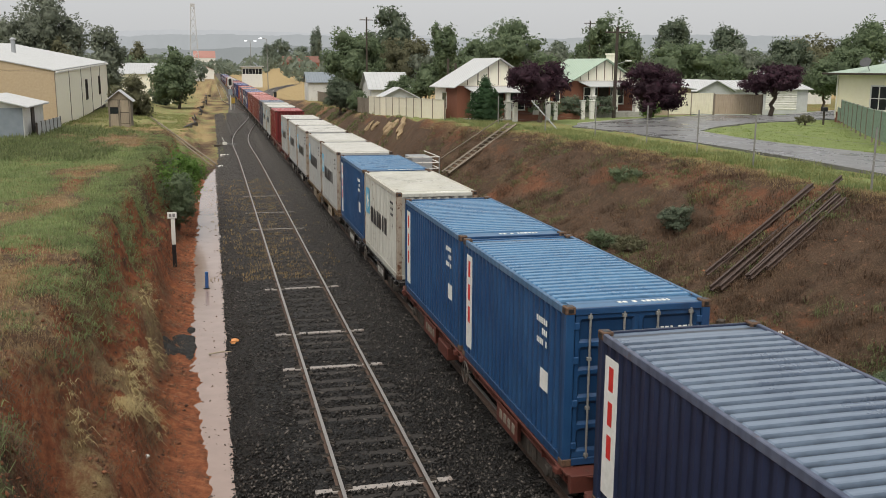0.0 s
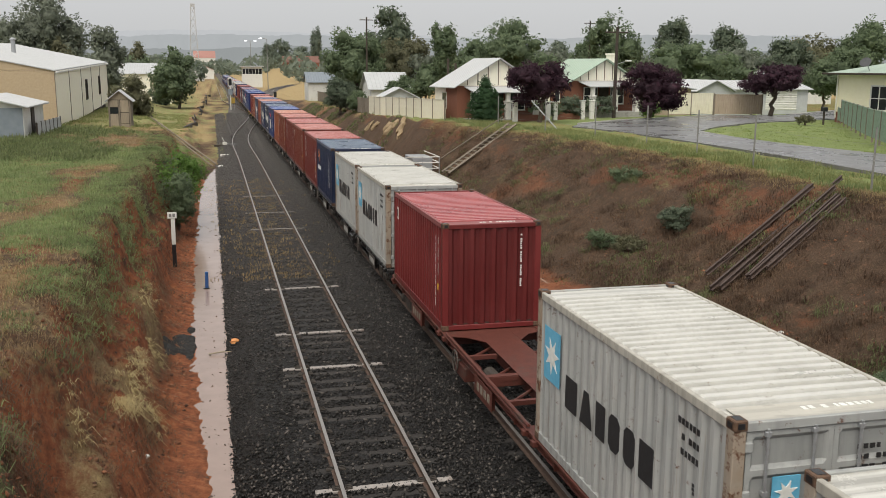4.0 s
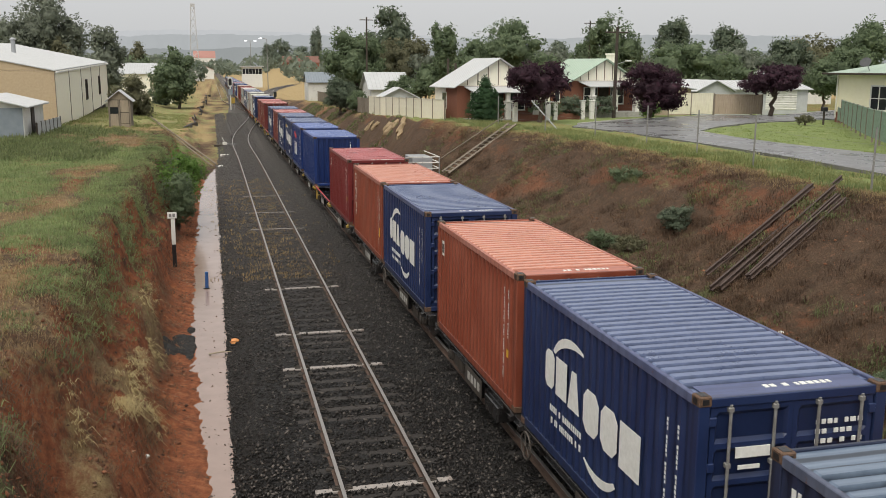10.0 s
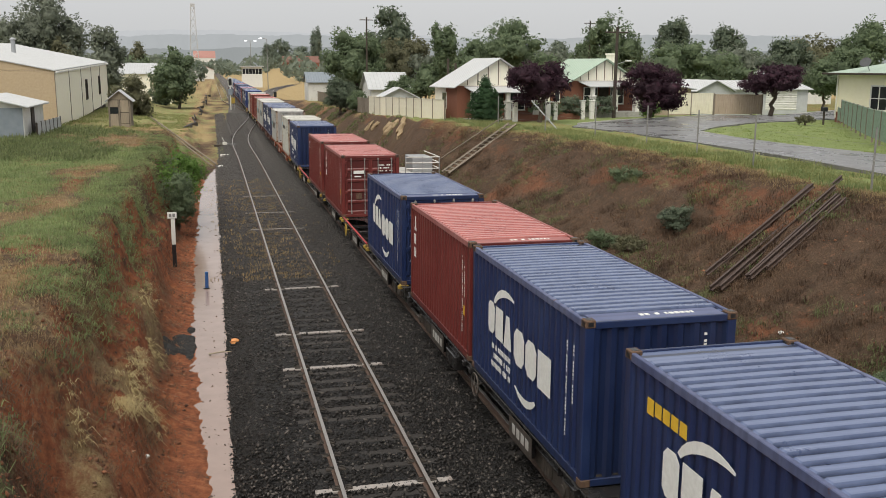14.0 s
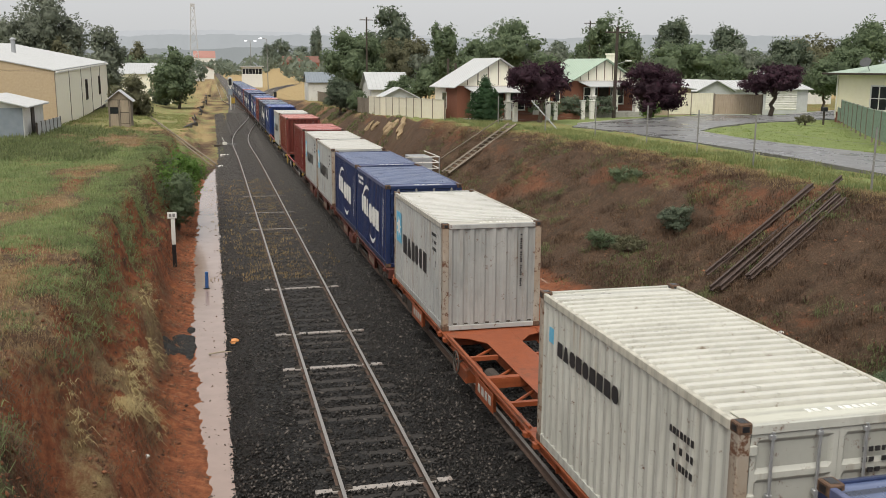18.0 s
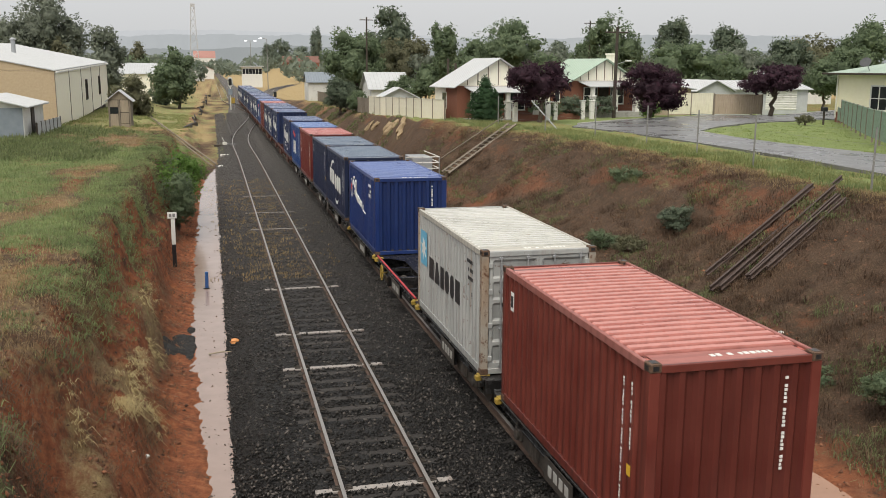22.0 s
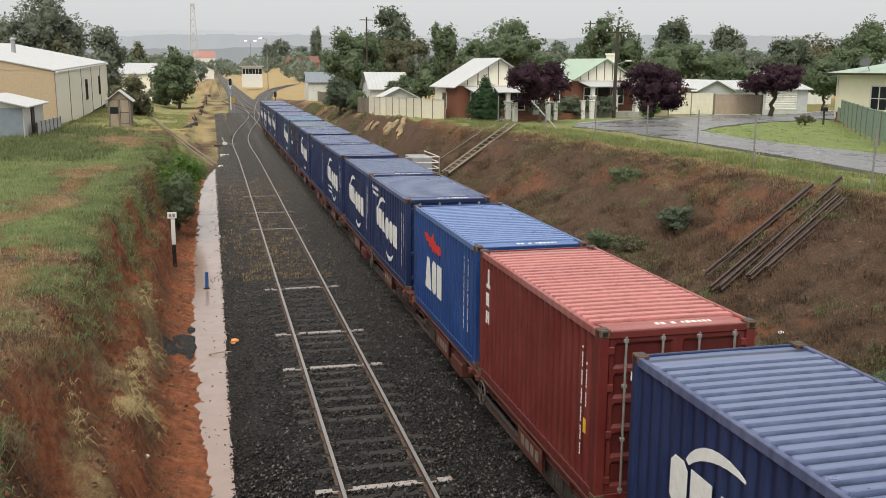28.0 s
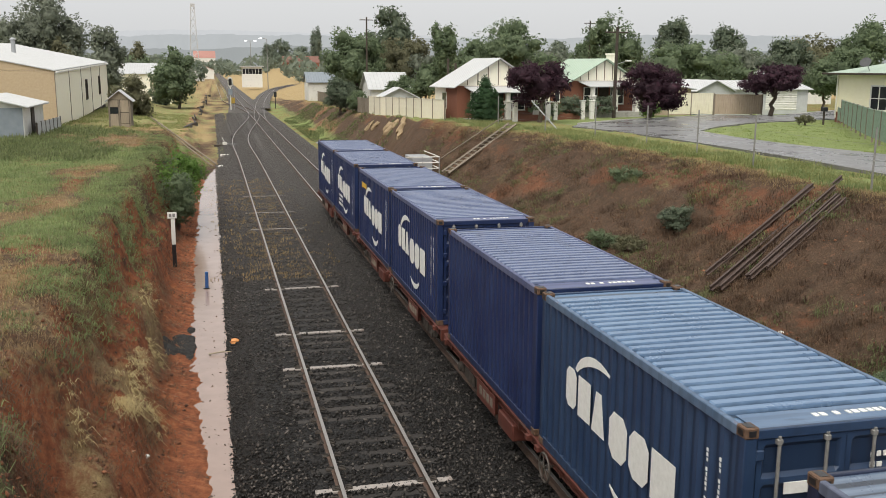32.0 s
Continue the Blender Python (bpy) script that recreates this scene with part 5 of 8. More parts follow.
# near end of each box along the line at the start, paint, doors to the camera, marking, variant
BOXES = [
    (5.65, "dark", 1, "strip", 0), (12.94, "blue", 1, "strip", 0), (19.25, "blue", 1, "strip", 0), (26.48, "white", 0, "star", 0), (32.82, "blue", 1, "strip", 0),
    (39.94, "grey", 1, "star", 0), (46.35, "grey", 1, "star", 0), (53.59, "grey", 1, "star", 0), (59.95, "grey", 1, "star", 0), (67.20, "grey", 1, "star", 0),
    (79.91, "maroon", 0, "small", 0), (87.27, "grey", 1, "star", 0), (93.65, "grey", 1, "star", 0), (101.01, "dark", 1, "cross", 0), (107.35, "red", 1, "tex", 0),
    (114.69, "brick", 1, "small", 0), (121.08, "red", 1, "tex", 0), (128.42, "brick", 1, "small", 0), (134.83, "orange", 1, "col", 0), (142.34, "royal", 1, "apl", 0),
    (148.63, "dark", 1, "cma", 2), (156.09, "navy", 1, "cma", 1), (162.54, "orange", 1, "small", 0), (169.91, "navy", 1, "cma", 1), (176.26, "orange", 1, "col", 0),
    (183.80, "maroon", 1, "small", 0), (196.59, "royal", 0, "", 0), (204.04, "royal", 0, "apl", 0), (210.45, "navy", 1, "cma", 3), (217.87, "navy", 0, "cma", 4),
    (224.18, "red", 1, "tex", 0), (231.51, "navy", 1, "cma", 0), (244.23, "red", 1, "tex", 0), (251.75, "red", 1, "small", 0), (264.69, "navy", 0, "cma", 1),
    (272.05, "white", 1, "line", 0), (284.84, "grey", 0, "star", 0), (292.27, "navy", 1, "cma", 2), (298.60, "navy", 1, "cma", 0), (305.78, "grey", 1, "star", 0),
    (312.19, "grey", 1, "star", 0), (319.52, "red", 1, "small", 0), (332.13, "brick", 0, "small", 0), (339.58, "grey", 1, "star", 0), (352.31, "royal", 0, "script", 0),
    (359.68, "dark", 1, "cma", 0), (366.01, "dark", 1, "small", 0), (373.34, "red", 1, "tex", 0), (379.70, "sky", 1, "apl", 0), (387.26, "navy", 1, "cma", 1),
    (399.84, "navy", 0, "cma", 0), (406.87, "navy", 1, "cma", 4), (413.25, "navy", 1, "cma", 0), (420.35, "red", 1, "tex", 0), (426.72, "sky", 1, "apl", 0),
    (433.85, "navy", 1, "cma", 2), (440.17, "navy", 1, "cma", 0), (447.30, "navy", 1, "cma", 1), (453.62, "navy", 1, "dot", 0), (460.72, "navy", 1, "cma", 0),
    (467.06, "dark", 1, "cross", 0), (474.15, "steel", 1, "cma", 0), (480.45, "navy", 1, "", 0), (487.60, "navy", 1, "cma", 0), (493.95, "navy", 1, "cma", 3),
    (501.10, "navy", 1, "cma", 4), (507.46, "navy", 1, "cma", 0)]
PAINT_WORDS = {"dark": "dark navy", "blue": "mid-blue", "white": "off-white", "grey": "weathered grey", "maroon": "dark red", "red": "faded red", "brick": "brick-red",
               "orange": "orange-brown", "royal": "royal blue", "navy": "navy blue", "sky": "light blue", "steel": "faded steel-blue"}
MARK_WORDS = {"": "with small white codes", "strip": "with white strip and red blocks", "star": "with star square and black blocks", "small": "with small labels and codes",
              "cross": "with an orange crossed emblem", "tex": "with white upright lettering blocks", "col": "with a pale letter column", "apl": "with white blocks under a red wing",
              "cma": "with white blocks and swooshes", "script": "with flowing white brush strokes", "line": "with a row of black blocks", "dot": "with small yellow blocks"}
made, MOVERS = {}, []
for y, paint, doors, mark, tag in BOXES:
    key = (paint, doors, mark, tag)
    if key in made:
        ob = copy_thing(made[key], pose(RAIL_X[1], y, DECK_Z))
    else:
        ob = build_container(paint, doors, mark, tag, f"{PAINT_WORDS[paint]} steel shipping container {MARK_WORDS[mark]}")
        made[key] = ob
    MOVERS.append((ob, RAIL_X[1], y, DECK_Z))


# wagons: (near end, slots, paint)
def build_wagon(slots, paint):
    P, B = M[paint], M["bogie"]
    n = CL + 0.33
    length = n * slots - 0.33
    words = {"wagon_black": "black", "wagon_red": "red-oxide", "wagon_orange": "orange", "wagon_tan": "dull tan"}[paint]
    w = thing("container_wagon", pose(0, 0, 0), f"{words} skeletal steel container flat wagon on two bogies", "rail wagon", "wagons of the train")
    top = DECK_Z - 0.012
    for x in (-1.16, 1.16):
        s = Shape()
        s.box(x - 0.07, x + 0.07, -0.25, length + 0.25, top - 0.045, top, 0.006).box(x * 0.93 - 0.012, x * 0.93 + 0.012, -0.25, length + 0.25, top - 0.25, top - 0.045)
        s.box(x * 0.93 - 0.05, x * 0.93 + 0.05, -0.25, length + 0.25, top - 0.28, top - 0.25, 0.006)
        sill = part("side_sill", s, P, w)
        for i in range(3 * slots):
            part("stiffener", Shape().box(x * 0.96 - 0.06, x * 0.96 + 0.06, (i + 0.5) * length / (3 * slots) - 0.01, (i + 0.5) * length / (3 * slots) + 0.01, top - 0.26, top - 0.03), P, sill)
    part("centre_sill", Shape().box(-0.42, 0.42, -0.35, length + 0.35, top - 0.035, top - 0.012, 0.005).box(-0.24, 0.24, -0.35, length + 0.35, top - 0.42, top - 0.035, 0.01), P, w)
    for i in range(2 * slots + 1):
        y = 0.12 + i * (length - 0.24) / (2 * slots)
        part("crossbearer", Shape().box(-1.15, 1.15, y - 0.07, y + 0.07, top - 0.26, top - 0.02, 0.01), P, w)
    for i in range(slots + 1):
        y = min(length, max(0.0, i * n - 0.165))
        for sx in (-1, 1):
            s = Shape().prism([(sx * 0.42, y - 0.9), (sx * 0.42, y + 0.9), (sx * 0.75, y + 0.45), (sx * 1.1, y + 0.3), (sx * 1.1, y - 0.3), (sx * 0.75, y - 0.45)][::1 if sx < 0 else -1], top - 0.03, top - 0.014)
            part("deck_plate", s, P, w)
    for i in range(slots):
        for y in (i * n + 0.09, i * n + CL - 0.09):
            for sx in (-1, 1):
                part("twistlock", Shape().box(sx * 1.14 - 0.12, sx * 1.14 + 0.12, y - 0.1, y + 0.1, top - 0.02, top + 0.004, 0.005).box(sx * 1.25 - 0.06, sx * 1.25 + 0.06, y - 0.07, y + 0.07, top - 0.12, top - 0.02, 0.01), M["yellow_paint"] if paint == "wagon_black" and slots == 3 else P, w)
    for y in (1.75, length - 1.75):
        b = part("bogie", Shape().box(-0.95, 0.95, y - 0.22, y + 0.22, 0.36, 0.55, 0.02), B, w)
        for sx in (-1, 1):
            poly = [(y - 1.15, 0.42), (y - 0.55, 0.26), (y + 0.55, 0.26), (y + 1.15, 0.42), (y + 1.15, 0.56), (y + 0.6, 0.62), (y + 0.2, 0.66), (y - 0.2, 0.66), (y - 0.6, 0.62), (y - 1.15, 0.56)]
            part("side_frame", Shape().side_prism(poly, sx * 1.0 - 0.06, sx * 1.0 + 0.06), B, b)
            sp = Shape()
            for d in (-0.14, 0.0, 0.14):
                sp.tube([(sx * 1.08, y + d, 0.32), (sx * 1.08, y + d, 0.58)], 0.055, 8)
            part("spring_nest", sp, B, b)
            for d in (-0.86, 0.86):
                part("wheel", Shape().wheel(sx * 0.75, y + d, 0.425, 0.425, 0.13).wheel(sx * 0.69, y + d, 0.425, 0.455, 0.03), M["wheel"], b, "", smooth=False)
                part("axle_box", Shape().box(sx * 1.02 - 0.1, sx * 1.02 + 0.1, y + d - 0.15, y + d + 0.15, 0.34, 0.58, 0.03).wheel(sx * 1.13, y + d, 0.44, 0.1, 0.06, 12), B, b)
        for d in (-0.86, 0.86):
            part("axle", Shape().tube([(-0.98, y + d, 0.425), (0.98, y + d, 0.425)], 0.08, 10), B, b)
    for y, sg in ((-0.3, -1), (length + 0.3, 1)):
        part("headstock", Shape().box(-1.2, 1.2, y - 0.06, y + 0.06, top - 0.28, top + 0.01, 0.01), P, w)
        part("coupler", Shape().box(-0.11, 0.11, min(y, y + sg * 0.36), max(y, y + sg * 0.36), top - 0.36, top - 0.14, 0.03).box(-0.19, 0.19, y + sg * 0.24 - 0.12, y + sg * 0.24 + 0.12, top - 0.38, top - 0.1, 0.04), B, w)
        part("brake_hose", Shape().tube([(0.4, y, top - 0.25), (0.42, y + sg * 0.2, top - 0.5), (0.4, y + sg * 0.33, top - 0.52)], 0.025, 6), M["black_gloss"], w)
    hand = part("handbrake_wheel", Shape().ring(-1.27, 0, 0.62, 0.24, 0.018), M["yellow_paint"] if slots == 3 and paint == "wagon_black" else M["wheel"], w, "", pose(0, 2 * n - 1.5 if slots == 3 else length * 0.5 - 0.6, 0))
    s = Shape().tube([(-1.3, 0, 0.62), (-1.0, 0, 0.62)], 0.025, 6)
    for i in range(5):
        a = 2 * math.pi * i / 5
        s.tube([(-1.27, 0, 0.62), (-1.27, 0.22 * math.cos(a), 0.62 + 0.22 * math.sin(a))], 0.012, 5)
    part("spoke_set", s, hand.material_slots[0].material, hand)
    part("brake_cylinder", Shape().tube([(-0.7, length * 0.5 + 0.4, 0.52), (-0.7, length * 0.5 + 1.1, 0.52)], 0.16, 12), B, w)
    part("equipment_box", Shape().box(-1.2, -0.8, length * 0.5 + 1.3, length * 0.5 + 2.2, 0.28, 0.6, 0.02), P, w)
    part("brake_pipe", Shape().tube([(-1.0, -0.2, top - 0.33), (-1.0, length + 0.2, top - 0.33)], 0.02, 6), B, w)
    for k in range(slots):
        yp = k * n + 2.2
        plate_ob = part("marking_plate", Shape().box(-1.225, -1.205, yp, yp + 1.25, top - 0.50, top - 0.10, 0.005), M[{"wagon_tan": "pale_timber", "wagon_red": "wagon_red", "wagon_black": "bogie", "wagon_orange": "wagon_orange"}[paint]], w, "flat marking plate below the sill")
        bars = Shape()
        for i in range(4):
            bars.box(-1.231, -1.225, yp + 0.14 + i * 0.25, yp + 0.30 + i * 0.25, top - 0.38, top - 0.2)
        tagged(part("marking_bar", bars, M["timber"] if paint in ("wagon_tan", "wagon_red") else M["concrete"], plate_ob), kind="stuff")
        for d in (0.1, 1.07):
            part("bracket", Shape().box(-1.2, -1.12, yp + d, yp + d + 0.08, top - 0.5, top - 0.04), P, plate_ob)
    if slots == 3:
        col = M["red_paint"] if paint == "wagon_black" else P
        part("side_pipe", Shape().tube([(-1.2, n + 0.05, top + 0.06), (-1.2, 2 * n - 0.4, top + 0.06)], 0.03, 8), col, w)
        for y in (n + 1.6, n + 3.0, n + 4.5):
            part("strut", Shape().box(-1.1, -0.42, y - 0.05, y + 0.05, top - 0.14, top - 0.05), P, w)
            part("strut", Shape().box(0.42, 1.1, y - 0.05, y + 0.05, top - 0.14, top - 0.05), P, w)
            part("strut", Shape().tube([(-1.1, y, top - 0.15), (-0.3, y + 0.8, top - 0.15)], 0.035, 6), P, w)
    return w


WAGONS = [(5.65 - 6.39, 2, "wagon_red"), (12.94, 2, "wagon_red"), (26.48, 2, "wagon_black"), (39.94, 2, "wagon_tan"), (53.59, 2, "wagon_black"), (67.20, 3, "wagon_red"), (87.27, 2, "wagon_black"),
          (101.01, 2, "wagon_black"), (114.69, 2, "wagon_black"), (128.42, 2, "wagon_black"), (142.34, 2, "wagon_black"), (156.09, 2, "wagon_black"), (169.91, 2, "wagon_black"),
          (183.80, 3, "wagon_black"), (204.04, 2, "wagon_black"), (217.87, 2, "wagon_black"), (231.51, 3, "wagon_black"), (251.75, 3, "wagon_black"), (272.05, 3, "wagon_orange"),
          (292.27, 2, "wagon_red"), (305.78, 2, "wagon_red"), (319.52, 3, "wagon_black"), (339.58, 3, "wagon_black"), (359.68, 2, "wagon_black"), (373.34, 2, "wagon_black"),
          (387.26, 3, "wagon_red"), (406.87, 2, "wagon_red"), (420.35, 2, "wagon_red"), (433.85, 2, "wagon_red"), (447.30, 2, "wagon_red"), (460.72, 2, "wagon_red"),
          (474.15, 2, "wagon_red"), (487.60, 2, "wagon_red"), (501.10, 2, "wagon_red")]
made = {}
for y, slots, paint in WAGONS:
    if (slots, paint) in made:
        ob = copy_thing(made[slots, paint], pose(RAIL_X[1], y, 0))
    else:
        ob = made[slots, paint] = build_wagon(slots, paint)
    MOVERS.append((ob, RAIL_X[1], y, 0.0))

# ---- trees ----
def leaf_cloud(blobs, count, size, rng, droop=0.0, core=(0.42, 0.68)):
    """A crown: lumpy inner masses and a shell of small leaves in clumps that face outwards."""
    vol = np.array([b[3] * b[4] * b[5] for b in blobs]) ** 0.7
    k = max(10, count // 9)
    pick = rng.choice(len(blobs), size=k, p=vol / vol.sum())
    q = np.array(blobs)[pick]
    d = rng.normal(size=(k, 3))
    d /= np.linalg.norm(d, axis=1)[:, None]
    clump = q[:, :3] + d * q[:, 3:] * (rng.uniform(0.55, 1.06, (k, 1)))
    own = rng.integers(0, k, count)
    c = clump[own] + rng.normal(size=(count, 3)) * size * 1.15 * np.array([1, 1, 0.8])
    nrm = d[own] * 0.9 + rng.normal(size=(count, 3)) * 0.55 + np.array([0, 0, 0.35])
    nrm /= np.linalg.norm(nrm, axis=1)[:, None]
    a = np.cross(nrm, rng.normal(size=(count, 3)))
    a[:, 2] -= droop * 0.4
    a /= np.linalg.norm(a, axis=1)[:, None]
    b = np.cross(nrm, a)
    s = size * rng.uniform(0.6, 1.4, (count, 1))
    v = np.stack([c - a * s, c - b * s * 0.55 + a * s * 0.1, c + a * s, c + b * s * 0.55 + a * s * 0.1], 1).reshape(-1, 3)
    soft = nrm * 0.45 + d[own] * 0.75 + np.array([0, 0, 0.25])
    soft = np.repeat(soft / np.linalg.norm(soft, axis=1)[:, None], 4, axis=0).tolist()
    vs, fs = v.tolist(), np.arange(count * 4).reshape(-1, 4).tolist()
    for bx, by, bz, rx, ry, rz in blobs:
        o, nu, nv = len(vs), 9, 6
        for j in range(nv):
            for i in range(nu):
                t, p = math.pi * (j + 0.5) / nv, 2 * math.pi * i / nu
                g = rng.uniform(*core)
                vs.append((bx + rx * g * math.sin(t) * math.cos(p), by + ry * g * math.sin(t) * math.sin(p), bz + rz * g * math.cos(t)))
                soft.append((math.sin(t) * math.cos(p), math.sin(t) * math.sin(p), math.cos(t)))
        fs += [(o + j * nu + i, o + (j + 1) * nu + i, o + (j + 1) * nu + (i + 1) % nu, o + j * nu + (i + 1) % nu) for j in range(nv - 1) for i in range(nu)]
    me = bpy.data.meshes.new("crown")
    me.from_pydata(vs, [], fs)
    me.normals_split_custom_set_from_vertices(soft)
    return me


def branch(s, a, b, r0, r1, rng, k=4):
    a, b = Vector(a), Vector(b)
    pts = [a.lerp(b, i / k) + (Vector(rng.normal(size=3)) * (b - a).length * 0.05 if 0 < i < k else Vector()) for i in range(k + 1)]
    s.tube(pts, [r0 + (r1 - r0) * i / k for i in range(k + 1)], 7)


TREE_WORDS = {"gum": "grey-green gum tree with a loose open crown", "olive": "olive-brown leafed tree with a dense crown", "green": "leafy green broadleaf tree with an uneven crown",
              "dark": "dark green tree with a dense crown", "plum": "purple-leaved plum tree beside the street", "conifer": "clipped cone-shaped dark green conifer", "bright": "bright green leafy shrub on the bank"}


def tree(kind, x, y, z, low, top, half, seed, count=None, name="tree", most=9000):
    rng = np.random.default_rng(seed)
    low = z - 1.0 if y > 200 else z + (low - z) * ((0.2 if y > 95 else 0.6) if kind not in ("plum", "conifer") else 1.0)
    h, mid = top - low, (top + low) / 2
    t = thing(name, pose(x, y, z), TREE_WORDS[kind], name)
    blobs = []
    if kind == "conifer":
        for i in range(9):
            f = i / 8
            blobs.append((0, 0, low - z + h * (0.06 + 0.88 * f), half * (1 - 0.80 * f ** 2.2) * (0.8 + 0.2 * min(1, 4 * f)), half * (1 - 0.80 * f ** 2.2) * (0.8 + 0.2 * min(1, 4 * f)), h * 0.10))
    else:
        blobs.append((0, 0, mid - z, half * 0.74, half * 0.74, h * 0.42))
        for i in range(15):
            a, f = rng.uniform(0, 2 * math.pi), rng.uniform(-0.8, 0.95)
            q = math.sqrt(max(0.05, 1 - f * f)) * rng.uniform(0.6, 0.84)
            r = rng.uniform(0.26, 0.44)
            blobs.append((half * q * math.cos(a), half * q * math.sin(a), mid - z + f * h * 0.40, half * r, half * r, h * r * 0.45))
    s = Shape()
    base = low - z
    branch(s, (0, 0, -0.25), (0.1 * half, 0, base + 0.25 * h), 0.055 * half + 0.06, 0.035 * half + 0.03, rng)
    for i in range(1, min(8, len(blobs))):
        b = blobs[i]
        branch(s, (0.06 * half, 0, base * rng.uniform(0.75, 1.0) + 0.12 * h), (b[0] * 0.85, b[1] * 0.85, b[2]), 0.025 * half + 0.025, 0.012, rng)
    part("trunk", s, M["bark"], t)
    dist = math.hypot(x, y)
    size = 0.075 * max(0.36, min(4.5, dist / 75)) * (0.6 if kind == "conifer" else 0.75 if kind in ("plum", "bright") else 1.0)
    area = 13 * half * h
    n = count or int(max(1500, min(most, area / size ** 2)))
    size = max(size, min(1.5 * size, math.sqrt(area / n))) if not count else size
    # past 240 m crowns take the haze-painted leaf colour
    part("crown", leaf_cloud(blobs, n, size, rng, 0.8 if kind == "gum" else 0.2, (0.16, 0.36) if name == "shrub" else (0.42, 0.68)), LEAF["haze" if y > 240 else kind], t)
    return t


TREES = [
    ("gum", -19.6, 120, 2.4, 8.3, 15.7, 5.1),
    ("gum", -22.7, 118, 2.4, 8.1, 10.8, 1.8),
    ("olive", -15.7, 112, 2.4, 7.7, 10.2, 1.8),
    ("gum", -15.1, 150, 1.5, 7.7, 12.4, 3.4),
    ("olive", -13.9, 202, 1.0, 7.5, 11.6, 2.5),
    ("green", -5.2, 160, 0.2, 0.5, 10.0, 4.0),
    ("dark", -8.7, 168, 0.2, 0.6, 4.2, 1.9),
    ("olive", -6.4, 84, 2.2, 2.8, 6.4, 1.6),
    ("dark", 82.0, 755, 6.5, 20.0, 40.5, 4.4),
    ("gum", 58.9, 800, 7.0, 14.0, 30.0, 11.0),
    ("gum", 49.5, 830, 7.0, 11.0, 26.5, 6.0),
    ("gum", 73.0, 800, 7.0, 12.0, 26.0, 10.5),
    ("green", 22.4, 151, 1.6, 3.0, 13.3, 4.9),
    ("dark", 35.5, 190, 1.2, 10.5, 19.1, 5.3),
    ("olive", 32.3, 160, 1.4, 4.2, 13.2, 4.8),
    ("green", 30.7, 125, 1.7, 6.4, 13.2, 2.2),
    ("green", 53.1, 170, 1.5, 8.0, 16.5, 8.2),
    ("green", 41.3, 150, 1.6, 5.3, 11.2, 3.3),
    ("green", 25.2, 150, 1.5, 3.5, 8.8, 2.7),
    ("dark", 14.5, 110, 2, 3.3, 5.8, 2.0),
    ("green", 20.5, 110, 2, 3.9, 6.4, 1.8),
    ("green", 55.2, 125, 2, 8.4, 15.9, 4.0),
    ("dark", 97.8, 190, 1.5, 10.5, 18.2, 4.6),
    ("green", 55.8, 108, 2.6, 4.5, 11.0, 6.5),
    ("dark", 99.2, 170, 1.6, 6.9, 15.1, 4.7),
    ("green", 67.4, 118, 2.4, 4.4, 9.0, 5.4),
    ("dark", 80.0, 120, 2.4, 5.8, 11.3, 3.7),
    ("olive", 93.6, 135, 2, 7.0, 13.7, 4.8),
    ("green", 86.1, 112, 2.4, 7.6, 13.9, 4.1),
    ("green", 63.6, 85, 3, 5.1, 9.6, 3.0),
    ("dark", 91.7, 150, 2, 4.5, 9.4, 5.1),
    ("green", 65.9, 160, 2, 8.3, 12.3, 4.3),
    ("gum", 112.4, 300, 1, 9.3, 16.7, 5.2),
    ("dark", 72.5, 210, 1.5, 7.3, 12.4, 5.5),
    ("gum", 126.6, 200, 1.5, 5.0, 11.5, 4.5),
    ("green", 68.2, 95, 3, 3.9, 8.9, 2.2),
    ("green", 19.6, 99, 2.4, 3.0, 6.2, 1.7),
    ("green", 15.6, 103, 2.4, 2.6, 4.6, 1.3),
    ("plum", 22.95, 64.5, 3.2, 4.2, 7.5, 2.55),
    ("plum", 32.8, 67, 3.2, 3.6, 7.5, 2.95),
    ("plum", 45.4, 70.2, 3.3, 5.0, 7.5, 2.85),
    ("conifer", 19.05, 65, 3.1, 3.1, 6.45, 1.5)]
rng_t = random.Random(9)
# far filler trees, mostly gum: the grey-green stands in for distance haze
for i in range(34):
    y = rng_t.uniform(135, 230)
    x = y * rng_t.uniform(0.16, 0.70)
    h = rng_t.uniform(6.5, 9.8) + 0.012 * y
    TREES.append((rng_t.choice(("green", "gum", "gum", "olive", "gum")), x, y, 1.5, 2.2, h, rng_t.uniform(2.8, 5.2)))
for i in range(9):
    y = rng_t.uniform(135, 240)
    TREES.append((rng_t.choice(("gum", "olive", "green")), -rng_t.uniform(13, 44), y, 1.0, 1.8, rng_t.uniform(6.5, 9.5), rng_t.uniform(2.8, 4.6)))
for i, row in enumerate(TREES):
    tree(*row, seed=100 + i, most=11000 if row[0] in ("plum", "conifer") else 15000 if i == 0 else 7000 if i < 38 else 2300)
tree("bright", -1.75, 46.0, 0.1, 0.3, 3.3, 1.45, 501, 13000, "shrub")
tree("green", -1.75, 43.2, 0.0, 0.0, 2.5, 1.2, 502, 10000, "shrub")
tree("green", -1.9, 49.5, 0.8, 0.8, 2.7, 1.3, 511, 6000, "shrub")
tree("dark", 16.4, 30.8, 1.3, 1.2, 2.2, 0.75, 504, 4200, "shrub")
tree("green", 17.9, 38.4, 2.1, 2.0, 2.8, 0.8, 505, 2600, "shrub")
tree("olive", 14.75, 30.9, 0.5, 0.4, 1.05, 0.75, 503, 3000, "shrub")
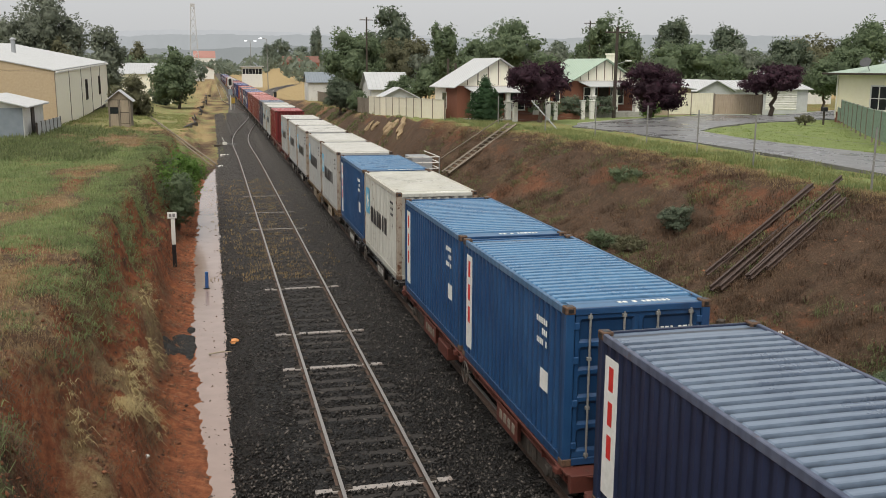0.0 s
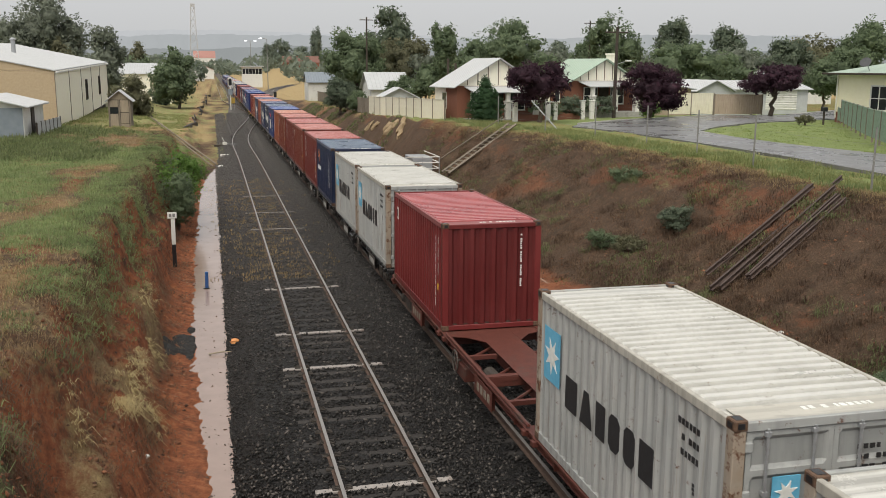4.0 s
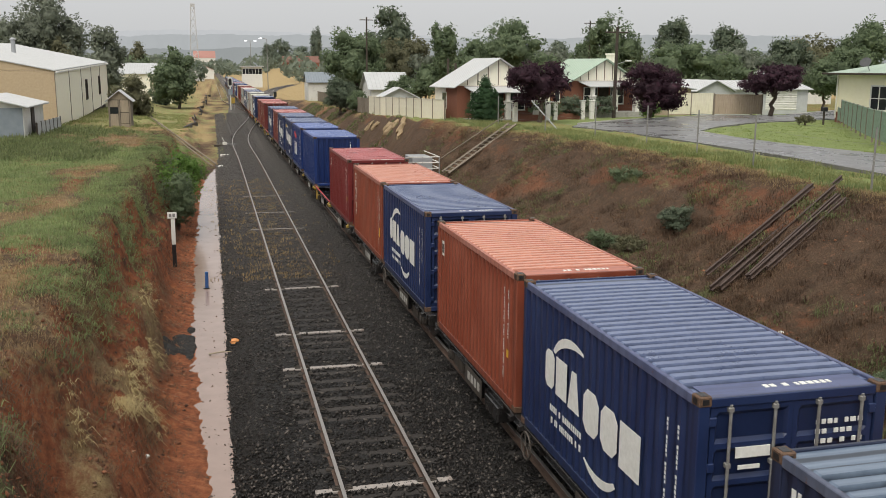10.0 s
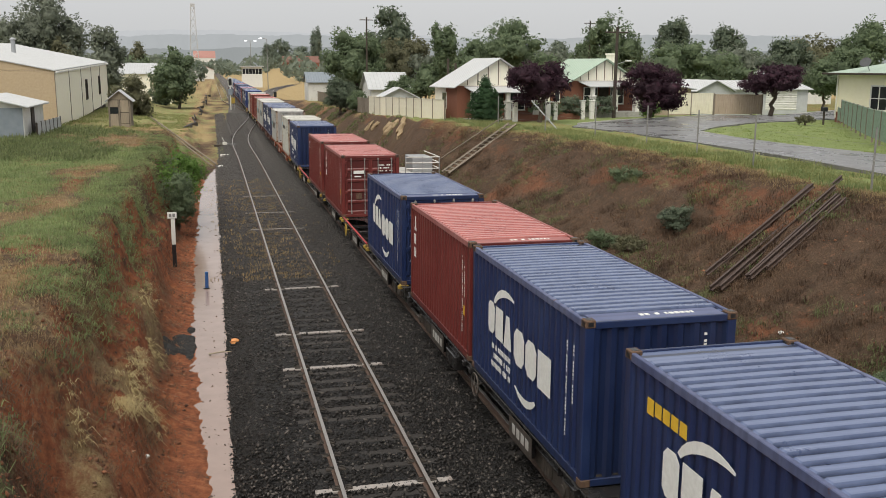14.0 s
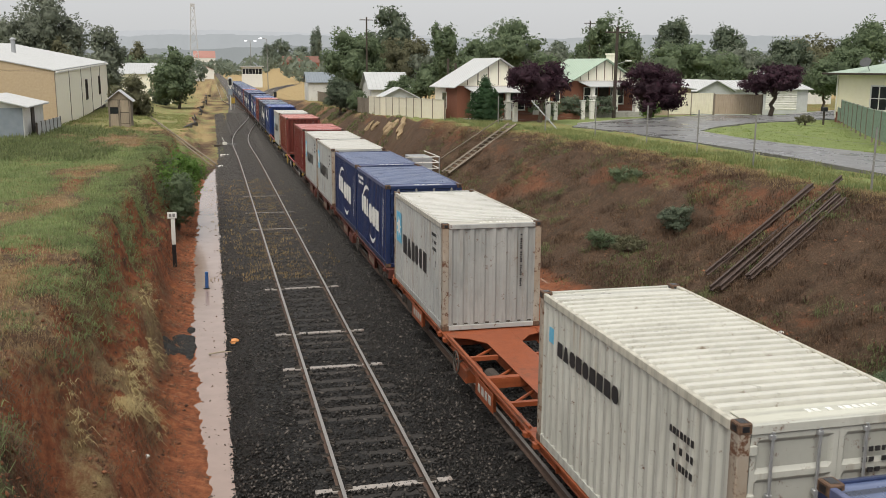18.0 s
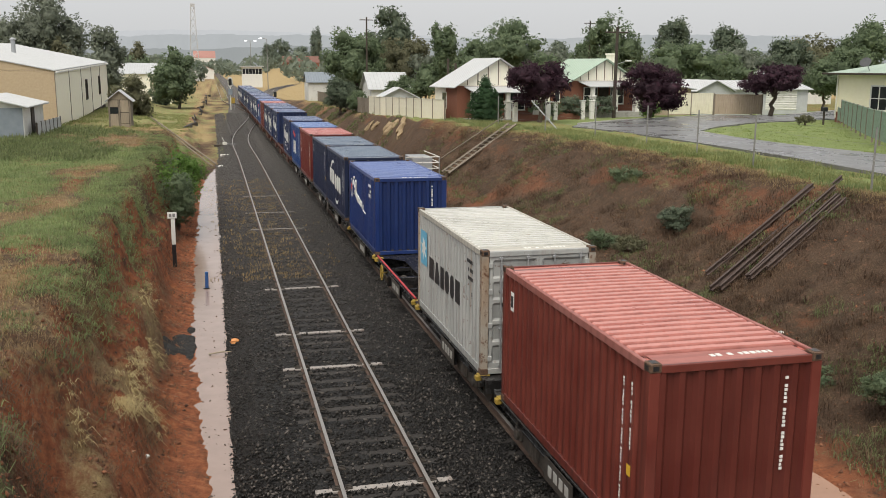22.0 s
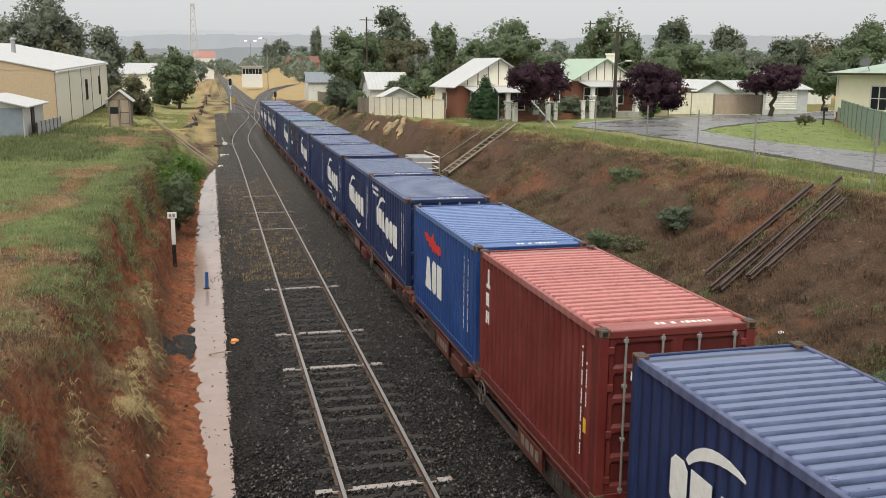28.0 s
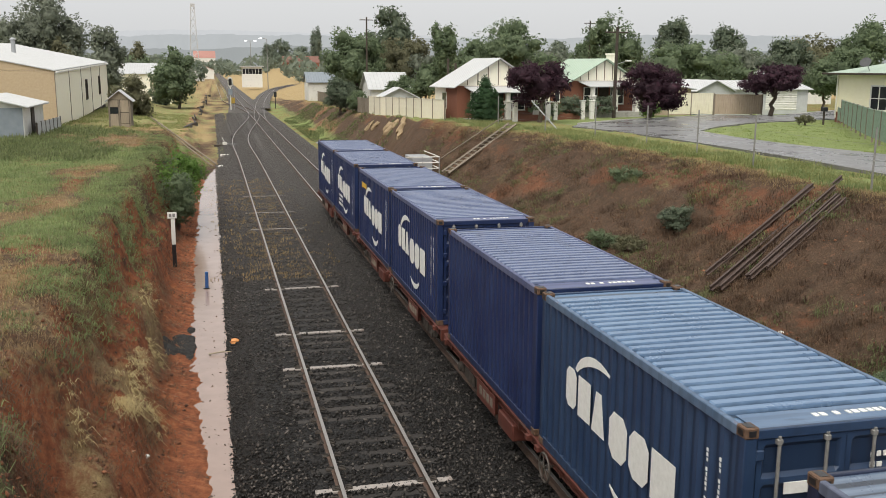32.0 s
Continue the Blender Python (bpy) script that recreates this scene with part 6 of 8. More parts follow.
tree("green", 14.3, 32.8, 0.4, 0.2, 1.0, 0.7, 512, 3000, "shrub")
tree("green", 13.1, 18.2, -0.2, -0.2, 0.6, 0.7, 506, 5000, "shrub")
tree("green", 13.6, 15.6, 0.1, 0.1, 0.9, 0.8, 513, 6000, "shrub")
tree("dark", 30.6, 72.4, 3.3, 3.3, 5.0, 1.8, 507, 3000, "shrub")
tree("green", 36.8, 74.6, 3.3, 3.3, 4.8, 1.5, 508, 2500, "shrub")
tree("green", 25.0, 68.6, 3.2, 3.3, 4.9, 1.2, 521, 2600, "shrub")
tree("dark", 27.2, 69.6, 3.2, 3.3, 5.1, 1.3, 522, 2600, "shrub")
tree("bright", 34.4, 70.0, 3.25, 3.3, 4.5, 1.0, 523, 2200, "shrub")
tree("olive", 40.6, 58.4, 3.3, 3.35, 3.95, 0.65, 509, 700, "shrub")
tree("green", 45.7, 73.5, 3.3, 3.35, 4.2, 0.7, 510, 900, "shrub")


def far_woods():
    """Belts of trees far out on the plain, in clumps."""
    rng = np.random.default_rng(77)
    vs = []
    for y, lo, hi, n, h in ((330, -160, 260, 90, 8), (430, -260, 330, 110, 9), (560, -330, 430, 90, 10), (760, -420, 560, 70, 12), (1050, -600, 800, 70, 14), (1350, -700, 900, 80, 16)):
        for i in range(n):
            cx, cy, r = rng.uniform(lo, hi), y * rng.uniform(0.9, 1.12), h * rng.uniform(0.35, 0.75)
            if -6 < cx < 30 + 0.02 * y and y < 700:
                continue
            k = 130
            p = rng.normal(size=(k, 3))
            p /= np.linalg.norm(p, axis=1)[:, None]
            p = p * (rng.uniform(0.4, 1, (k, 1)) ** 0.4) * np.array([r * 1.25, r, r * rng.uniform(0.6, 1.0)]) + np.array([cx, cy, r * 0.8 + max(0.0, ground_z(cx, cy))])
            a = rng.normal(size=(k, 3)) * r * 0.12
            b = rng.normal(size=(k, 3)) * r * 0.12
            vs.append(np.stack([p - a, p - b, p + a, p + b], 1).reshape(-1, 3))
    v = np.concatenate(vs)
    me = bpy.data.meshes.new("far_woods")
    me.from_pydata(v.tolist(), [], np.arange(len(v)).reshape(-1, 4).tolist())
    tagged(dress(new("far_woods", me), LEAF["haze"]), "belts of trees across the plain, haze painted into their grey-green", "trees", "", "stuff")


far_woods()


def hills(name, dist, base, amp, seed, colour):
    """A distant ridge: a plain glowing backdrop with drizzle haze painted into its colour."""
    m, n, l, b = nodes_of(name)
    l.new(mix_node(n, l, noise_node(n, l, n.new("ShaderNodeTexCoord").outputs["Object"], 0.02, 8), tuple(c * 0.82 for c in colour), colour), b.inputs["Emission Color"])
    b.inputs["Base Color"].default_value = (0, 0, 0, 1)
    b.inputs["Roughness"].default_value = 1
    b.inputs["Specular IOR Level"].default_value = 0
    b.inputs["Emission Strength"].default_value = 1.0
    vs, fs, k = [], [], 800
    for i in range(k):
        a = radians(-60 + 150 * i / (k - 1))
        h = base + amp * noise.noise((i * 0.012, seed, 0)) + amp * 0.25 * noise.noise((i * 0.07, seed, 5)) + amp * 0.10 * noise.noise((i * 0.4, seed, 9)) + amp * 0.07 * noise.noise((i * 1.3, seed, 3))
        x, y = dist * math.sin(a), dist * math.cos(a)
        vs += [(x, y, -60), (x, y, h)]
        if i:
            fs.append((2 * i - 2, 2 * i, 2 * i + 1, 2 * i - 1))
    me = bpy.data.meshes.new(name)
    me.from_pydata(vs, [], fs)
    tagged(dress(new("backdrop", me), m), "blue-grey distant hills backdrop, mist painted in", "hills", "", "structure")


# haze painted in: the farther the ridge, the paler its glow
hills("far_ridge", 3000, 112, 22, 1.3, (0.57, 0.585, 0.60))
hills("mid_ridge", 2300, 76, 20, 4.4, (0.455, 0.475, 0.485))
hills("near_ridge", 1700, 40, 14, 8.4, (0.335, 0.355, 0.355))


# ---- buildings ----
def gable_roof(w, d, eave, ridge, over=0.4, thick=0.07):
    """Two ribbed sheets, each one folded surface; the ridge runs along local y, gables at y = 0 and d."""
    out, slope = [], (ridge - eave) / (w / 2)
    n = max(4, int((d + 2 * over) / 0.42))
    pitch = (d + 2 * over) / n
    prof = []
    for i in range(n):
        y = -over + i * pitch
        prof += [(y, 0.0), (y + 0.40 * pitch, 0.0), (y + 0.48 * pitch, 0.035), (y + 0.62 * pitch, 0.035), (y + 0.70 * pitch, 0.0)]
    prof.append((d + over, 0.0))
    for sx in (0, 1):
        a, b = ((-over, eave - over * slope), (w / 2, ridge)) if sx == 0 else ((w + over, eave - over * slope), (w / 2, ridge))
        s, k = Shape(), len(prof)
        for lift in (thick, 0.0):
            for x, z in (a, b):
                s.v += [(x, y, z + lift + (h if lift else 0)) for y, h in prof]
        for q in range(k - 1):
            s.f += [(q, q + 1, k + q + 1, k + q), (2 * k + q, 3 * k + q, 3 * k + q + 1, 2 * k + q + 1), (q, 2 * k + q, 2 * k + q + 1, q + 1), (k + q, k + q + 1, 3 * k + q + 1, 3 * k + q)]
        s.f += [(0, k, 3 * k, 2 * k), (k - 1, 3 * k - 1, 4 * k - 1, 2 * k - 1)]
        out.append(s)
    return out


def folded(length, height, pitch, depth):
    """A folded sheet standing in the x, z plane, folds upright, one surface with thickness."""
    n = max(2, round(length / pitch))
    p, pts = length / n, []
    for i in range(n):
        pts += [(i * p, 0.0), (i * p + 0.35 * p, 0.0), (i * p + 0.5 * p, -depth), (i * p + 0.85 * p, -depth)]
    pts.append((length, 0.0))
    s, k = Shape(), len(pts)
    for dy in (0.0, 0.012):
        for z in (0.0, height):
            s.v += [(x, y + dy, z) for x, y in pts]
    for q in range(k - 1):
        s.f += [(q, q + 1, k + q + 1, k + q), (2 * k + q, 3 * k + q, 3 * k + q + 1, 2 * k + q + 1), (q, 2 * k + q, 2 * k + q + 1, q + 1), (k + q, k + q + 1, 3 * k + q + 1, 3 * k + q)]
    s.f += [(0, k, 3 * k, 2 * k), (k - 1, 3 * k - 1, 4 * k - 1, 2 * k - 1)]
    return s


def window_part(parent, x0, x1, z0, z1, y, face=-1, frame="white_wall"):
    """A sash window in a wall facing local -y."""
    s = Shape()
    for a, b, c, d in ((x0 - 0.07, x0, z0 - 0.07, z1 + 0.07), (x1, x1 + 0.07, z0 - 0.07, z1 + 0.07), (x0, x1, z1, z1 + 0.07), (x0, x1, z0 - 0.07, z0), ((x0 + x1) / 2 - 0.025, (x0 + x1) / 2 + 0.025, z0, z1), (x0, x1, (z0 + z1) / 2 - 0.02, (z0 + z1) / 2 + 0.02)):
        s.box(a, b, y - 0.05, y + 0.03, c, d)
    w = part("window", s, M[frame], parent)
    part("pane", Shape().box(x0, x1, y - 0.012, y - 0.004, z0, z1), M["glass"], w)
    part("sill", Shape().box(x0 - 0.1, x1 + 0.1, y - 0.1, y + 0.02, z0 - 0.12, z0 - 0.07, 0.01), M[frame], w)


def cottage(x, y, z, rz, w, d, eave, ridge, roof, label, porch=True, chimney=None):
    """A street cottage: brick walls, a battened cream gable to the street, a verandah on pillars."""
    h = thing("house", pose(x, y, z, 0, 0, rz), label, "house")
    e, r = eave - z, ridge - z
    walls = Shape().box(0, w, 0.0, 0.12, -0.3, e - 0.05).box(0, 0.12, 0.12, d, -0.3, e).box(w - 0.12, w, 0.12, d, -0.3, e).box(0, w, d - 0.12, d, -0.3, e)
    part("wall", walls, M["brick_wall"], h, "red brick wall")
    g = Shape().add([(0, 0.0, e - 0.05), (w, 0.0, e - 0.05), (w / 2, 0.0, r - 0.02), (0, 0.1, e - 0.05), (w, 0.1, e - 0.05), (w / 2, 0.1, r - 0.02)], [(0, 1, 2), (5, 4, 3), (0, 3, 4, 1), (1, 4, 5, 2), (2, 5, 3, 0)])
    gable = part("gable", g, M["cream"], h, "cream gable with dark battens")
    for i in range(1, 8):
        bx = w * i / 8
        top = e + (r - e) * (1 - abs(bx - w / 2) / (w / 2)) - 0.06
        part("batten", Shape().box(bx - 0.04, bx + 0.04, -0.03, 0.0, e, top), M["timber"], gable)
    part("gable", Shape().add([(0, d, e), (w, d, e), (w / 2, d, r), (0, d - 0.1, e), (w, d - 0.1, e), (w / 2, d - 0.1, r)], [(0, 1, 2), (5, 4, 3), (0, 3, 4, 1), (1, 4, 5, 2), (2, 5, 3, 0)]), M["cream"], h)
    for s in gable_roof(w, d, e, r):
        part("roof", s, M[roof], h)
    part("corner_cladding", Shape().box(-0.05, 0.0, d - 2.2, d, -0.2, e - 0.05).box(-0.05, 1.0, d, d + 0.05, -0.2, e - 0.05), M["cream"], h, "cream corner cladding")
    if porch:
        p = part("verandah_roof", Shape().add([(0.6, -2.0, e - 0.55), (w - 0.6, -2.0, e - 0.55), (w - 0.6, 0, e - 0.15), (0.6, 0, e - 0.15), (0.6, -2.0, e - 0.48), (w - 0.6, -2.0, e - 0.48), (w - 0.6, 0, e - 0.08), (0.6, 0, e - 0.08)],
                                          [(0, 1, 2, 3), (7, 6, 5, 4), (0, 4, 5, 1), (1, 5, 6, 2), (2, 6, 7, 3), (3, 7, 4, 0)]), M["white_roof"], h)
        part("verandah_floor", Shape().box(0.5, w - 0.5, -2.1, 0, -0.3, 0.25), M["concrete"], h)
        for px in (1.0, w * 0.5, w - 1.0):
            part("pillar", Shape().box(px - 0.22, px + 0.22, -1.97, -1.53, -0.2, 1.55, 0.02).box(px - 0.15, px + 0.15, -1.9, -1.6, 1.55, e - 0.5, 0.02).box(px - 0.27, px + 0.27, -2.02, -1.48, 1.5, 1.6, 0.02), M["white_wall"], h, "white masonry pillar")
        part("railing", Shape().box(1.3, w * 0.5 - 0.3, -1.8, -1.7, 0.3, 1.05), M["brick_wall"], h)
    window_part(h, 1.2, 2.4, 0.9, 2.2, 0.0)
    window_part(h, w - 2.4, w - 1.2, 0.9, 2.2, 0.0)
    part("door", Shape().box(w * 0.5 - 0.45, w * 0.5 + 0.45, -0.04, 0.0, 0.2, 2.25), M["dark_timber"], h)
    win = part("window", Shape().box(-0.05, 0.0, 2.0, 2.9, 0.9, 2.2), M["white_wall"], h)
    part("pane", Shape().box(-0.055, -0.05, 2.08, 2.82, 0.98, 2.12), M["glass"], win)
    if chimney:
        part("chimney", Shape().box(chimney - 0.35, chimney + 0.35, d * 0.5 - 0.35, d * 0.5 + 0.35, e, r + 0.5, 0.02).box(chimney - 0.42, chimney + 0.42, d * 0.5 - 0.42, d * 0.5 + 0.42, r + 0.4, r + 0.55, 0.02), M["cream"], h)
    return h


cottage(18.1, 69.45, 3.05, 8, 6.9, 4.4, 5.79, 7.78, "white_roof", "brick cottage with a white iron roof and cream gable", True)
cottage(29.35, 74.45, 3.3, 8, 6.2, 6.0, 6.13, 7.86, "green_roof", "cottage with a pale green iron roof and cream gable", True, 5.6)


def box_house(name, x, y, z, rz, w, d, eave, ridge, wall, roof, label, category="house", windows=(), doors=()):
    h = thing(name, pose(x, y, z, 0, 0, rz), label, category)
    part("wall", Shape().box(0, w, 0.0, 0.12, -0.4, eave).box(0, 0.12, 0.12, d - 0.12, -0.4, eave).box(w - 0.12, w, 0.12, d - 0.12, -0.4, eave).box(0, w, d - 0.12, d, -0.4, eave), M[wall], h)
    for yy in (0.0, d - 0.1):
        part("gable", Shape().add([(0, yy, eave), (w, yy, eave), (w / 2, yy, ridge), (0, yy + 0.1, eave), (w, yy + 0.1, eave), (w / 2, yy + 0.1, ridge)], [(0, 1, 2), (5, 4, 3), (0, 3, 4, 1), (1, 4, 5, 2), (2, 5, 3, 0)]), M[wall], h)
    for s in gable_roof(w, d, eave, ridge, 0.35):
        part("roof", s, M[roof], h)
    for a, b, c, e in windows:
        window_part(h, a, b, c, e, 0.0)
    for a, b, c, m in doors:
        s = folded(c, b - a, 0.16, 0.02)
        s.v = [(b - z, y - 0.02, x) for x, y, z in s.v]
        part("door", s, M[m], h)
    return h


# long cream-clad shed on the bank
def long_shed():
    h = thing("shed", pose(-10.2, 68.3, 2.6, 1.15, 0, 0), "long cream-clad shed with a white iron roof", "shed")
    L, W, e, r = 33.5, 17.4, 4.13, 5.85
    for i in range(5):
        part("wall_panel", Shape().box(-0.12, 0.0, i * L / 5 + 0.03, (i + 1) * L / 5 - 0.03, 0.05 + 0.045 * i, e, 0.01), M["cream"], h, "cream cladding panel")
        part("cover_strip", Shape().box(0.0, 0.035, i * L / 5 - 0.05, i * L / 5 + 0.05, 0.0, e), M["timber"], h)
    s = Shape()
    for i in range(17):
        s.box(0.0, 0.012, 0.05, L - 0.05, 0.2 + i * 0.235, 0.215 + i * 0.235)
    part("board_joint", s, M["cream"], h)
    part("wall", Shape().box(-W, 0, 0.0, 0.2, -0.6, e - 0.02).add([(-W, 0.0, e), (0, 0.0, e), (-W / 2, 0, r), (-W, 0.2, e), (0, 0.2, e), (-W / 2, 0.2, r)], [(0, 1, 2), (5, 4, 3), (0, 3, 4, 1), (1, 4, 5, 2), (2, 5, 3, 0)]), M["tan_brick"], h, "tan brick end wall")
    part("wall", Shape().box(-W, -W + 0.2, 0.2, L, -0.6, e).box(-W, 0, L - 0.2, L, -0.6, e), M["cream"], h)
    part("footing", Shape().box(-W + 0.3, -0.3, 0.3, L - 0.3, -2.2, 0.06), M["dark_timber"], h)
    roofs = gable_roof(W, L, e, r, 0.08)
    for s in roofs:
        s.v = [(x - W, y, z) for x, y, z in s.v]
        part("roof", s, M["white_roof"], h, "white ribbed iron roof")
    part("gutter", Shape().box(0.085, 0.2, -0.05, L + 0.05, e - 0.16, e - 0.04, 0.02), M["white_wall"], h)
    for y in (16.4, 26.0):
        s = Shape()
        for a, b, c, d in ((y - 0.62, y - 0.5, 1.35, 3.05), (y + 0.5, y + 0.62, 1.35, 3.05), (y - 0.5, y + 0.5, 2.95, 3.05), (y - 0.5, y + 0.5, 1.35, 1.45), (y - 0.03, y + 0.03, 1.45, 2.95)):
            s.box(0.0, 0.06, a, b, c, d)
        w = part("window", s, M["dark_timber"], h)
        part("pane", Shape().box(0.0, 0.02, y - 0.5, y + 0.5, 1.45, 2.95), M["glass"], w)
    v = part("roof_vent", Shape().tube([(-5.0, 14.0, 5.0), (-5.0, 14.0, 6.2)], 0.17, 12), M["galv"], h, "galvanised roof vent")
    part("vent_cowl", Shape().tube([(-5.0, 14.0, 6.2), (-5.0, 14.0, 6.26), (-5.0, 14.0, 6.4)], [0.27, 0.27, 0.05], 12), M["galv"], v)


long_shed()
lean = box_house("garage", -14.6, 57.6, 2.75, 0, 4.2, 6.5, 2.05, 2.55, "white_wall", "white_roof", "small white garage with grey steel front", "garage")
part("front_panel", Shape().box(2.0, 4.15, -0.06, 0.0, -0.2, 1.95), M["steel_blue"], lean, "blue-grey steel sheet front")
part("front_panel", Shape().box(0.1, 1.95, -0.06, 0.0, -0.2, 1.95), M["steel_blue"], lean, "blue-grey steel sheet front")
part("door", Shape().box(4.2, 4.26, 2.2, 3.1, -0.2, 1.95), M["dark_timber"], lean)
single("gate_post", Shape().box(-0.16, 0.16, -0.16, 0.16, -0.3, 4.0, 0.02), M["cream"], pose(-14.3, 53.0, 2.75), "tall cream painted timber post on the bank", "post")


def sheet_fence(name, pts, z, h, material, label, panel=2.35, post="timber"):
    """A fence of sheet panels between posts, along plan points."""
    f = thing(name, pose(pts[0][0], pts[0][1], z), label, "fence")
    for (x0, y0, z0), (x1, y1, z1) in zip(pts, pts[1:]):
        n = max(1, round(math.hypot(x1 - x0, y1 - y0) / panel))
        a = math.degrees(math.atan2(y1 - y0, x1 - x0))
        step = math.hypot(x1 - x0, y1 - y0) / n
        s = folded(step, h - 0.04, 0.2, 0.02)
        s.v = [(x, y, z + 0.04) for x, y, z in s.v]
        top = Shape().box(0, step, -0.035, 0.03, h, h + 0.05).mesh("cap_rail")
        me, pm = s.mesh("panel"), Shape().box(-0.04, 0.04, -0.05, 0.05, -0.5, h + 0.08, 0.008).mesh("post")
        for i in range(n + 1):
            t = i / n
            m = pose(x0 + (x1 - x0) * t - pts[0][0], y0 + (y1 - y0) * t - pts[0][1], z0 + (z1 - z0) * t - z, 0, 0, a)
            part("post", pm, M[post], f, "", m)
            if i < n:
                part("cap_rail", top, M[material], part("panel", me, M[material], f, "", m))
    return f


sheet_fence("iron_fence", [(-9.9, 58.5, 2.75), (-9.7, 66.0, 2.75)], 2.75, 1.0, "grey_wall", "low grey iron sheet fence with posts", 1.2, "dark_timber")
sheet_fence("sheet_fence", [(15.2, 93.0, 2.5), (16.6, 75.0, 2.85), (17.2, 69.6, 2.95)], 2.5, 1.75, "cream_fence", "cream corrugated sheet fence above the cutting", 2.2)
sheet_fence("paling_fence", [(19.0, 185.0, 1.1), (16.2, 130.0, 1.9), (15.2, 93.5, 2.45)], 1.1, 1.55, "timber", "grey weathered timber paling fence", 2.6)
sheet_fence("yard_fence", [(37.6, 73.1, 3.3), (41.5, 72.6, 3.3)], 3.3, 1.75, "cream_fence", "cream sheet metal yard fence beside the street", 2.4)
sheet_fence("yard_fence", [(41.6, 72.6, 3.3), (45.85, 72.1, 3.3)], 3.3, 1.65, "tan_fence", "tan sheet metal yard fence beside the street", 4.3)
sheet_fence("yard_fence", [(44.8, 60.5, 3.45), (43.5, 58.4, 3.45)], 3.45, 0.9, "green_fence", "low green sheet metal fence end by the house", 2.6)
sheet_fence("yard_fence", [(43.5, 58.4, 3.45), (35.9, 45.9, 3.45), (32.6, 40.0, 3.45)], 3.45, 1.5, "green_fence", "green sheet metal fence beside the yellow house", 2.6)


# dunny-like timber hut on the bank
def hut():
    h = thing("hut", pose(-6.2, 69.5, 2.4), "small old timber hut with a rusty gabled iron roof", "hut")
    w, d, e, r = 1.46, 1.7, 2.4, 3.0
    part("frame", Shape().box(-w / 2 + 0.03, w / 2 - 0.03, -d / 2 + 0.03, d / 2, 0, e - 0.02), M["dark_timber"], h)
    for sx in (-1, 1):
        for i in range(7):
            part("board", Shape().box(sx * w / 2 - 0.015, sx * w / 2 + 0.015, -d / 2 + i * d / 7 + 0.01, -d / 2 + (i + 1) * d / 7 - 0.01, 0.05, e, 0.004), M["timber"], h)
    for x0, x1, z0, z1 in ((-0.62, -0.1, 0.05, 1.42), (-0.62, -0.1, 1.9, 2.36), (0.06, 0.6, 0.05, 0.72), (0.06, 0.6, 0.76, 1.5), (0.06, 0.6, 1.54, 2.36)):
        part("panel", Shape().box(x0, x1, -d / 2 - 0.01, -d / 2 + 0.03, z0, z1, 0.004), M["pale_timber"], h)
    part("window_opening", Shape().box(-0.62, -0.1, -d / 2, -d / 2 + 0.03, 1.46, 1.86), M["glass"], h)
    for x in (-w / 2 + 0.05, -0.02, w / 2 - 0.05):
        part("upright", Shape().box(x - 0.05, x + 0.05, -d / 2 - 0.05, -d / 2 + 0.02, 0, e, 0.008), M["timber"], h)
    part("gable", Shape().add([(-w / 2, -d / 2, e), (w / 2, -d / 2, e), (0, -d / 2, r), (-w / 2, -d / 2 + 0.04, e), (w / 2, -d / 2 + 0.04, e), (0, -d / 2 + 0.04, r)], [(0, 1, 2), (5, 4, 3), (0, 3, 4, 1), (1, 4, 5, 2), (2, 5, 3, 0)]), M["pale_timber"], h)
    for s in gable_roof(w, d, e, r, 0.2, 0.03):
        s.v = [(x - w / 2, y - d / 2, z) for x, y, z in s.v]
        part("roof", s, M["grey_roof"], h, "thin rusty iron roof sheet")


hut()

# yellow house by the lawn
yh = thing("house", pose(45.6, 62.0, 3.45) @ Matrix.Diagonal((1.17, 1.17, 1.0, 1.0)), "pale yellow house with a green hipped roof", "house")
part("wall", Shape().box(0, 12, -11, 0, 0.55, 3.45), M["yellow_wall"], yh)
part("footing", Shape().box(0.03, 11.9, -10.9, -0.03, -0.3, 0.55), M["brick_wall"], yh, "red brick footing")
s = Shape()
for i in range(15):
    s.box(-0.018, 0.0, -10.98, -0.02, 0.58 + i * 0.19, 0.60 + i * 0.19)
part("board_joint", s, M["yellow_wall"], yh)
part("roof", Shape().add([(-0.6, -11.6, 3.4), (12.6, -11.6, 3.4), (12.6, 0.6, 3.4), (-0.6, 0.6, 3.4), (5.0, -5.8, 5.1), (7.0, -5.8, 5.1)], [(0, 1, 5, 4), (1, 2, 5), (2, 3, 4, 5), (3, 0, 4), (3, 2, 1, 0)]), M["green_roof"], yh, "pale green iron hip roof")
part("gutter", Shape().box(-0.7, -0.55, -11.6, 0.7, 3.3, 3.44, 0.02).box(-0.7, 12, 0.55, 0.7, 3.3, 3.44, 0.02), M["dark_timber"], yh)
s = Shape()
for a, b, c, d in ((-4.9, -4.8, 0.8, 2.6), (-3.4, -3.3, 0.8, 2.6), (-4.8, -3.4, 2.5, 2.6), (-4.8, -3.4, 0.8, 0.9), (-4.13, -4.07, 0.9, 2.5), (-4.8, -3.4, 1.65, 1.7)):
    s.box(-0.06, 0.0, a, b, c, d)
win = part("window", s, M["white_wall"], yh)
part("pane", Shape().box(-0.03, -0.02, -4.8, -3.4, 0.9, 2.5), M["glass"], win)
part("downpipe", Shape().tube([(-0.06, -0.15, 0.1), (-0.06, -0.15, 3.3)], 0.05, 8), M["white_wall"], yh)
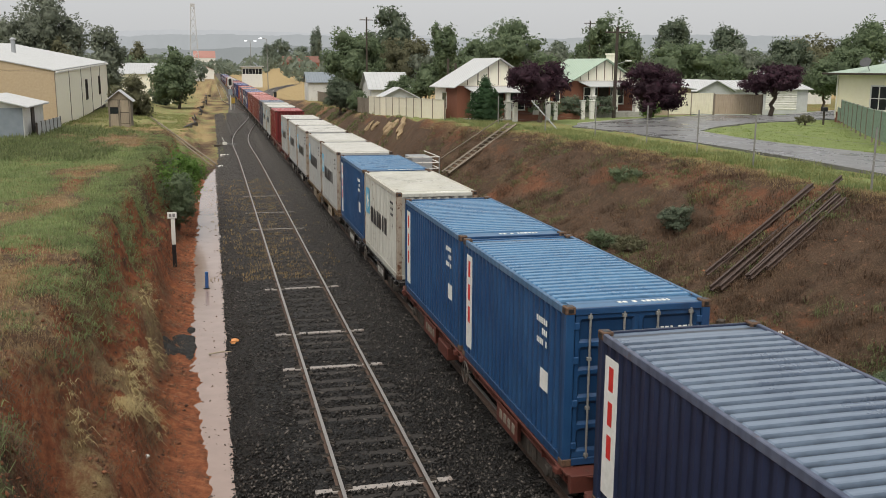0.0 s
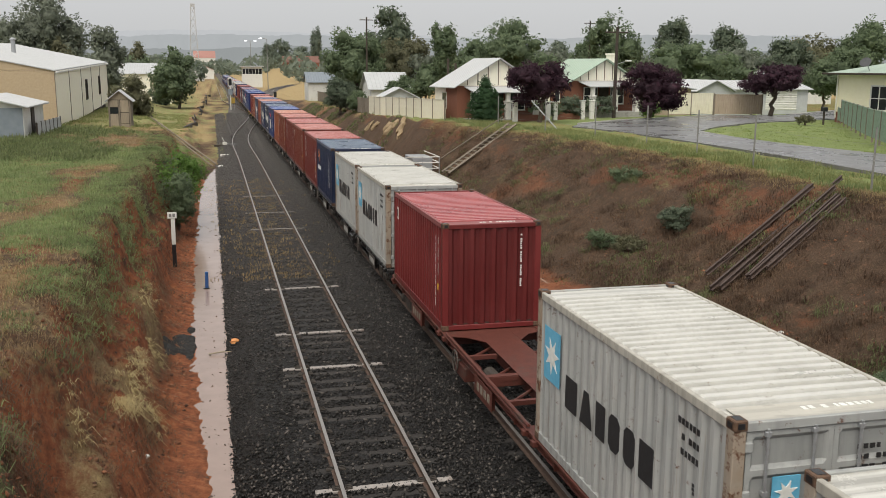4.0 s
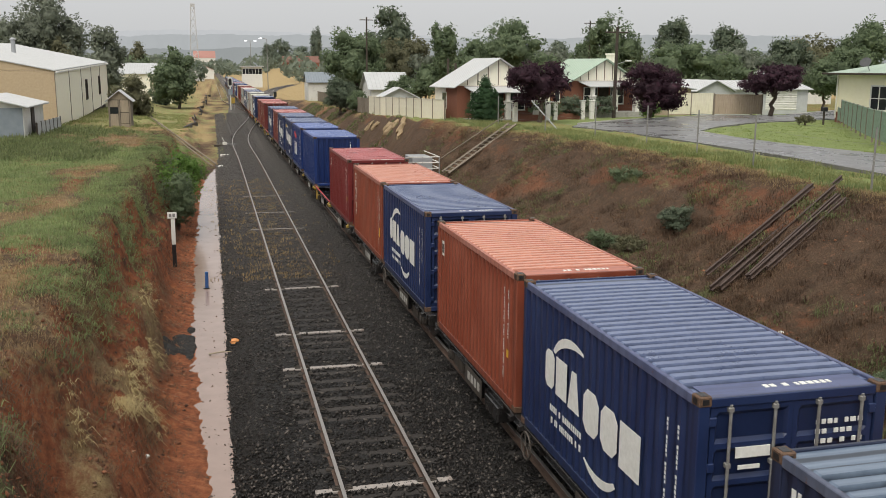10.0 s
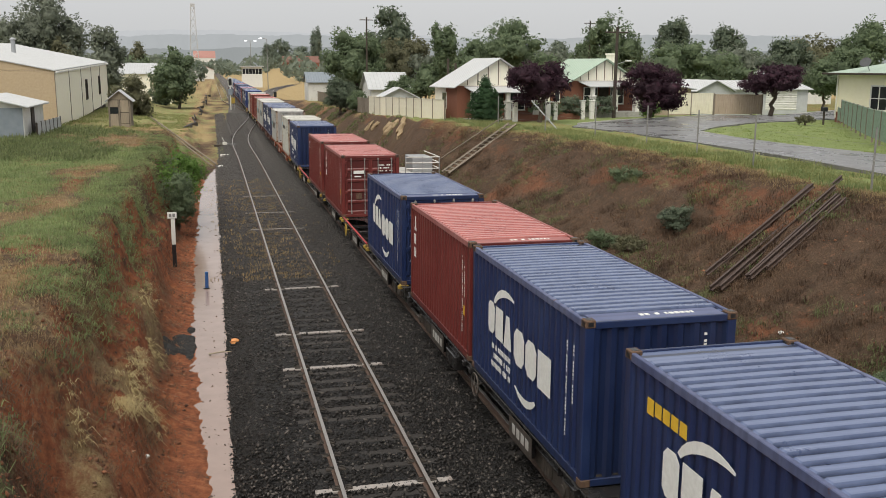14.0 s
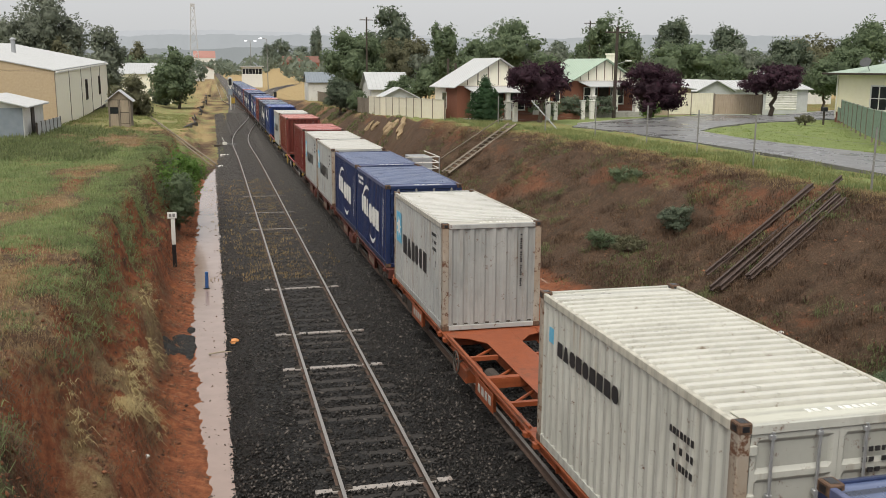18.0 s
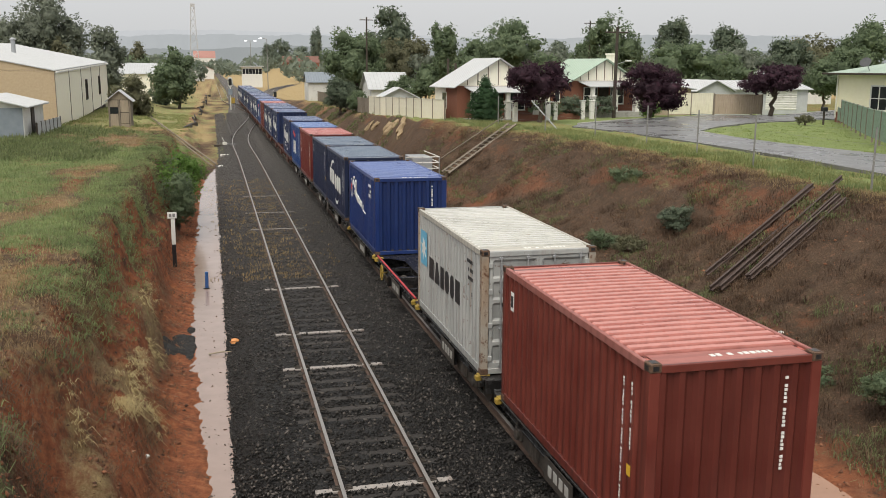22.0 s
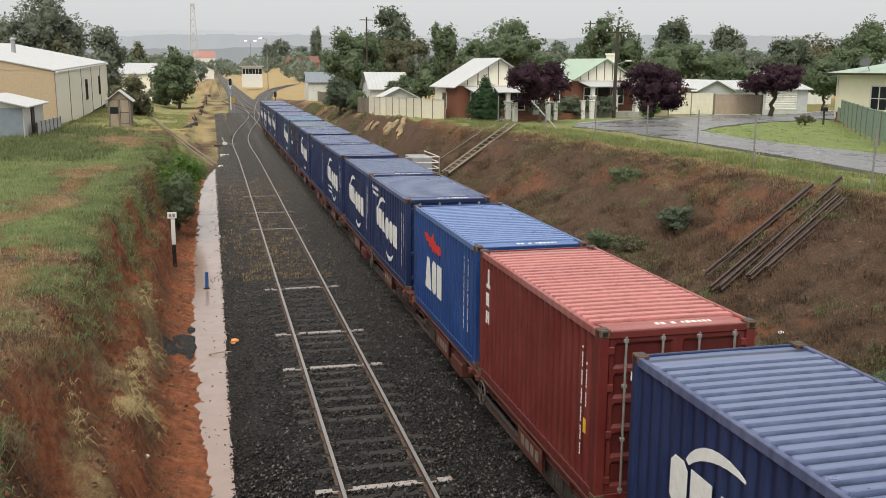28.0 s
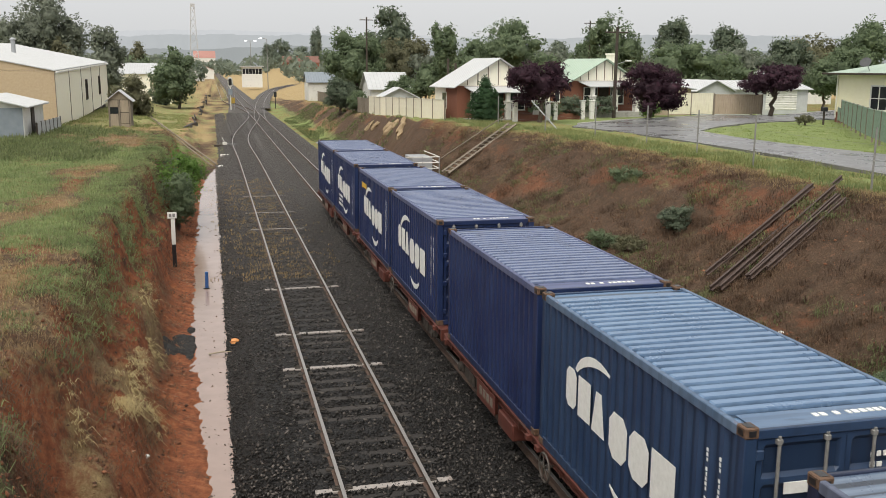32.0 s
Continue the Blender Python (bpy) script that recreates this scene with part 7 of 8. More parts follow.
d = part("satellite_dish", Shape().tube([(-0.2, -2.9, 4.15), (-0.26, -2.92, 4.18), (-0.3, -2.94, 4.2)], [0.1, 0.28, 0.36], 20), M["dish"], yh, "dark round satellite dish")
part("mast", Shape().tube([(0.1, -2.9, 3.5), (-0.15, -2.9, 4.15)], 0.03, 6), M["galv"], d)

gar = box_house("garage", 43.5, 79.0, 3.3, -3, 3.4, 8.0, 1.9, 2.75, "grey_wall", "white_roof", "pale grey metal garage with a low gable", "garage")
gar = box_house("garage", 55.2, 79.2, 3.3, 90, 6.0, 8.2, 2.0, 2.7, "grey_wall", "white_roof", "grey metal garage with a roller door", "garage")
door = folded(1.95, 3.3, 0.16, 0.03)
door.v = [(-0.02 + y, 1.2 + z, 0.02 + x) for x, y, z in door.v]
part("roller_door", door, M["white_wall"], gar, "pale roller door")
box_house("shed", 38.6, 77.8, 3.3, 10, 4.0, 4.0, 2.0, 2.3, "tan_fence", "grey_roof", "small tan backyard shed with a grey roof", "shed")
# houses farther off
box_house("house", 21.6, 105.0, 2.4, 90, 6.0, 4.2, 2.4, 4.1, "white_wall", "white_roof", "white cottage with a white roof among trees", "house", ((1.0, 2.2, 0.9, 2.2),))
# the black door sheet is put in for a dark open front
box_house("garage", 16.2, 90.5, 2.4, -4, 3.2, 4.0, 1.9, 2.7, "grey_wall", "grey_roof", "small grey garage with a grey iron roof", "garage", (), ((0.5, 2.7, 1.8, "black_gloss"),))
box_house("house", 21.0, 165.0, 1.3, 90, 7.0, 4.6, 3.3, 4.9, "white_wall", "steel_blue", "white house with a blue-grey iron roof", "house")
box_house("house", -21.6, 190.0, 0.4, 0, 7.0, 14.0, 7.2, 8.3, "grey_wall", "white_roof", "grey workshop with a white roof behind trees", "house")
wk = box_house("house", -7.0, 178.0, 0.4, 90, 10.8, 9.4, 5.4, 7.2, "cream", "white_roof", "cream building with a tan roller door", "house")
part("roller_door", Shape().box(-0.06, -0.005, 1.4, 3.2, 0.1, 4.3, 0.01), M["tan_fence"], wk, "tan roller door")
box_house("house", 78.0, 700.0, 6.5, 90, 14.0, 26.0, 4.2, 8.6, "brick_wall", "red_roof", "long brick house with a red-brown roof", "house")
box_house("house", 84.0, 128.0, 2.0, 5, 10.0, 10.0, 3.4, 5.4, "white_wall", "white_roof", "white-roofed house beyond the trees", "house")
box_house("house", 62.0, 190.0, 1.5, 5, 13.0, 10.0, 3.6, 6.0, "white_wall", "grey_roof", "grey-roofed house beyond the trees", "house")
box_house("house", -8.5, 470.0, 0.0, 0, 5.5, 30.0, 5.6, 8.2, "grey_wall", "grey_roof", "grey goods shed beside the line", "house")
st = box_house("station_building", 6.0, 1100.0, 0.0, 90, 60.0, 24.0, 17.0, 25.0, "white_wall", "far_red", "distant station building with a red roof", "station")
box_house("house", -9.0, 560.0, 0.2, 0, 11.0, 14.0, 5.0, 7.5, "white_wall", "far_red", "low red-roofed building by the far line", "house")


def signal_box():
    h = thing("signal_box", pose(10.2, 322.0, 0.6), "white two-storey railway signal box with dark windows", "signal box")
    part("wall", Shape().box(0, 6.6, 0, 5, -0.2, 4.2).box(0, 6.6, 0, 5, 5.9, 6.5), M["white_wall"], h)
    g = part("window", Shape().box(0.1, 6.5, 0.1, 4.9, 4.2, 5.9), M["glass"], h, "dark band of windows")
    for i in range(7):
        part("mullion", Shape().box(i * 6.4 / 6 + 0.05, i * 6.4 / 6 + 0.17, -0.02, 0.1, 4.2, 5.9), M["white_wall"], g)
    part("roof", Shape().box(-0.6, 7.2, -0.8, 5.6, 6.5, 6.85, 0.05), M["white_roof"], h)


signal_box()


def lattice_tower():
    t = thing("lattice_tower", pose(-13.5, 900.0, 0.0), "grey steel lattice mast far across town", "mast")
    legs, brace = Shape(), Shape()
    w0, w1, hgt = 4.2, 1.6, 60.0
    for sx in (-1, 1):
        for sy in (-1, 1):
            part("leg", Shape().tube([(sx * w0, sy * w0, 0), (sx * w1, sy * w1, hgt)], 0.32, 5), M["pale_steel"], t)
    for i in range(9):
        a, b = i / 9, (i + 1) / 9
        wa, wb = w0 + (w1 - w0) * a, w0 + (w1 - w0) * b
        for sy in (-1, 1):
            brace.tube([(-wa, sy * wa, hgt * a), (wb, sy * wb, hgt * b)], 0.17, 4).tube([(wa, sy * wa, hgt * a), (-wb, sy * wb, hgt * b)], 0.17, 4)
    part("bracing", brace, M["pale_steel"], t)
    part("antenna", Shape().box(-2.0, 2.0, -2, 2, hgt, hgt + 3.0), M["pale_steel"], t)


lattice_tower()


def floodlight(x, y, h):
    f = thing("floodlight_mast", pose(x, y, 0), "tall yard lamp post with lit floodlights", "lamp post")
    part("pole", Shape().tube([(0, 0, -0.3), (0, 0, h)], [0.16, 0.08], 8), M["steel_post"], f)
    part("crossarm", Shape().box(-2.0, 2.0, -0.08, 0.08, h - 0.1, h + 0.05), M["steel_post"], f)
    for dx in (-1.9, 1.9):
        part("lamp_head", Shape().box(dx - 0.55, dx + 0.55, -0.4, 0.2, h - 0.2, h + 0.12, 0.05), LAMP, f, "glowing white lamp")


LAMP = nodes_of("lamp_glow")[0]
LAMP.node_tree.nodes["Principled BSDF"].inputs["Emission Color"].default_value = (0.9, 0.95, 1, 1)
LAMP.node_tree.nodes["Principled BSDF"].inputs["Emission Strength"].default_value = 1.6
floodlight(16.4, 400.0, 17.6)
fm = thing("floodlight_mast", pose(17.33, 300.0, 0), "tall yard lamp post with one lit floodlight", "lamp post")
part("pole", Shape().tube([(0, 0, -0.3), (0, 0, 15.32), (-0.3, 0, 15.72), (-1.8, 0, 15.82)], [0.14, 0.08, 0.06, 0.05], 8), M["steel_post"], fm)
part("lamp_head", Shape().box(-2.4, -1.5, -0.3, 0.2, 15.62, 15.94, 0.05), LAMP, fm, "glowing white lamp")


def colour_signal():
    g = thing("railway_signal", pose(3.2, 166.0, 0.0), "railway colour light signal on a white post", "signal")
    part("post", Shape().tube([(0, 0, -0.4), (0, 0, 4.6)], 0.11, 10), M["white_wall"], g)
    part("ladder", Shape().box(0.3, 0.34, 0.25, 0.29, -0.3, 4.0).box(0.6, 0.64, 0.25, 0.29, -0.3, 4.0), M["galv"], g)
    b = part("backboard", Shape().tube([(0, -0.14, 4.95), (0, -0.10, 4.95)], [0.42, 0.42], 20).box(-0.42, 0.42, -0.14, -0.1, 4.1, 4.95).tube([(0, -0.14, 4.1), (0, -0.10, 4.1)], [0.42, 0.42], 20), M["white_wall"], g, "white rounded backboard")
    part("lamp_housing", Shape().box(-0.24, 0.24, -0.2, -0.142, 3.95, 5.1, 0.04), M["black_gloss"], b)
    part("equipment_case", Shape().box(-0.35, 0.35, -0.3, 0.2, 2.3, 3.4, 0.03), M["steel_blue"], g)
    part("lower_case", Shape().box(0.1, 0.7, -0.3, 0.2, 0.9, 1.9, 0.03), M["yellow_paint"], g, "faded yellow case")


colour_signal()


# ---- along the rim: fence, poles ----
def wire_fence():
    f = thing("wire_fence", pose(21.0, 25.0, 3.4), "wire fence with thin steel posts along the cutting", "fence")
    posts = [(21.2, 17.0), (20.9, 26.2), (21.4, 34.0), (21.6, 39.0), (21.5, 44.0), (21.0, 49.5), (20.0, 55.0), (18.8, 61.0)]
    for x, y in posts:
        part("post", Shape().tube([(x - 21, y - 25, -0.5), (x - 21, y - 25, 1.85)], 0.035, 7), M["steel_post"], f)
    for k in range(4):
        z = 0.45 + 0.42 * k
        for (x0, y0), (x1, y1) in zip(posts, posts[1:]):
            part("wire", Shape().tube([(x0 - 21, y0 - 25, z), ((x0 + x1) / 2 - 21, (y0 + y1) / 2 - 25, z - 0.03), (x1 - 21, y1 - 25, z)], 0.003, 4), M["wire"], f)
    part("brace", Shape().tube([(20.3 - 21, 58.5 - 25, 1.6), (21.2 - 21, 55.8 - 25, -0.2)], 0.04, 7), M["galv"], f)


wire_fence()


def power_pole(x, y, z, h, cross=True, lamp=False):
    p = thing("power_pole", pose(x, y, z), "tall dark timber power pole with crossarm", "power pole")
    part("pole", Shape().tube([(0, 0, -0.5), (0.05, 0, h)], [0.17, 0.11], 9), M["dark_timber"], p)
    if cross:
        part("crossarm", Shape().box(-1.0, 1.0, -0.06, 0.06, h - 0.5, h - 0.38), M["dark_timber"], p)
        for dx in (-0.85, -0.3, 0.3, 0.85):
            part("insulator", Shape().tube([(dx, 0, h - 0.38), (dx, 0, h - 0.2)], 0.05, 7), M["white_wall"], p)
    if lamp:
        part("lamp_arm", Shape().tube([(0, 0, h - 3.0), (0.7, -0.5, h - 2.7)], 0.03, 6), M["galv"], p)
        part("lamp_head", Shape().box(0.6, 1.05, -0.75, -0.45, h - 2.75, h - 2.62, 0.03), M["white_wall"], p)


power_pole(31.9, 71.5, 3.3, 7.1, True, True)
power_pole(62.0, 150.0, 1.5, 13.5)
power_pole(22.6, 140.0, 1.8, 12.6)
power_pole(20.5, 82.0, 2.9, 5.0, False)
power_pole(21.2, 82.0, 2.9, 4.6, False)

# ---- in the cutting ----
prof = [(-0.062, 0), (0.062, 0), (0.062, 0.014), (0.010, 0.03), (0.010, 0.105), (0.033, 0.115), (0.033, 0.145), (-0.033, 0.145), (-0.033, 0.115), (-0.010, 0.105), (-0.010, 0.03), (-0.062, 0.014)]


for i, ((x0, y0), (x1, y1)) in enumerate((((15.7, 26.2), (20.03, 28.25)), ((14.95, 25.9), (20.0, 28.02)), ((14.47, 24.78), (21.37, 28.38)), ((14.75, 24.7), (20.27, 27.21)),
                                         ((15.48, 24.5), (19.72, 26.34)), ((15.5, 24.35), (19.7, 26.16)), ((16.04, 24.3), (19.69, 25.84)))):
    x0, x1, y0, y1 = x0 - 0.2, x1 - 0.2, y0 - 0.3, y1 - 0.3
    a, b = Vector((x0, y0, ground_z(x0, y0) + 0.16)), Vector((x1, y1, ground_z(x1, y1) + 0.14 + 0.05 * (i % 3)))
    ln = (b - a).length
    m = Matrix.Translation(a) @ (b - a).to_track_quat("Y", "Z").to_matrix().to_4x4()
    tagged(part("old_rail", Shape().long_prism(prof, 0, ln), M["old_rail"], None, "", m), "old rusty steel rail lying down the bank", "rail", "old rails stacked on the bank")


def bank_ladder():
    low, up = Vector((13.6, 54.8, 0.0)), Vector((18.2, 56.0, 0.0))
    high = max(ground_z(*(low + (up - low) * (k / 8)).xy) - (k / 8) * ground_z(up.x, up.y) - (1 - k / 8) * ground_z(low.x, low.y) for k in range(9))
    low.z, up.z = ground_z(low.x, low.y) + 0.10 + 0.9 * high, ground_z(up.x, up.y) + 0.10 + 0.9 * high
    t = thing("bank_steps", pose(*low), "narrow timber steps with handrails down the bank", "steps")
    a, b = Vector((0, 0, 0)), up - low
    d = b - a
    side = Vector((-d.y, d.x, 0)).normalized() * 0.42
    for s in (-1, 1):
        part("stringer", Shape().tube([a + side * s, b + side * s], 0.08, 4), M["timber"], t)
    for i in range(15):
        p = a + d * (i + 0.5) / 15
        part("tread", Shape().box(-0.4, 0.4, -0.11, 0.11, -0.02, 0.025, 0.005), M["timber"], t, "", Matrix.Translation(p) @ pose(0, 0, 0, 0, 0, math.degrees(math.atan2(side.y, side.x))))
    part("handrail", Shape().tube([a + side * 3.2 + Vector((0, 0, 0.5)), b + side * 2.6 + Vector((0, 0, 0.4))], 0.03, 6), M["timber"], t)


bank_ladder()
cab = thing("equipment_cabinet", pose(11.8, 56.5, 0.0), "low grey lineside cabinet on a white-railed platform", "cabinet")
part("platform", Shape().box(-0.6, 1.6, -1.2, 3.2, 0.55, 0.7, 0.02), M["concrete"], cab)
part("support", Shape().box(-0.5, -0.3, -1.0, -0.8, -0.6, 0.55).box(1.2, 1.4, -1.0, -0.8, -0.6, 0.55).box(-0.5, -0.3, 2.8, 3.0, -0.6, 0.55), M["concrete"], cab)
part("body", Shape().box(0.1, 1.4, 0.0, 2.2, 0.7, 1.62, 0.03), M["galv"], cab)
part("rail", Shape().tube([(-0.55, -1.15, 1.75), (1.55, -1.15, 1.75), (1.55, 3.1, 1.75)], 0.03, 6).tube([(-0.55, -1.15, 1.4), (1.55, -1.15, 1.4), (1.55, 3.1, 1.4)], 0.035, 6).tube([(-0.55, -1.15, 1.05), (1.55, -1.15, 1.05), (1.55, 3.1, 1.05)], 0.035, 6), M["white_wall"], cab)
for dx in (-0.55, 0.5, 1.55):
    part("rail_post", Shape().tube([(dx, -1.15, 0.7), (dx, -1.15, 1.75)], 0.03, 6), M["galv"], cab)

mp = thing("milepost", pose(-1.60, 36.2, 0.02), "white lineside post with a small plate and black foot", "post")
part("post", Shape().box(-0.075, 0.075, -0.04, 0.04, 0.42, 1.5, 0.01), M["white_wall"], mp)
part("foot", Shape().box(-0.076, 0.076, -0.041, 0.041, -1.0, 0.42, 0.01), M["black_gloss"], mp, "black foot")
pl = part("plate", Shape().box(-0.19, 0.15, -0.06, -0.042, 1.42, 1.66, 0.008), M["white_wall"], mp, "white plate with a worn dark bar")
part("plate_mark", Shape().box(-0.13, -0.04, -0.064, -0.06, 1.48, 1.6).box(0.0, 0.09, -0.064, -0.06, 1.48, 1.6), M["steel_post"], pl)
bp = thing("pipe_marker", pose(-0.42, 33.0, -0.72), "short blue steel pipe standing in the drain", "pipe")
part("pipe", Shape().tube([(0, 0, 0), (0.01, 0, 0.72)], 0.06, 10), M["blue_post"], bp)
part("collar", Shape().tube([(-0.01, 0, 0.0), (-0.01, 0, 0.16)], 0.11, 10), M["black_gloss"], bp)

# ---- ground cover: grass, weeds, ballast stones, litter ----
def blade_field(name, rng, spots, blades, height, width, lean, material, label, category, push=(0.0, 0.0), loose=0.09, droop=0.0):
    """Tufts of thin blades at the spots, all in one mesh."""
    n = len(spots)
    base = np.repeat(np.array(spots, dtype=np.float64), blades, axis=0)
    k = n * blades
    base[:, :2] += rng.normal(size=(k, 2)) * loose
    scale = np.repeat(rng.uniform(0.6, 1.4, n), blades)
    a = rng.uniform(0, 2 * np.pi, k)
    h = rng.uniform(height[0], height[1], k) * scale
    out = np.stack([np.cos(a), np.sin(a)], 1)
    w = np.stack([-np.sin(a), np.cos(a), np.zeros(k)], 1) * (width * rng.uniform(0.6, 1.3, k))[:, None]
    l = rng.uniform(0.1, lean, k)
    mid, tip = base.copy(), base.copy()
    mid[:, :2] += out * (h * l * 0.35)[:, None] + np.array(push) * 0.25 * h[:, None]
    mid[:, 2] += h * 0.62
    tip[:, :2] += out * (h * l)[:, None] + np.array(push) * h[:, None]
    tip[:, 2] += h * (1.05 - 0.45 * l - droop)
    mid[:, 2] -= h * 0.3 * droop
    base[:, 2] -= 0.02
    v = np.stack([base - w, base + w, mid + w * 0.7, mid - w * 0.7, tip], 1).reshape(-1, 3)
    q = np.arange(k)[:, None] * 5
    me = bpy.data.meshes.new(name)
    me.vertices.add(k * 5)
    me.vertices.foreach_set("co", v.ravel())
    me.loops.add(k * 7)
    me.loops.foreach_set("vertex_index", np.concatenate([q + 0, q + 1, q + 2, q + 3, q + 3, q + 2, q + 4], 1).ravel().astype(np.int32))
    me.polygons.add(k * 2)
    st = np.stack([np.arange(k) * 7, np.arange(k) * 7 + 4], 1).ravel().astype(np.int32)
    me.polygons.foreach_set("loop_start", st)
    me.update(calc_edges=True)
    return tagged(dress(new(name, me), LEAF[material]), label, category, "", "stuff")


def scatter(rng, n, x0, x1, y0, y1, keep, near=0.0):
    """Spots on the sheet; near > 0 crowds them towards the low end of y."""
    out = []
    while len(out) < n:
        u = rng.random()
        y = y0 + (y1 - y0) * (u ** (1 + near))
        x = rng.uniform(x0, x1)
        if keep(x, y):
            out.append((x, y, ground_z(x, y)))
    return out


def patch_noise(x, y, s, seed):
    return noise.noise((x * s, y * s * 0.8, seed))


rg = np.random.default_rng(5)
blade_field("grass", rg, scatter(rg, 15000, -15, -2.1, 9, 68, lambda x, y: green_patch(x, y) > rg.random() * 0.9 + 0.05 + 0.5 * (x > bank_rim(y) + 0.15) + 0.8 * (y < 17 and x > -3.8), 0.5), 8, (0.06, 0.19), 0.0095, 1.6, "grass",
            "green grass tufts on the bank top", "grass", (0.15, -0.12), 0.13, 0.25)
blade_field("weed_patch", rg, scatter(rg, 1500, -12, -4.8, 44, 68, lambda x, y: green_patch(x, y) > 0.45), 8, (0.14, 0.36), 0.020, 1.2, "green_weed",
            "leafy green weeds in front of the shed", "weeds", (0.1, -0.1), 0.15, 0.1)
blade_field("dry_grass", rg, scatter(rg, 4600, -14, -2.1, 9, 68, lambda x, y: green_patch(x, y) < rg.random() * 0.9 and x < bank_rim(y) + 0.25, 0.5), 8, (0.06, 0.20), 0.007, 1.7, "dry",
            "dead tan grass on the bank top", "grass", (0.2, -0.2), 0.15, 0.4)
blade_field("bank_weeds", rg, scatter(rg, 1000, -3.6, -1.5, 13, 64, lambda x, y: patch_noise(x, y, 0.7, 6.0) > 0.08 + 0.30 * (x + 2.2) + 0.35 * (x > bank_rim(y) + 0.5), 0.2), 9, (0.07, 0.22), 0.0055, 1.6, "slope_weed",
            "brown dead weeds hanging over the earth bank", "weeds", (0.6, -0.2), 0.14, 0.8)
blade_field("bank_straw", rg, scatter(rg, 800, -2.9, -1.3, 11, 60, lambda x, y: patch_noise(x, y, 0.7, 71.0) > 0.16, 0.6), 10, (0.06, 0.19), 0.005, 1.6, "weed",
            "faded brown grass hanging down the earth bank", "grass", (0.7, -0.25), 0.12, 0.9)
blade_field("bank_weeds", rg, scatter(rg, 1300, -3.9, -2.1, 9, 64, lambda x, y: patch_noise(x, y, 0.8, 9.0) > 0.05 + 0.6 * (x > bank_rim(y) + 0.4), 0.5), 9, (0.06, 0.19), 0.008, 1.7, "green_weed",
            "dull green weeds over the earth bank", "weeds", (0.5, -0.15), 0.14, 0.4)
blade_field("bank_greens", rg, scatter(rg, 2400, -3.7, -1.9, 18, 62, lambda x, y: patch_noise(x, y, 0.5, 61.0) + 0.4 * patch_noise(x, y, 2.1, 63.0) > -0.1 + 0.8 * (x > bank_rim(y) + 0.55)), 10, (0.07, 0.22), 0.009, 1.5, "grass",
            "soft green grass hanging over the bank edge", "grass", (0.6, -0.1), 0.13, 0.8)
blade_field("bank_litter", rg, scatter(rg, 2600, -3.2, -1.0, 11, 50, lambda x, y: patch_noise(x, y, 0.9, 91.0) > -0.12 and x < shore_x(y) - 0.35, 0.6), 7, (0.03, 0.09), 0.006, 2.2, "weed",
            "matted dead grass litter on the earth bank", "litter", (0.5, -0.2), 0.12, 0.3)
clumps = []
for x, y, n in ((-1.79, 17.3, 34), (-1.72, 17.9, 14), (-1.84, 21.5, 20), (-1.73, 20.65, 12), (-1.78, 18.7, 12), (-1.45, 18.9, 12), (-1.71, 23.6, 24), (-1.9, 20.2, 18), (-1.95, 25.5, 16), (-2.0, 27.4, 14), (-2.3, 14.6, 10)):
    for i in range(n):
        a, b = x + rg.normal() * 0.09, y + rg.normal() * 0.20
        clumps.append((a, b, ground_z(a, b)))
blade_field("straw_tufts", rg, clumps, 14, (0.07, 0.20), 0.007, 1.7, "straw", "pale straw tufts drooping down the earth bank", "grass", (0.75, -0.35), 0.07, 1.25)
def tussocks(n, each, x0, x1, y0, y1, keep, size):
    """Spots gathered round scattered middles."""
    out = []
    for x, y, z in scatter(rg, n, x0, x1, y0, y1, keep, 0.5):
        k = rg.uniform(0.4, 1.3)
        for i in range(int(each * k)):
            a, b = x + rg.normal() * size * k, y + rg.normal() * size * 1.3 * k
            out.append((a, b, ground_z(a, b)))
    return out


for kind, n, words in (("slope_weed", 230, "dark brown dead weed tussocks on the cutting slope"), ("weed", 150, "brown dry weed tussocks on the cutting slope"), ("green_weed", 75, "dull green weed tussocks on the cutting slope")):
    blade_field("slope_tussocks", rg, tussocks(n, 16, 12.2, 20.2, 13, 64, lambda x, y: x < line(RIM_RIGHT, y) - 0.3, 0.20), 7, (0.10, 0.34), 0.008, 1.5, kind, words, "weeds", (-0.3, -0.15), 0.10, 0.35)
for kind, n, words in (("weed", 34, "brown dry weed tussocks on the earth bank"), ("grass", 70, "green tussocks on the bank top")):
    blade_field("bank_tussocks", rg, tussocks(n, 14, -3.4 if kind != "grass" else -9.0, -1.5 if kind != "grass" else -2.6, 12, 60, lambda x, y: True, 0.16), 8, (0.06, 0.20), 0.006, 1.5, kind, words, "weeds", (0.5, -0.2), 0.09, 0.6)
blade_field("slope_weeds", rg, scatter(rg, 7500, 11.9, 20.6, 13, 66, lambda x, y: x < line(RIM_RIGHT, y) + 0.3 and patch_noise(x, y, 0.7, 3.0) > -0.32, 0.5), 6, (0.06, 0.20), 0.0075, 1.9, "slope_weed",
            "brown dead weeds covering the cutting slope", "weeds", (-0.45, -0.2), 0.16, 0.5)
blade_field("slope_straw", rg, scatter(rg, 2300, 11.9, 20.6, 13, 66, lambda x, y: x < line(RIM_RIGHT, y) + 0.2 and patch_noise(x, y, 0.45, 13.0) + 0.4 * patch_noise(x, y, 1.5, 17.0) > 0.12, 0.5), 8, (0.07, 0.22), 0.006, 1.7, "weed",
            "straw-coloured dead grass on the cutting slope", "grass", (-0.5, -0.25), 0.16, 0.7)
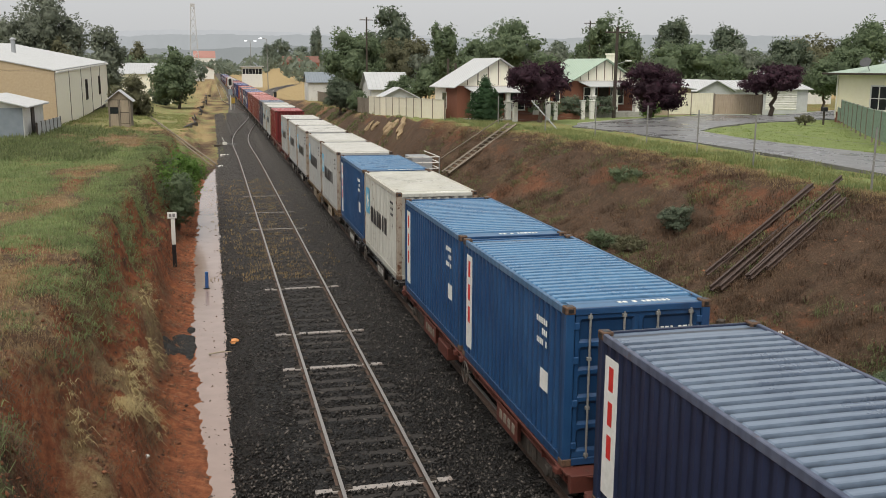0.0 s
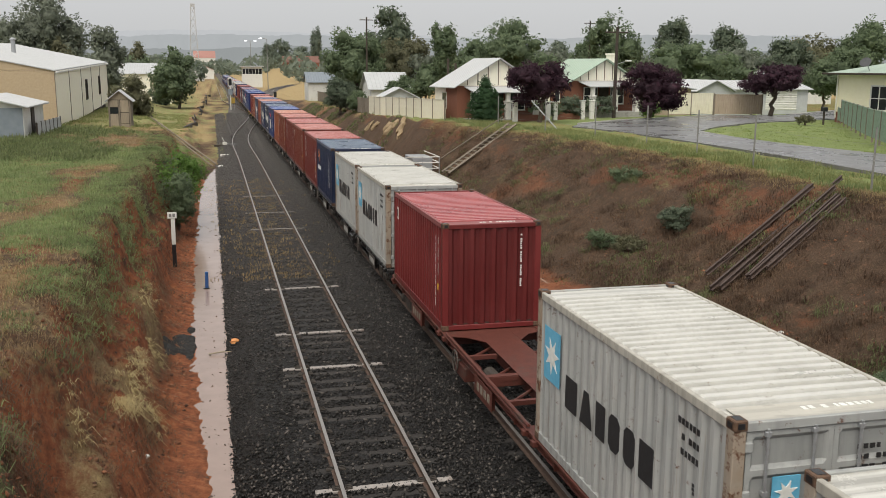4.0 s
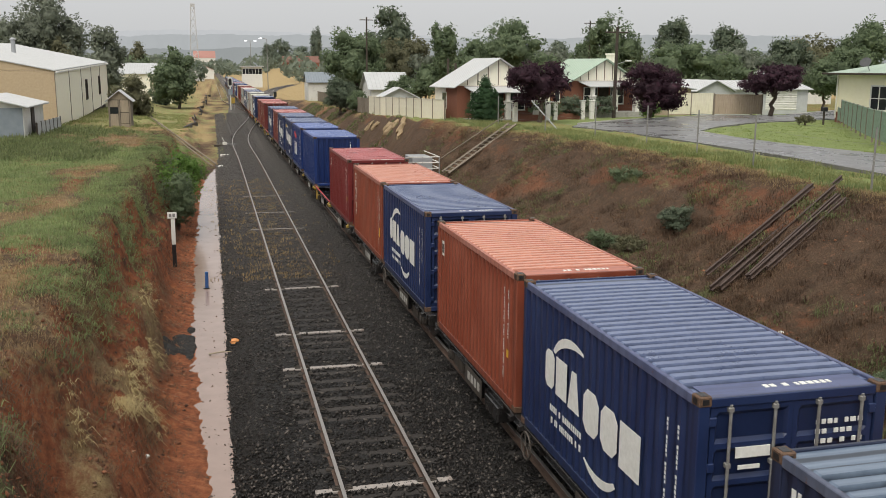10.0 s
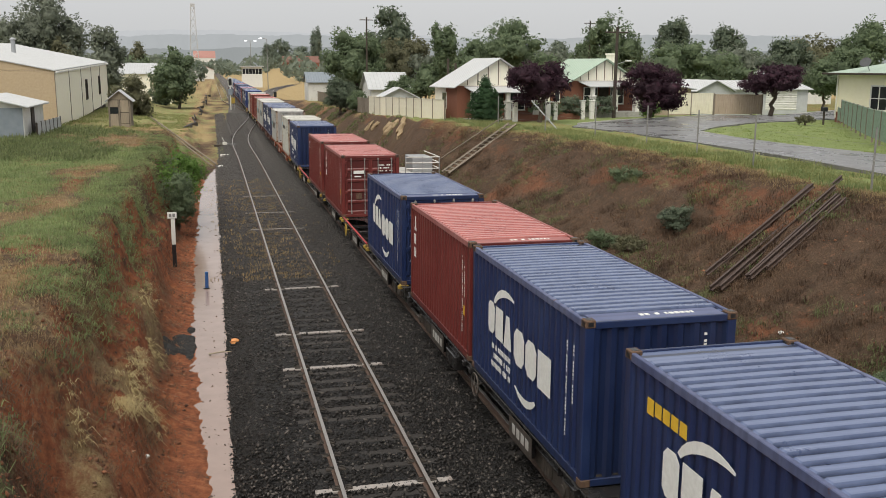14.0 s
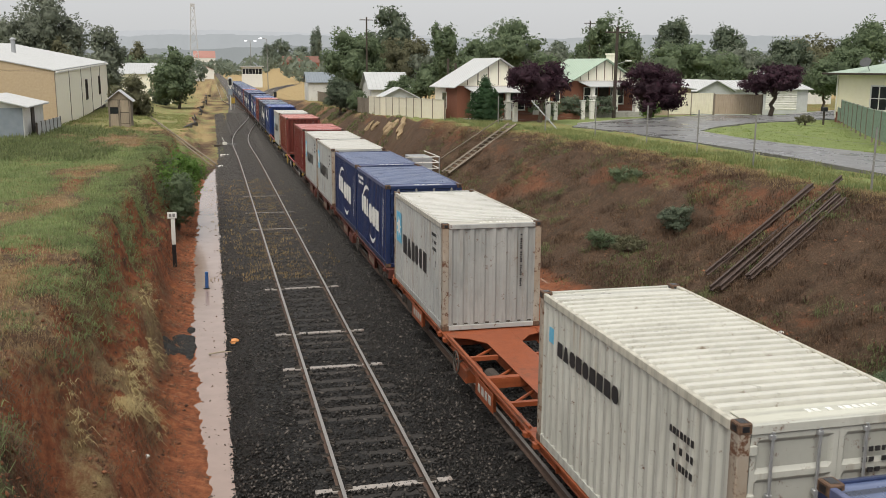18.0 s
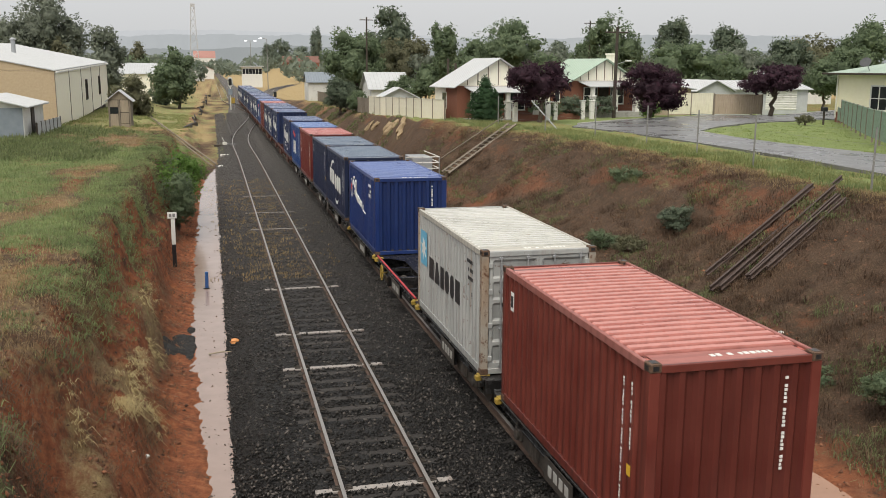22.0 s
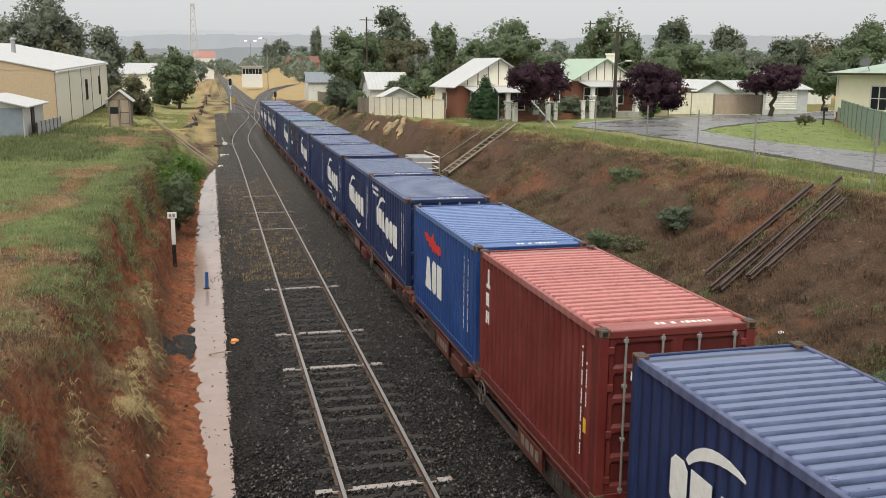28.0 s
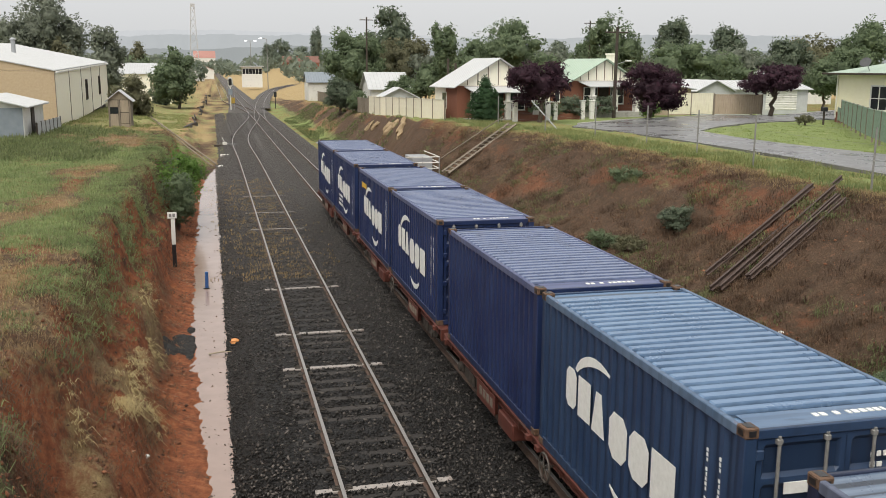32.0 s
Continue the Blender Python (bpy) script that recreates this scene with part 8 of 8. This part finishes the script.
blade_field("slope_greens", rg, scatter(rg, 1900, 11.9, 20.3, 13, 66, lambda x, y: patch_noise(x, y, 0.4, 23.0) + 0.35 * patch_noise(x, y, 1.4, 29.0) > 0.27, 0.5), 8, (0.05, 0.16), 0.013, 1.5, "green_weed",
            "scattered green weeds on the cutting slope", "weeds", (-0.2, -0.1), 0.2, 0.2)
blade_field("rim_straw", rg, scatter(rg, 1500, 15.0, 21.4, 14, 68, lambda x, y: line(RIM_RIGHT, y) - 0.7 < x < line(RIM_RIGHT, y) + 0.5, 0.4), 9, (0.08, 0.26), 0.008, 1.6, "dry",
            "dry straw hanging over the lip of the cutting", "grass", (-0.5, -0.1), 0.14, 0.6)
blade_field("rim_grass", rg, scatter(rg, 5200, 17.0, 24.3, 14, 66, lambda x, y: line(RIM_RIGHT, y) - 0.1 < x < line(RIM_RIGHT, y) + 3.6 and patch_noise(x, y, 0.5, 37.0) > -0.2 + 0.5 * (x < line(RIM_RIGHT, y) + 0.7), 0.4), 8, (0.10, 0.32), 0.009, 1.0, "tall",
            "tall pale green grass along the fence line", "grass", (0.05, -0.1), 0.14)
blade_field("rim_grass", rg, scatter(rg, 3200, 17.0, 24.3, 14, 70, lambda x, y: line(RIM_RIGHT, y) - 0.1 < x < line(RIM_RIGHT, y) + 3.4 and patch_noise(x, y, 0.6, 31.0) > -0.1 + 0.4 * (x < line(RIM_RIGHT, y) + 0.6), 0.4), 8, (0.07, 0.26), 0.010, 1.1, "grass",
            "green grass along the cutting rim", "grass")
LAWN = [(30, 29.9), (37, 30.1), (43, 29.2), (48, 29.2), (53.2, 29.9), (57, 33.4), (60.5, 38.6), (62, 42)]
blade_field("lawn_grass", rg, scatter(rg, 3200, 29, 45, 31, 61.5, lambda x, y: x > line(LAWN, y) and patch_noise(x, y, 0.4, 55.0) > -0.45), 5, (0.015, 0.036), 0.020, 1.6, "lawn", "mown green lawn grass in front of the yellow house", "grass")
blade_field("yard_grass", rg, scatter(rg, 4200, -12, -1.9, 66, 140, lambda x, y: x < line(WALL_X, y) and patch_noise(x, y, 0.3, 33.0) > -0.15), 6, (0.07, 0.2), 0.02, 1.0, "tall", "long grass beside the siding", "grass")
blade_field("yard_grass", rg, scatter(rg, 2600, 10.2, 15.5, 70, 150, lambda x, y: patch_noise(x, y, 0.25, 83.0) > -0.1), 6, (0.08, 0.28), 0.022, 1.0, "green_weed", "weeds beside the main line", "grass")
blade_field("track_weeds", rg, [(x, y, -0.17) for x, y in zip(rg.normal(2.2, 0.9, 1000), 32 + 30 * rg.random(1000) ** 1.3)], 6, (0.05, 0.13), 0.012, 1.4, "dry", "yellowed weeds between the siding rails", "weeds")


def stones():
    """Loose ballast stones, crowded where the camera is near."""
    rng = np.random.default_rng(8)
    n = 100000
    y = 13.0 + 140 * rng.random(n) ** 2.6
    x = rng.uniform(-0.02, 9.7, n)
    prof = [(-0.14, -0.76), (0.72, -0.25), (1.35, -0.16), (4.0, -0.16), (4.5, -0.22), (5.0, -0.16), (7.7, -0.16), (8.6, -0.22), (9.75, -0.70)]
    z = np.interp(x, [p[0] for p in prof], [p[1] for p in prof])
    in_bed = (np.abs(x - RAIL_X[0]) < 1.2) | (np.abs(x - RAIL_X[1]) < 1.2)
    ph = (y - 11.0) % 0.62
    on_sleeper = in_bed & ((ph < 0.12) | (ph > 0.50))
    on_rail = (np.abs(np.abs(x - RAIL_X[0]) - 0.7525) < 0.1) | (np.abs(np.abs(x - RAIL_X[1]) - 0.7525) < 0.1)
    keep = ~on_rail & (~on_sleeper | (rng.random(n) < 0.24))
    x, y, z = x[keep], y[keep], z[keep]
    k = len(x)
    r = rng.uniform(0.018, 0.042, k) * np.clip(0.75 + y / 80, 1.0, 2.0)
    oct6 = np.array([(1, 0, 0), (0, 1, 0), (-1, 0, 0), (0, -1, 0), (0, 0, 1), (0, 0, -1)], dtype=float)
    v = oct6[None] * (1 + 0.35 * rng.normal(size=(k, 6, 1))).clip(0.5, 1.6) * r[:, None, None] * rng.uniform(0.7, 1.3, (k, 1, 3))
    a = rng.uniform(0, 2 * np.pi, k)
    c, s = np.cos(a)[:, None], np.sin(a)[:, None]
    v = np.stack([v[:, :, 0] * c - v[:, :, 1] * s, v[:, :, 0] * s + v[:, :, 1] * c, v[:, :, 2] * 0.8 + v[:, :, 0] * rng.uniform(-0.4, 0.4, (k, 1))], 2)
    v += np.stack([x, y, z + r * 0.35], 1)[:, None, :]
    q = np.arange(k)[:, None] * 6
    tri = np.array([(0, 1, 4), (1, 2, 4), (2, 3, 4), (3, 0, 4), (1, 0, 5), (2, 1, 5), (3, 2, 5), (0, 3, 5)])
    idx = (q[:, :, None] + tri[None]).reshape(-1)
    me = bpy.data.meshes.new("ballast_stones")
    me.vertices.add(k * 6)
    me.vertices.foreach_set("co", v.ravel())
    me.loops.add(k * 24)
    me.loops.foreach_set("vertex_index", idx.astype(np.int32))
    me.polygons.add(k * 8)
    me.polygons.foreach_set("loop_start", (np.arange(k * 8) * 3).astype(np.int32))
    me.update(calc_edges=True)
    m, nn, l, b = nodes_of("loose_basalt")
    geo = nn.new("ShaderNodeNewGeometry")
    col = ramp_node(nn, [(0.0, (0.004, 0.0035, 0.0032)), (0.5, (0.010, 0.0088, 0.008)), (0.78, (0.028, 0.025, 0.0225)), (1.0, (0.125, 0.11, 0.098))])
    l.new(geo.outputs["Random Per Island"], col.inputs["Fac"])
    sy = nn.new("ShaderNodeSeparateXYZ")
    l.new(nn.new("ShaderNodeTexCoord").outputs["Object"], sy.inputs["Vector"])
    # stones blend to a paler grey along y
    paler = mix_node(nn, l, 0.6, col.outputs["Color"], (0.132, 0.122, 0.115))
    l.new(mix_node(nn, l, step_node(nn, l, sy.outputs["Y"], 16, 60), col.outputs["Color"], paler), b.inputs["Base Color"])
    b.inputs["Roughness"].default_value = 0.45
    b.inputs["Specular IOR Level"].default_value = 0.3
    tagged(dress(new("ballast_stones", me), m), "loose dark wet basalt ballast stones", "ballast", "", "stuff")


stones()


def clods(name, spots, lo, hi, colours, label, category, seed):
    """Crumbs and clods of earth or gravel, all in one mesh."""
    rng = np.random.default_rng(seed)
    p = np.array(spots)
    k = len(p)
    r = lo + (hi - lo) * rng.random(k) ** 2.5
    oct6 = np.array([(1, 0, 0), (0, 1, 0), (-1, 0, 0), (0, -1, 0), (0, 0, 1), (0, 0, -1)], dtype=float)
    v = oct6[None] * (1 + 0.3 * rng.normal(size=(k, 6, 1))).clip(0.5, 1.5) * r[:, None, None] * rng.uniform(0.6, 1.4, (k, 1, 3))
    a = rng.uniform(0, 2 * np.pi, k)
    c, s = np.cos(a)[:, None], np.sin(a)[:, None]
    v = np.stack([v[:, :, 0] * c - v[:, :, 1] * s, v[:, :, 0] * s + v[:, :, 1] * c, v[:, :, 2] * 0.7], 2) + p[:, None, :]
    tri = np.array([(0, 1, 4), (1, 2, 4), (2, 3, 4), (3, 0, 4), (1, 0, 5), (2, 1, 5), (3, 2, 5), (0, 3, 5)])
    idx = (np.arange(k)[:, None, None] * 6 + tri[None]).reshape(-1)
    me = bpy.data.meshes.new(name)
    me.vertices.add(k * 6)
    me.vertices.foreach_set("co", v.ravel())
    me.loops.add(k * 24)
    me.loops.foreach_set("vertex_index", idx.astype(np.int32))
    me.polygons.add(k * 8)
    me.polygons.foreach_set("loop_start", (np.arange(k * 8) * 3).astype(np.int32))
    me.update(calc_edges=True)
    m, nn, l, b = nodes_of(name)
    col = ramp_node(nn, colours)
    l.new(nn.new("ShaderNodeNewGeometry").outputs["Random Per Island"], col.inputs["Fac"])
    l.new(col.outputs["Color"], b.inputs["Base Color"])
    b.inputs["Roughness"].default_value = 0.85
    tagged(dress(new(name, me), m), label, category, "", "stuff")


EARTH = [(0.0, (0.07, 0.034, 0.021)), (0.45, (0.20, 0.078, 0.038)), (0.8, (0.25, 0.105, 0.052)), (1.0, (0.28, 0.165, 0.10))]
clods("earth_clods", scatter(rg, 8000, -3.1, -0.75, 9, 62, lambda x, y: patch_noise(x, y, 0.8, 41.0) > -0.25, 0.7), 0.010, 0.055, EARTH, "crumbled red earth clods on the bank", "earth", 51)
clods("earth_clods", scatter(rg, 4000, 10.6, 20.5, 13, 60, lambda x, y: patch_noise(x, y, 0.6, 43.0) > -0.1, 0.7), 0.012, 0.06, EARTH, "crumbled red earth clods on the cutting slope", "earth", 52)
clods("drain_gravel", [(x, y, -0.595) for x, y in zip(rg.uniform(-0.85, 0.15, 260), 14 + 50 * rg.random(260) ** 1.6)], 0.008, 0.04, [(0.0, (0.03, 0.02, 0.015)), (1.0, (0.16, 0.10, 0.075))], "dark gravel and twigs lying in the muddy drain", "gravel", 53)


def scrap(name, x, y, z, size, material, label, category, seed, flat=0.4):
    """A small crumpled or broken piece."""
    rng = random.Random(seed)
    bm = bmesh.new()
    bmesh.ops.create_icosphere(bm, subdivisions=2, radius=1.0)
    for v in bm.verts:
        v.co = Vector((v.co.x * size[0], v.co.y * size[1], v.co.z * size[2])) * (1 + rng.uniform(-0.25, 0.25))
    me = bpy.data.meshes.new(name)
    bm.to_mesh(me)
    bm.free()
    return tagged(part(name, me, material, None, "", pose(x, y, z, 0, 0, rng.uniform(0, 180))), label, category)


def mound():
    """A spill of black ash running down the bank foot to the drain."""
    vs, fs, nx, ny = [], [], 22, 60
    for j in range(ny):
        for i in range(nx):
            x, y = -1.62 + 1.0 * i / (nx - 1), 23.6 + 4.6 * j / (ny - 1)
            mid = 25.4 + 0.9 * ease(-1.5, -0.8, x)
            k = 1 - ((y - mid) / (0.9 + 0.9 * ease(-1.5, -0.8, x))) ** 2 - 0.9 * ease(-1.4, -1.62, x) - ease(-0.78, -0.62, x) + 0.8 * noise.noise((x * 3, y * 1.6, 3.0)) + 0.25 * noise.noise((x * 11, y * 7, 5.0))
            vs.append((x, y, ground_z(x, y) - 0.10 + 0.2 * max(-0.5, min(0.75, k)) + 0.02 * noise.noise((x * 25, y * 18, 9.0))))
    fs = [(j * nx + i, j * nx + i + 1, (j + 1) * nx + i + 1, (j + 1) * nx + i) for j in range(ny - 1) for i in range(nx - 1)]
    me = bpy.data.meshes.new("ash_mound")
    me.from_pydata(vs, [], fs)
    tagged(part("ash_mound", me, M["ash"]), "spill of black ash at the drain edge", "mound")


scrap("plastic_rag", 0.36, 25.6, -0.42, (0.14, 0.10, 0.07), M["orange_rag"], "faded orange plastic scrap on the ballast edge", "litter", 1)
scrap("litter", -1.43, 16.95, ground_z(-1.43, 16.95) + 0.01, (0.10, 0.05, 0.03), M["white_scrap"], "crushed white carton on the earth bank", "litter", 2)
scrap("litter", 14.28, 20.85, ground_z(14.28, 20.85) + 0.03, (0.07, 0.07, 0.06), M["white_scrap"], "round white litter on the weedy slope", "litter", 3)
mound()
single("stick", Shape().tube([(-0.3, 0, 0), (0.05, 0.05, 0.03), (0.34, 0.04, 0.02)], [0.02, 0.025, 0.015], 6), M["pale_timber"], pose(-0.05, 25.0, -0.56), "pale broken stick lying across the drain", "stick")
for i, (x, y, r, h) in enumerate(((13.93, 85.3, 0.45, 1.5), (14.2, 83.6, 0.4, 1.2), (14.26, 77.2, 0.55, 1.5), (14.5, 75.6, 0.5, 1.2), (14.05, 76.2, 0.45, 1.0), (14.5, 73.2, 0.55, 1.3), (14.2, 72.2, 0.4, 0.9), (14.9, 74.0, 0.4, 0.8))):
    ob = scrap("rock", x, y, ground_z(x, y) + 0.15, (r * 0.55, r * 0.5, h * 0.48), M["pale_rock"], "pale sandstone rock set in the bank", "rock", 20 + i)
    ob.matrix_basis = pose(x, y, ground_z(x, y) + 0.1, 8, 38, 12 * i - 30)
for i, (x, y, h) in enumerate(((12.8, 25.9, 0.42), (12.95, 23.7, 0.50), (13.15, 21.9, 0.46), (12.95, 20.7, 0.25))):
    single("stump_post", Shape().box(-0.09, 0.09, -0.1, 0.1, -0.5, h, 0.02), M["dark_timber"], pose(x, y, ground_z(x, y), random.uniform(-6, 6), random.uniform(-6, 6), 20 * i), "short rotten timber post at the bank foot", "post", "rotten posts at the bank foot")
single("fallen_beam", Shape().box(-0.09, 0.09, 0, 1.9, -0.1, 0.10, 0.03), M["dark_timber"], pose(13.05, 21.9, ground_z(13.0, 22.9) + 0.16, 2, 8, 3), "fallen rotten timber beam by the drain", "beam")
lev = thing("point_lever", pose(1.35, 90.5, -0.3), "white trackside points lever on long timbers", "points lever")
part("timber", Shape().box(-1.3, 0.6, -0.15, 0.15, 0.0, 0.16, 0.02), M["dark_timber"], lev)
part("lever_box", Shape().box(-0.5, -0.1, -0.2, 0.2, 0.16, 0.42, 0.03), M["white_wall"], lev)
part("rod", Shape().tube([(-0.1, 0, 0.25), (0.9, 0, 0.2)], 0.03, 6), M["galv"], lev)
part("lever", Shape().tube([(-0.3, 0, 0.4), (-0.55, 0, 0.85)], 0.03, 6), M["white_wall"], lev)
single("marker_block", Shape().box(-0.42, 0.42, -0.12, 0.12, 0, 0.25, 0.03), M["white_wall"], pose(0.95, 80.8, -0.42), "white painted concrete marker block", "block")
scrap("litter", 0.55, 73.0, -0.4, (0.35, 0.2, 0.1), M["white_scrap"], "torn white plastic beside the siding", "litter", 6)
tl = thing("track_signal_lamp", pose(11.2, 173.0, 0.1), "small dark trackside lamp on a post", "signal")
part("post", Shape().tube([(0, 0, -0.4), (0, 0, 2.2)], 0.07, 7), M["black_gloss"], tl)
part("head", Shape().box(-0.25, 0.25, -0.2, 0.2, 1.7, 2.6, 0.04), M["black_gloss"], tl)
for x0, y0, x1, y1, r in ((-5.1, 84.0, 0.15, 76.2, 0.07), (-4.7, 83.4, -0.1, 73.8, 0.06)):
    k = [(x0 + (x1 - x0) * t, y0 + (y1 - y0) * t, max(ground_z(x0 + (x1 - x0) * t, y0 + (y1 - y0) * t) + 0.08, (ground_z(x0, y0) + 0.25) * (1 - t) + (ground_z(x1, y1) + 0.12) * t)) for t in (0.0, 0.25, 0.5, 0.75, 1.0)]
    single("fallen_pole", Shape().tube(k, r, 7), M["timber"], pose(0, 0, 0), "long weathered timber pole lying down the bank end", "pole", "poles on the bank end")
kw = thing("broken_wall", pose(-2.4, 118.0, 0.0), "low broken dark stone kerb wall across the yard", "wall")
rk = random.Random(31)
for i in range(20):
    y = 112 + 132 * (i / 19) ** 1.3
    if i in (6, 11, 12):
        continue
    x = line(WALL_X, y) + 0.25 * rk.uniform(-1, 1)
    w, ln, h = rk.uniform(0.15, 0.3), rk.uniform(1.8, 4.6), rk.uniform(0.08, 0.26)
    part("wall_piece", Shape().box(-w / 2, w / 2, -ln, ln, -0.5, h, 0.05), M["dark_timber"] if i % 3 else M["stone"], kw, "", pose(x + 2.4, y - 118, ground_z(x, y), 0, rk.uniform(-9, 9), rk.uniform(-9, 6)))
# flat slab added for a pale patch on the ground
single("concrete_slab", Shape().prism([(-0.9, -1.4), (0.8, -1.7), (1.1, 0.6), (0.2, 1.9), (-1.0, 1.3)], -0.2, 0.06), M["concrete"], pose(11.3, 96.0, ground_z(11.3, 96.0) + 0.03), "pale flat slab lying beside the line", "slab")

gf = thing("garden_fence", pose(21.7, 66.2, 3.2), "low brick garden fence with white pillars", "fence")
for i, (dx, dy) in enumerate(((0.0, 0.0), (3.1, 1.5), (3.8, 1.85), (6.6, 3.2), (7.6, 3.7))):
    p = part("pillar", Shape().box(dx - 0.17, dx + 0.17, dy - 0.17, dy + 0.17, -0.3, 1.35, 0.02), M["white_wall"], gf, "white pillar")
    part("pillar_cap", Shape().box(dx - 0.22, dx + 0.22, dy - 0.22, dy + 0.22, 1.35, 1.43, 0.02), M["white_wall"], p)
for a, b in (((0.24, 0.1), (2.86, 1.4)), ((4.04, 1.95), (6.36, 3.1))):
    d = (Vector(b) - Vector(a)).normalized()
    q = Vector((-d.y, d.x)) * 0.12
    part("fence_wall", Shape().prism([a, b, (b[0] + q.x, b[1] + q.y), (a[0] + q.x, a[1] + q.y)], -0.3, 0.45), M["brick_wall"], gf, "low red brick wall")

lb = thing("letterbox", pose(42.4, 58.8, 3.38), "small dark letterbox on a post beside the lawn", "letterbox")
part("post", Shape().box(-0.05, 0.05, -0.05, 0.05, -0.3, 0.8), M["dark_timber"], lb)
part("box", Shape().box(-0.16, 0.16, -0.2, 0.2, 0.8, 1.1, 0.02), M["black_gloss"], lb)


def motions():
    """The whole train runs past, slowing very slightly."""
    for ob, x, y, z in MOVERS:
        rows = []
        for t in (0.0, 4.0, 8.0, 12.0, 16.0, 20.0, 24.0, 28.0, 32.0):
            rows.append((t, pose(x, y - (14.79 * t - 0.00691 * t * t), z)))
        walk(ob, rows)


motions()
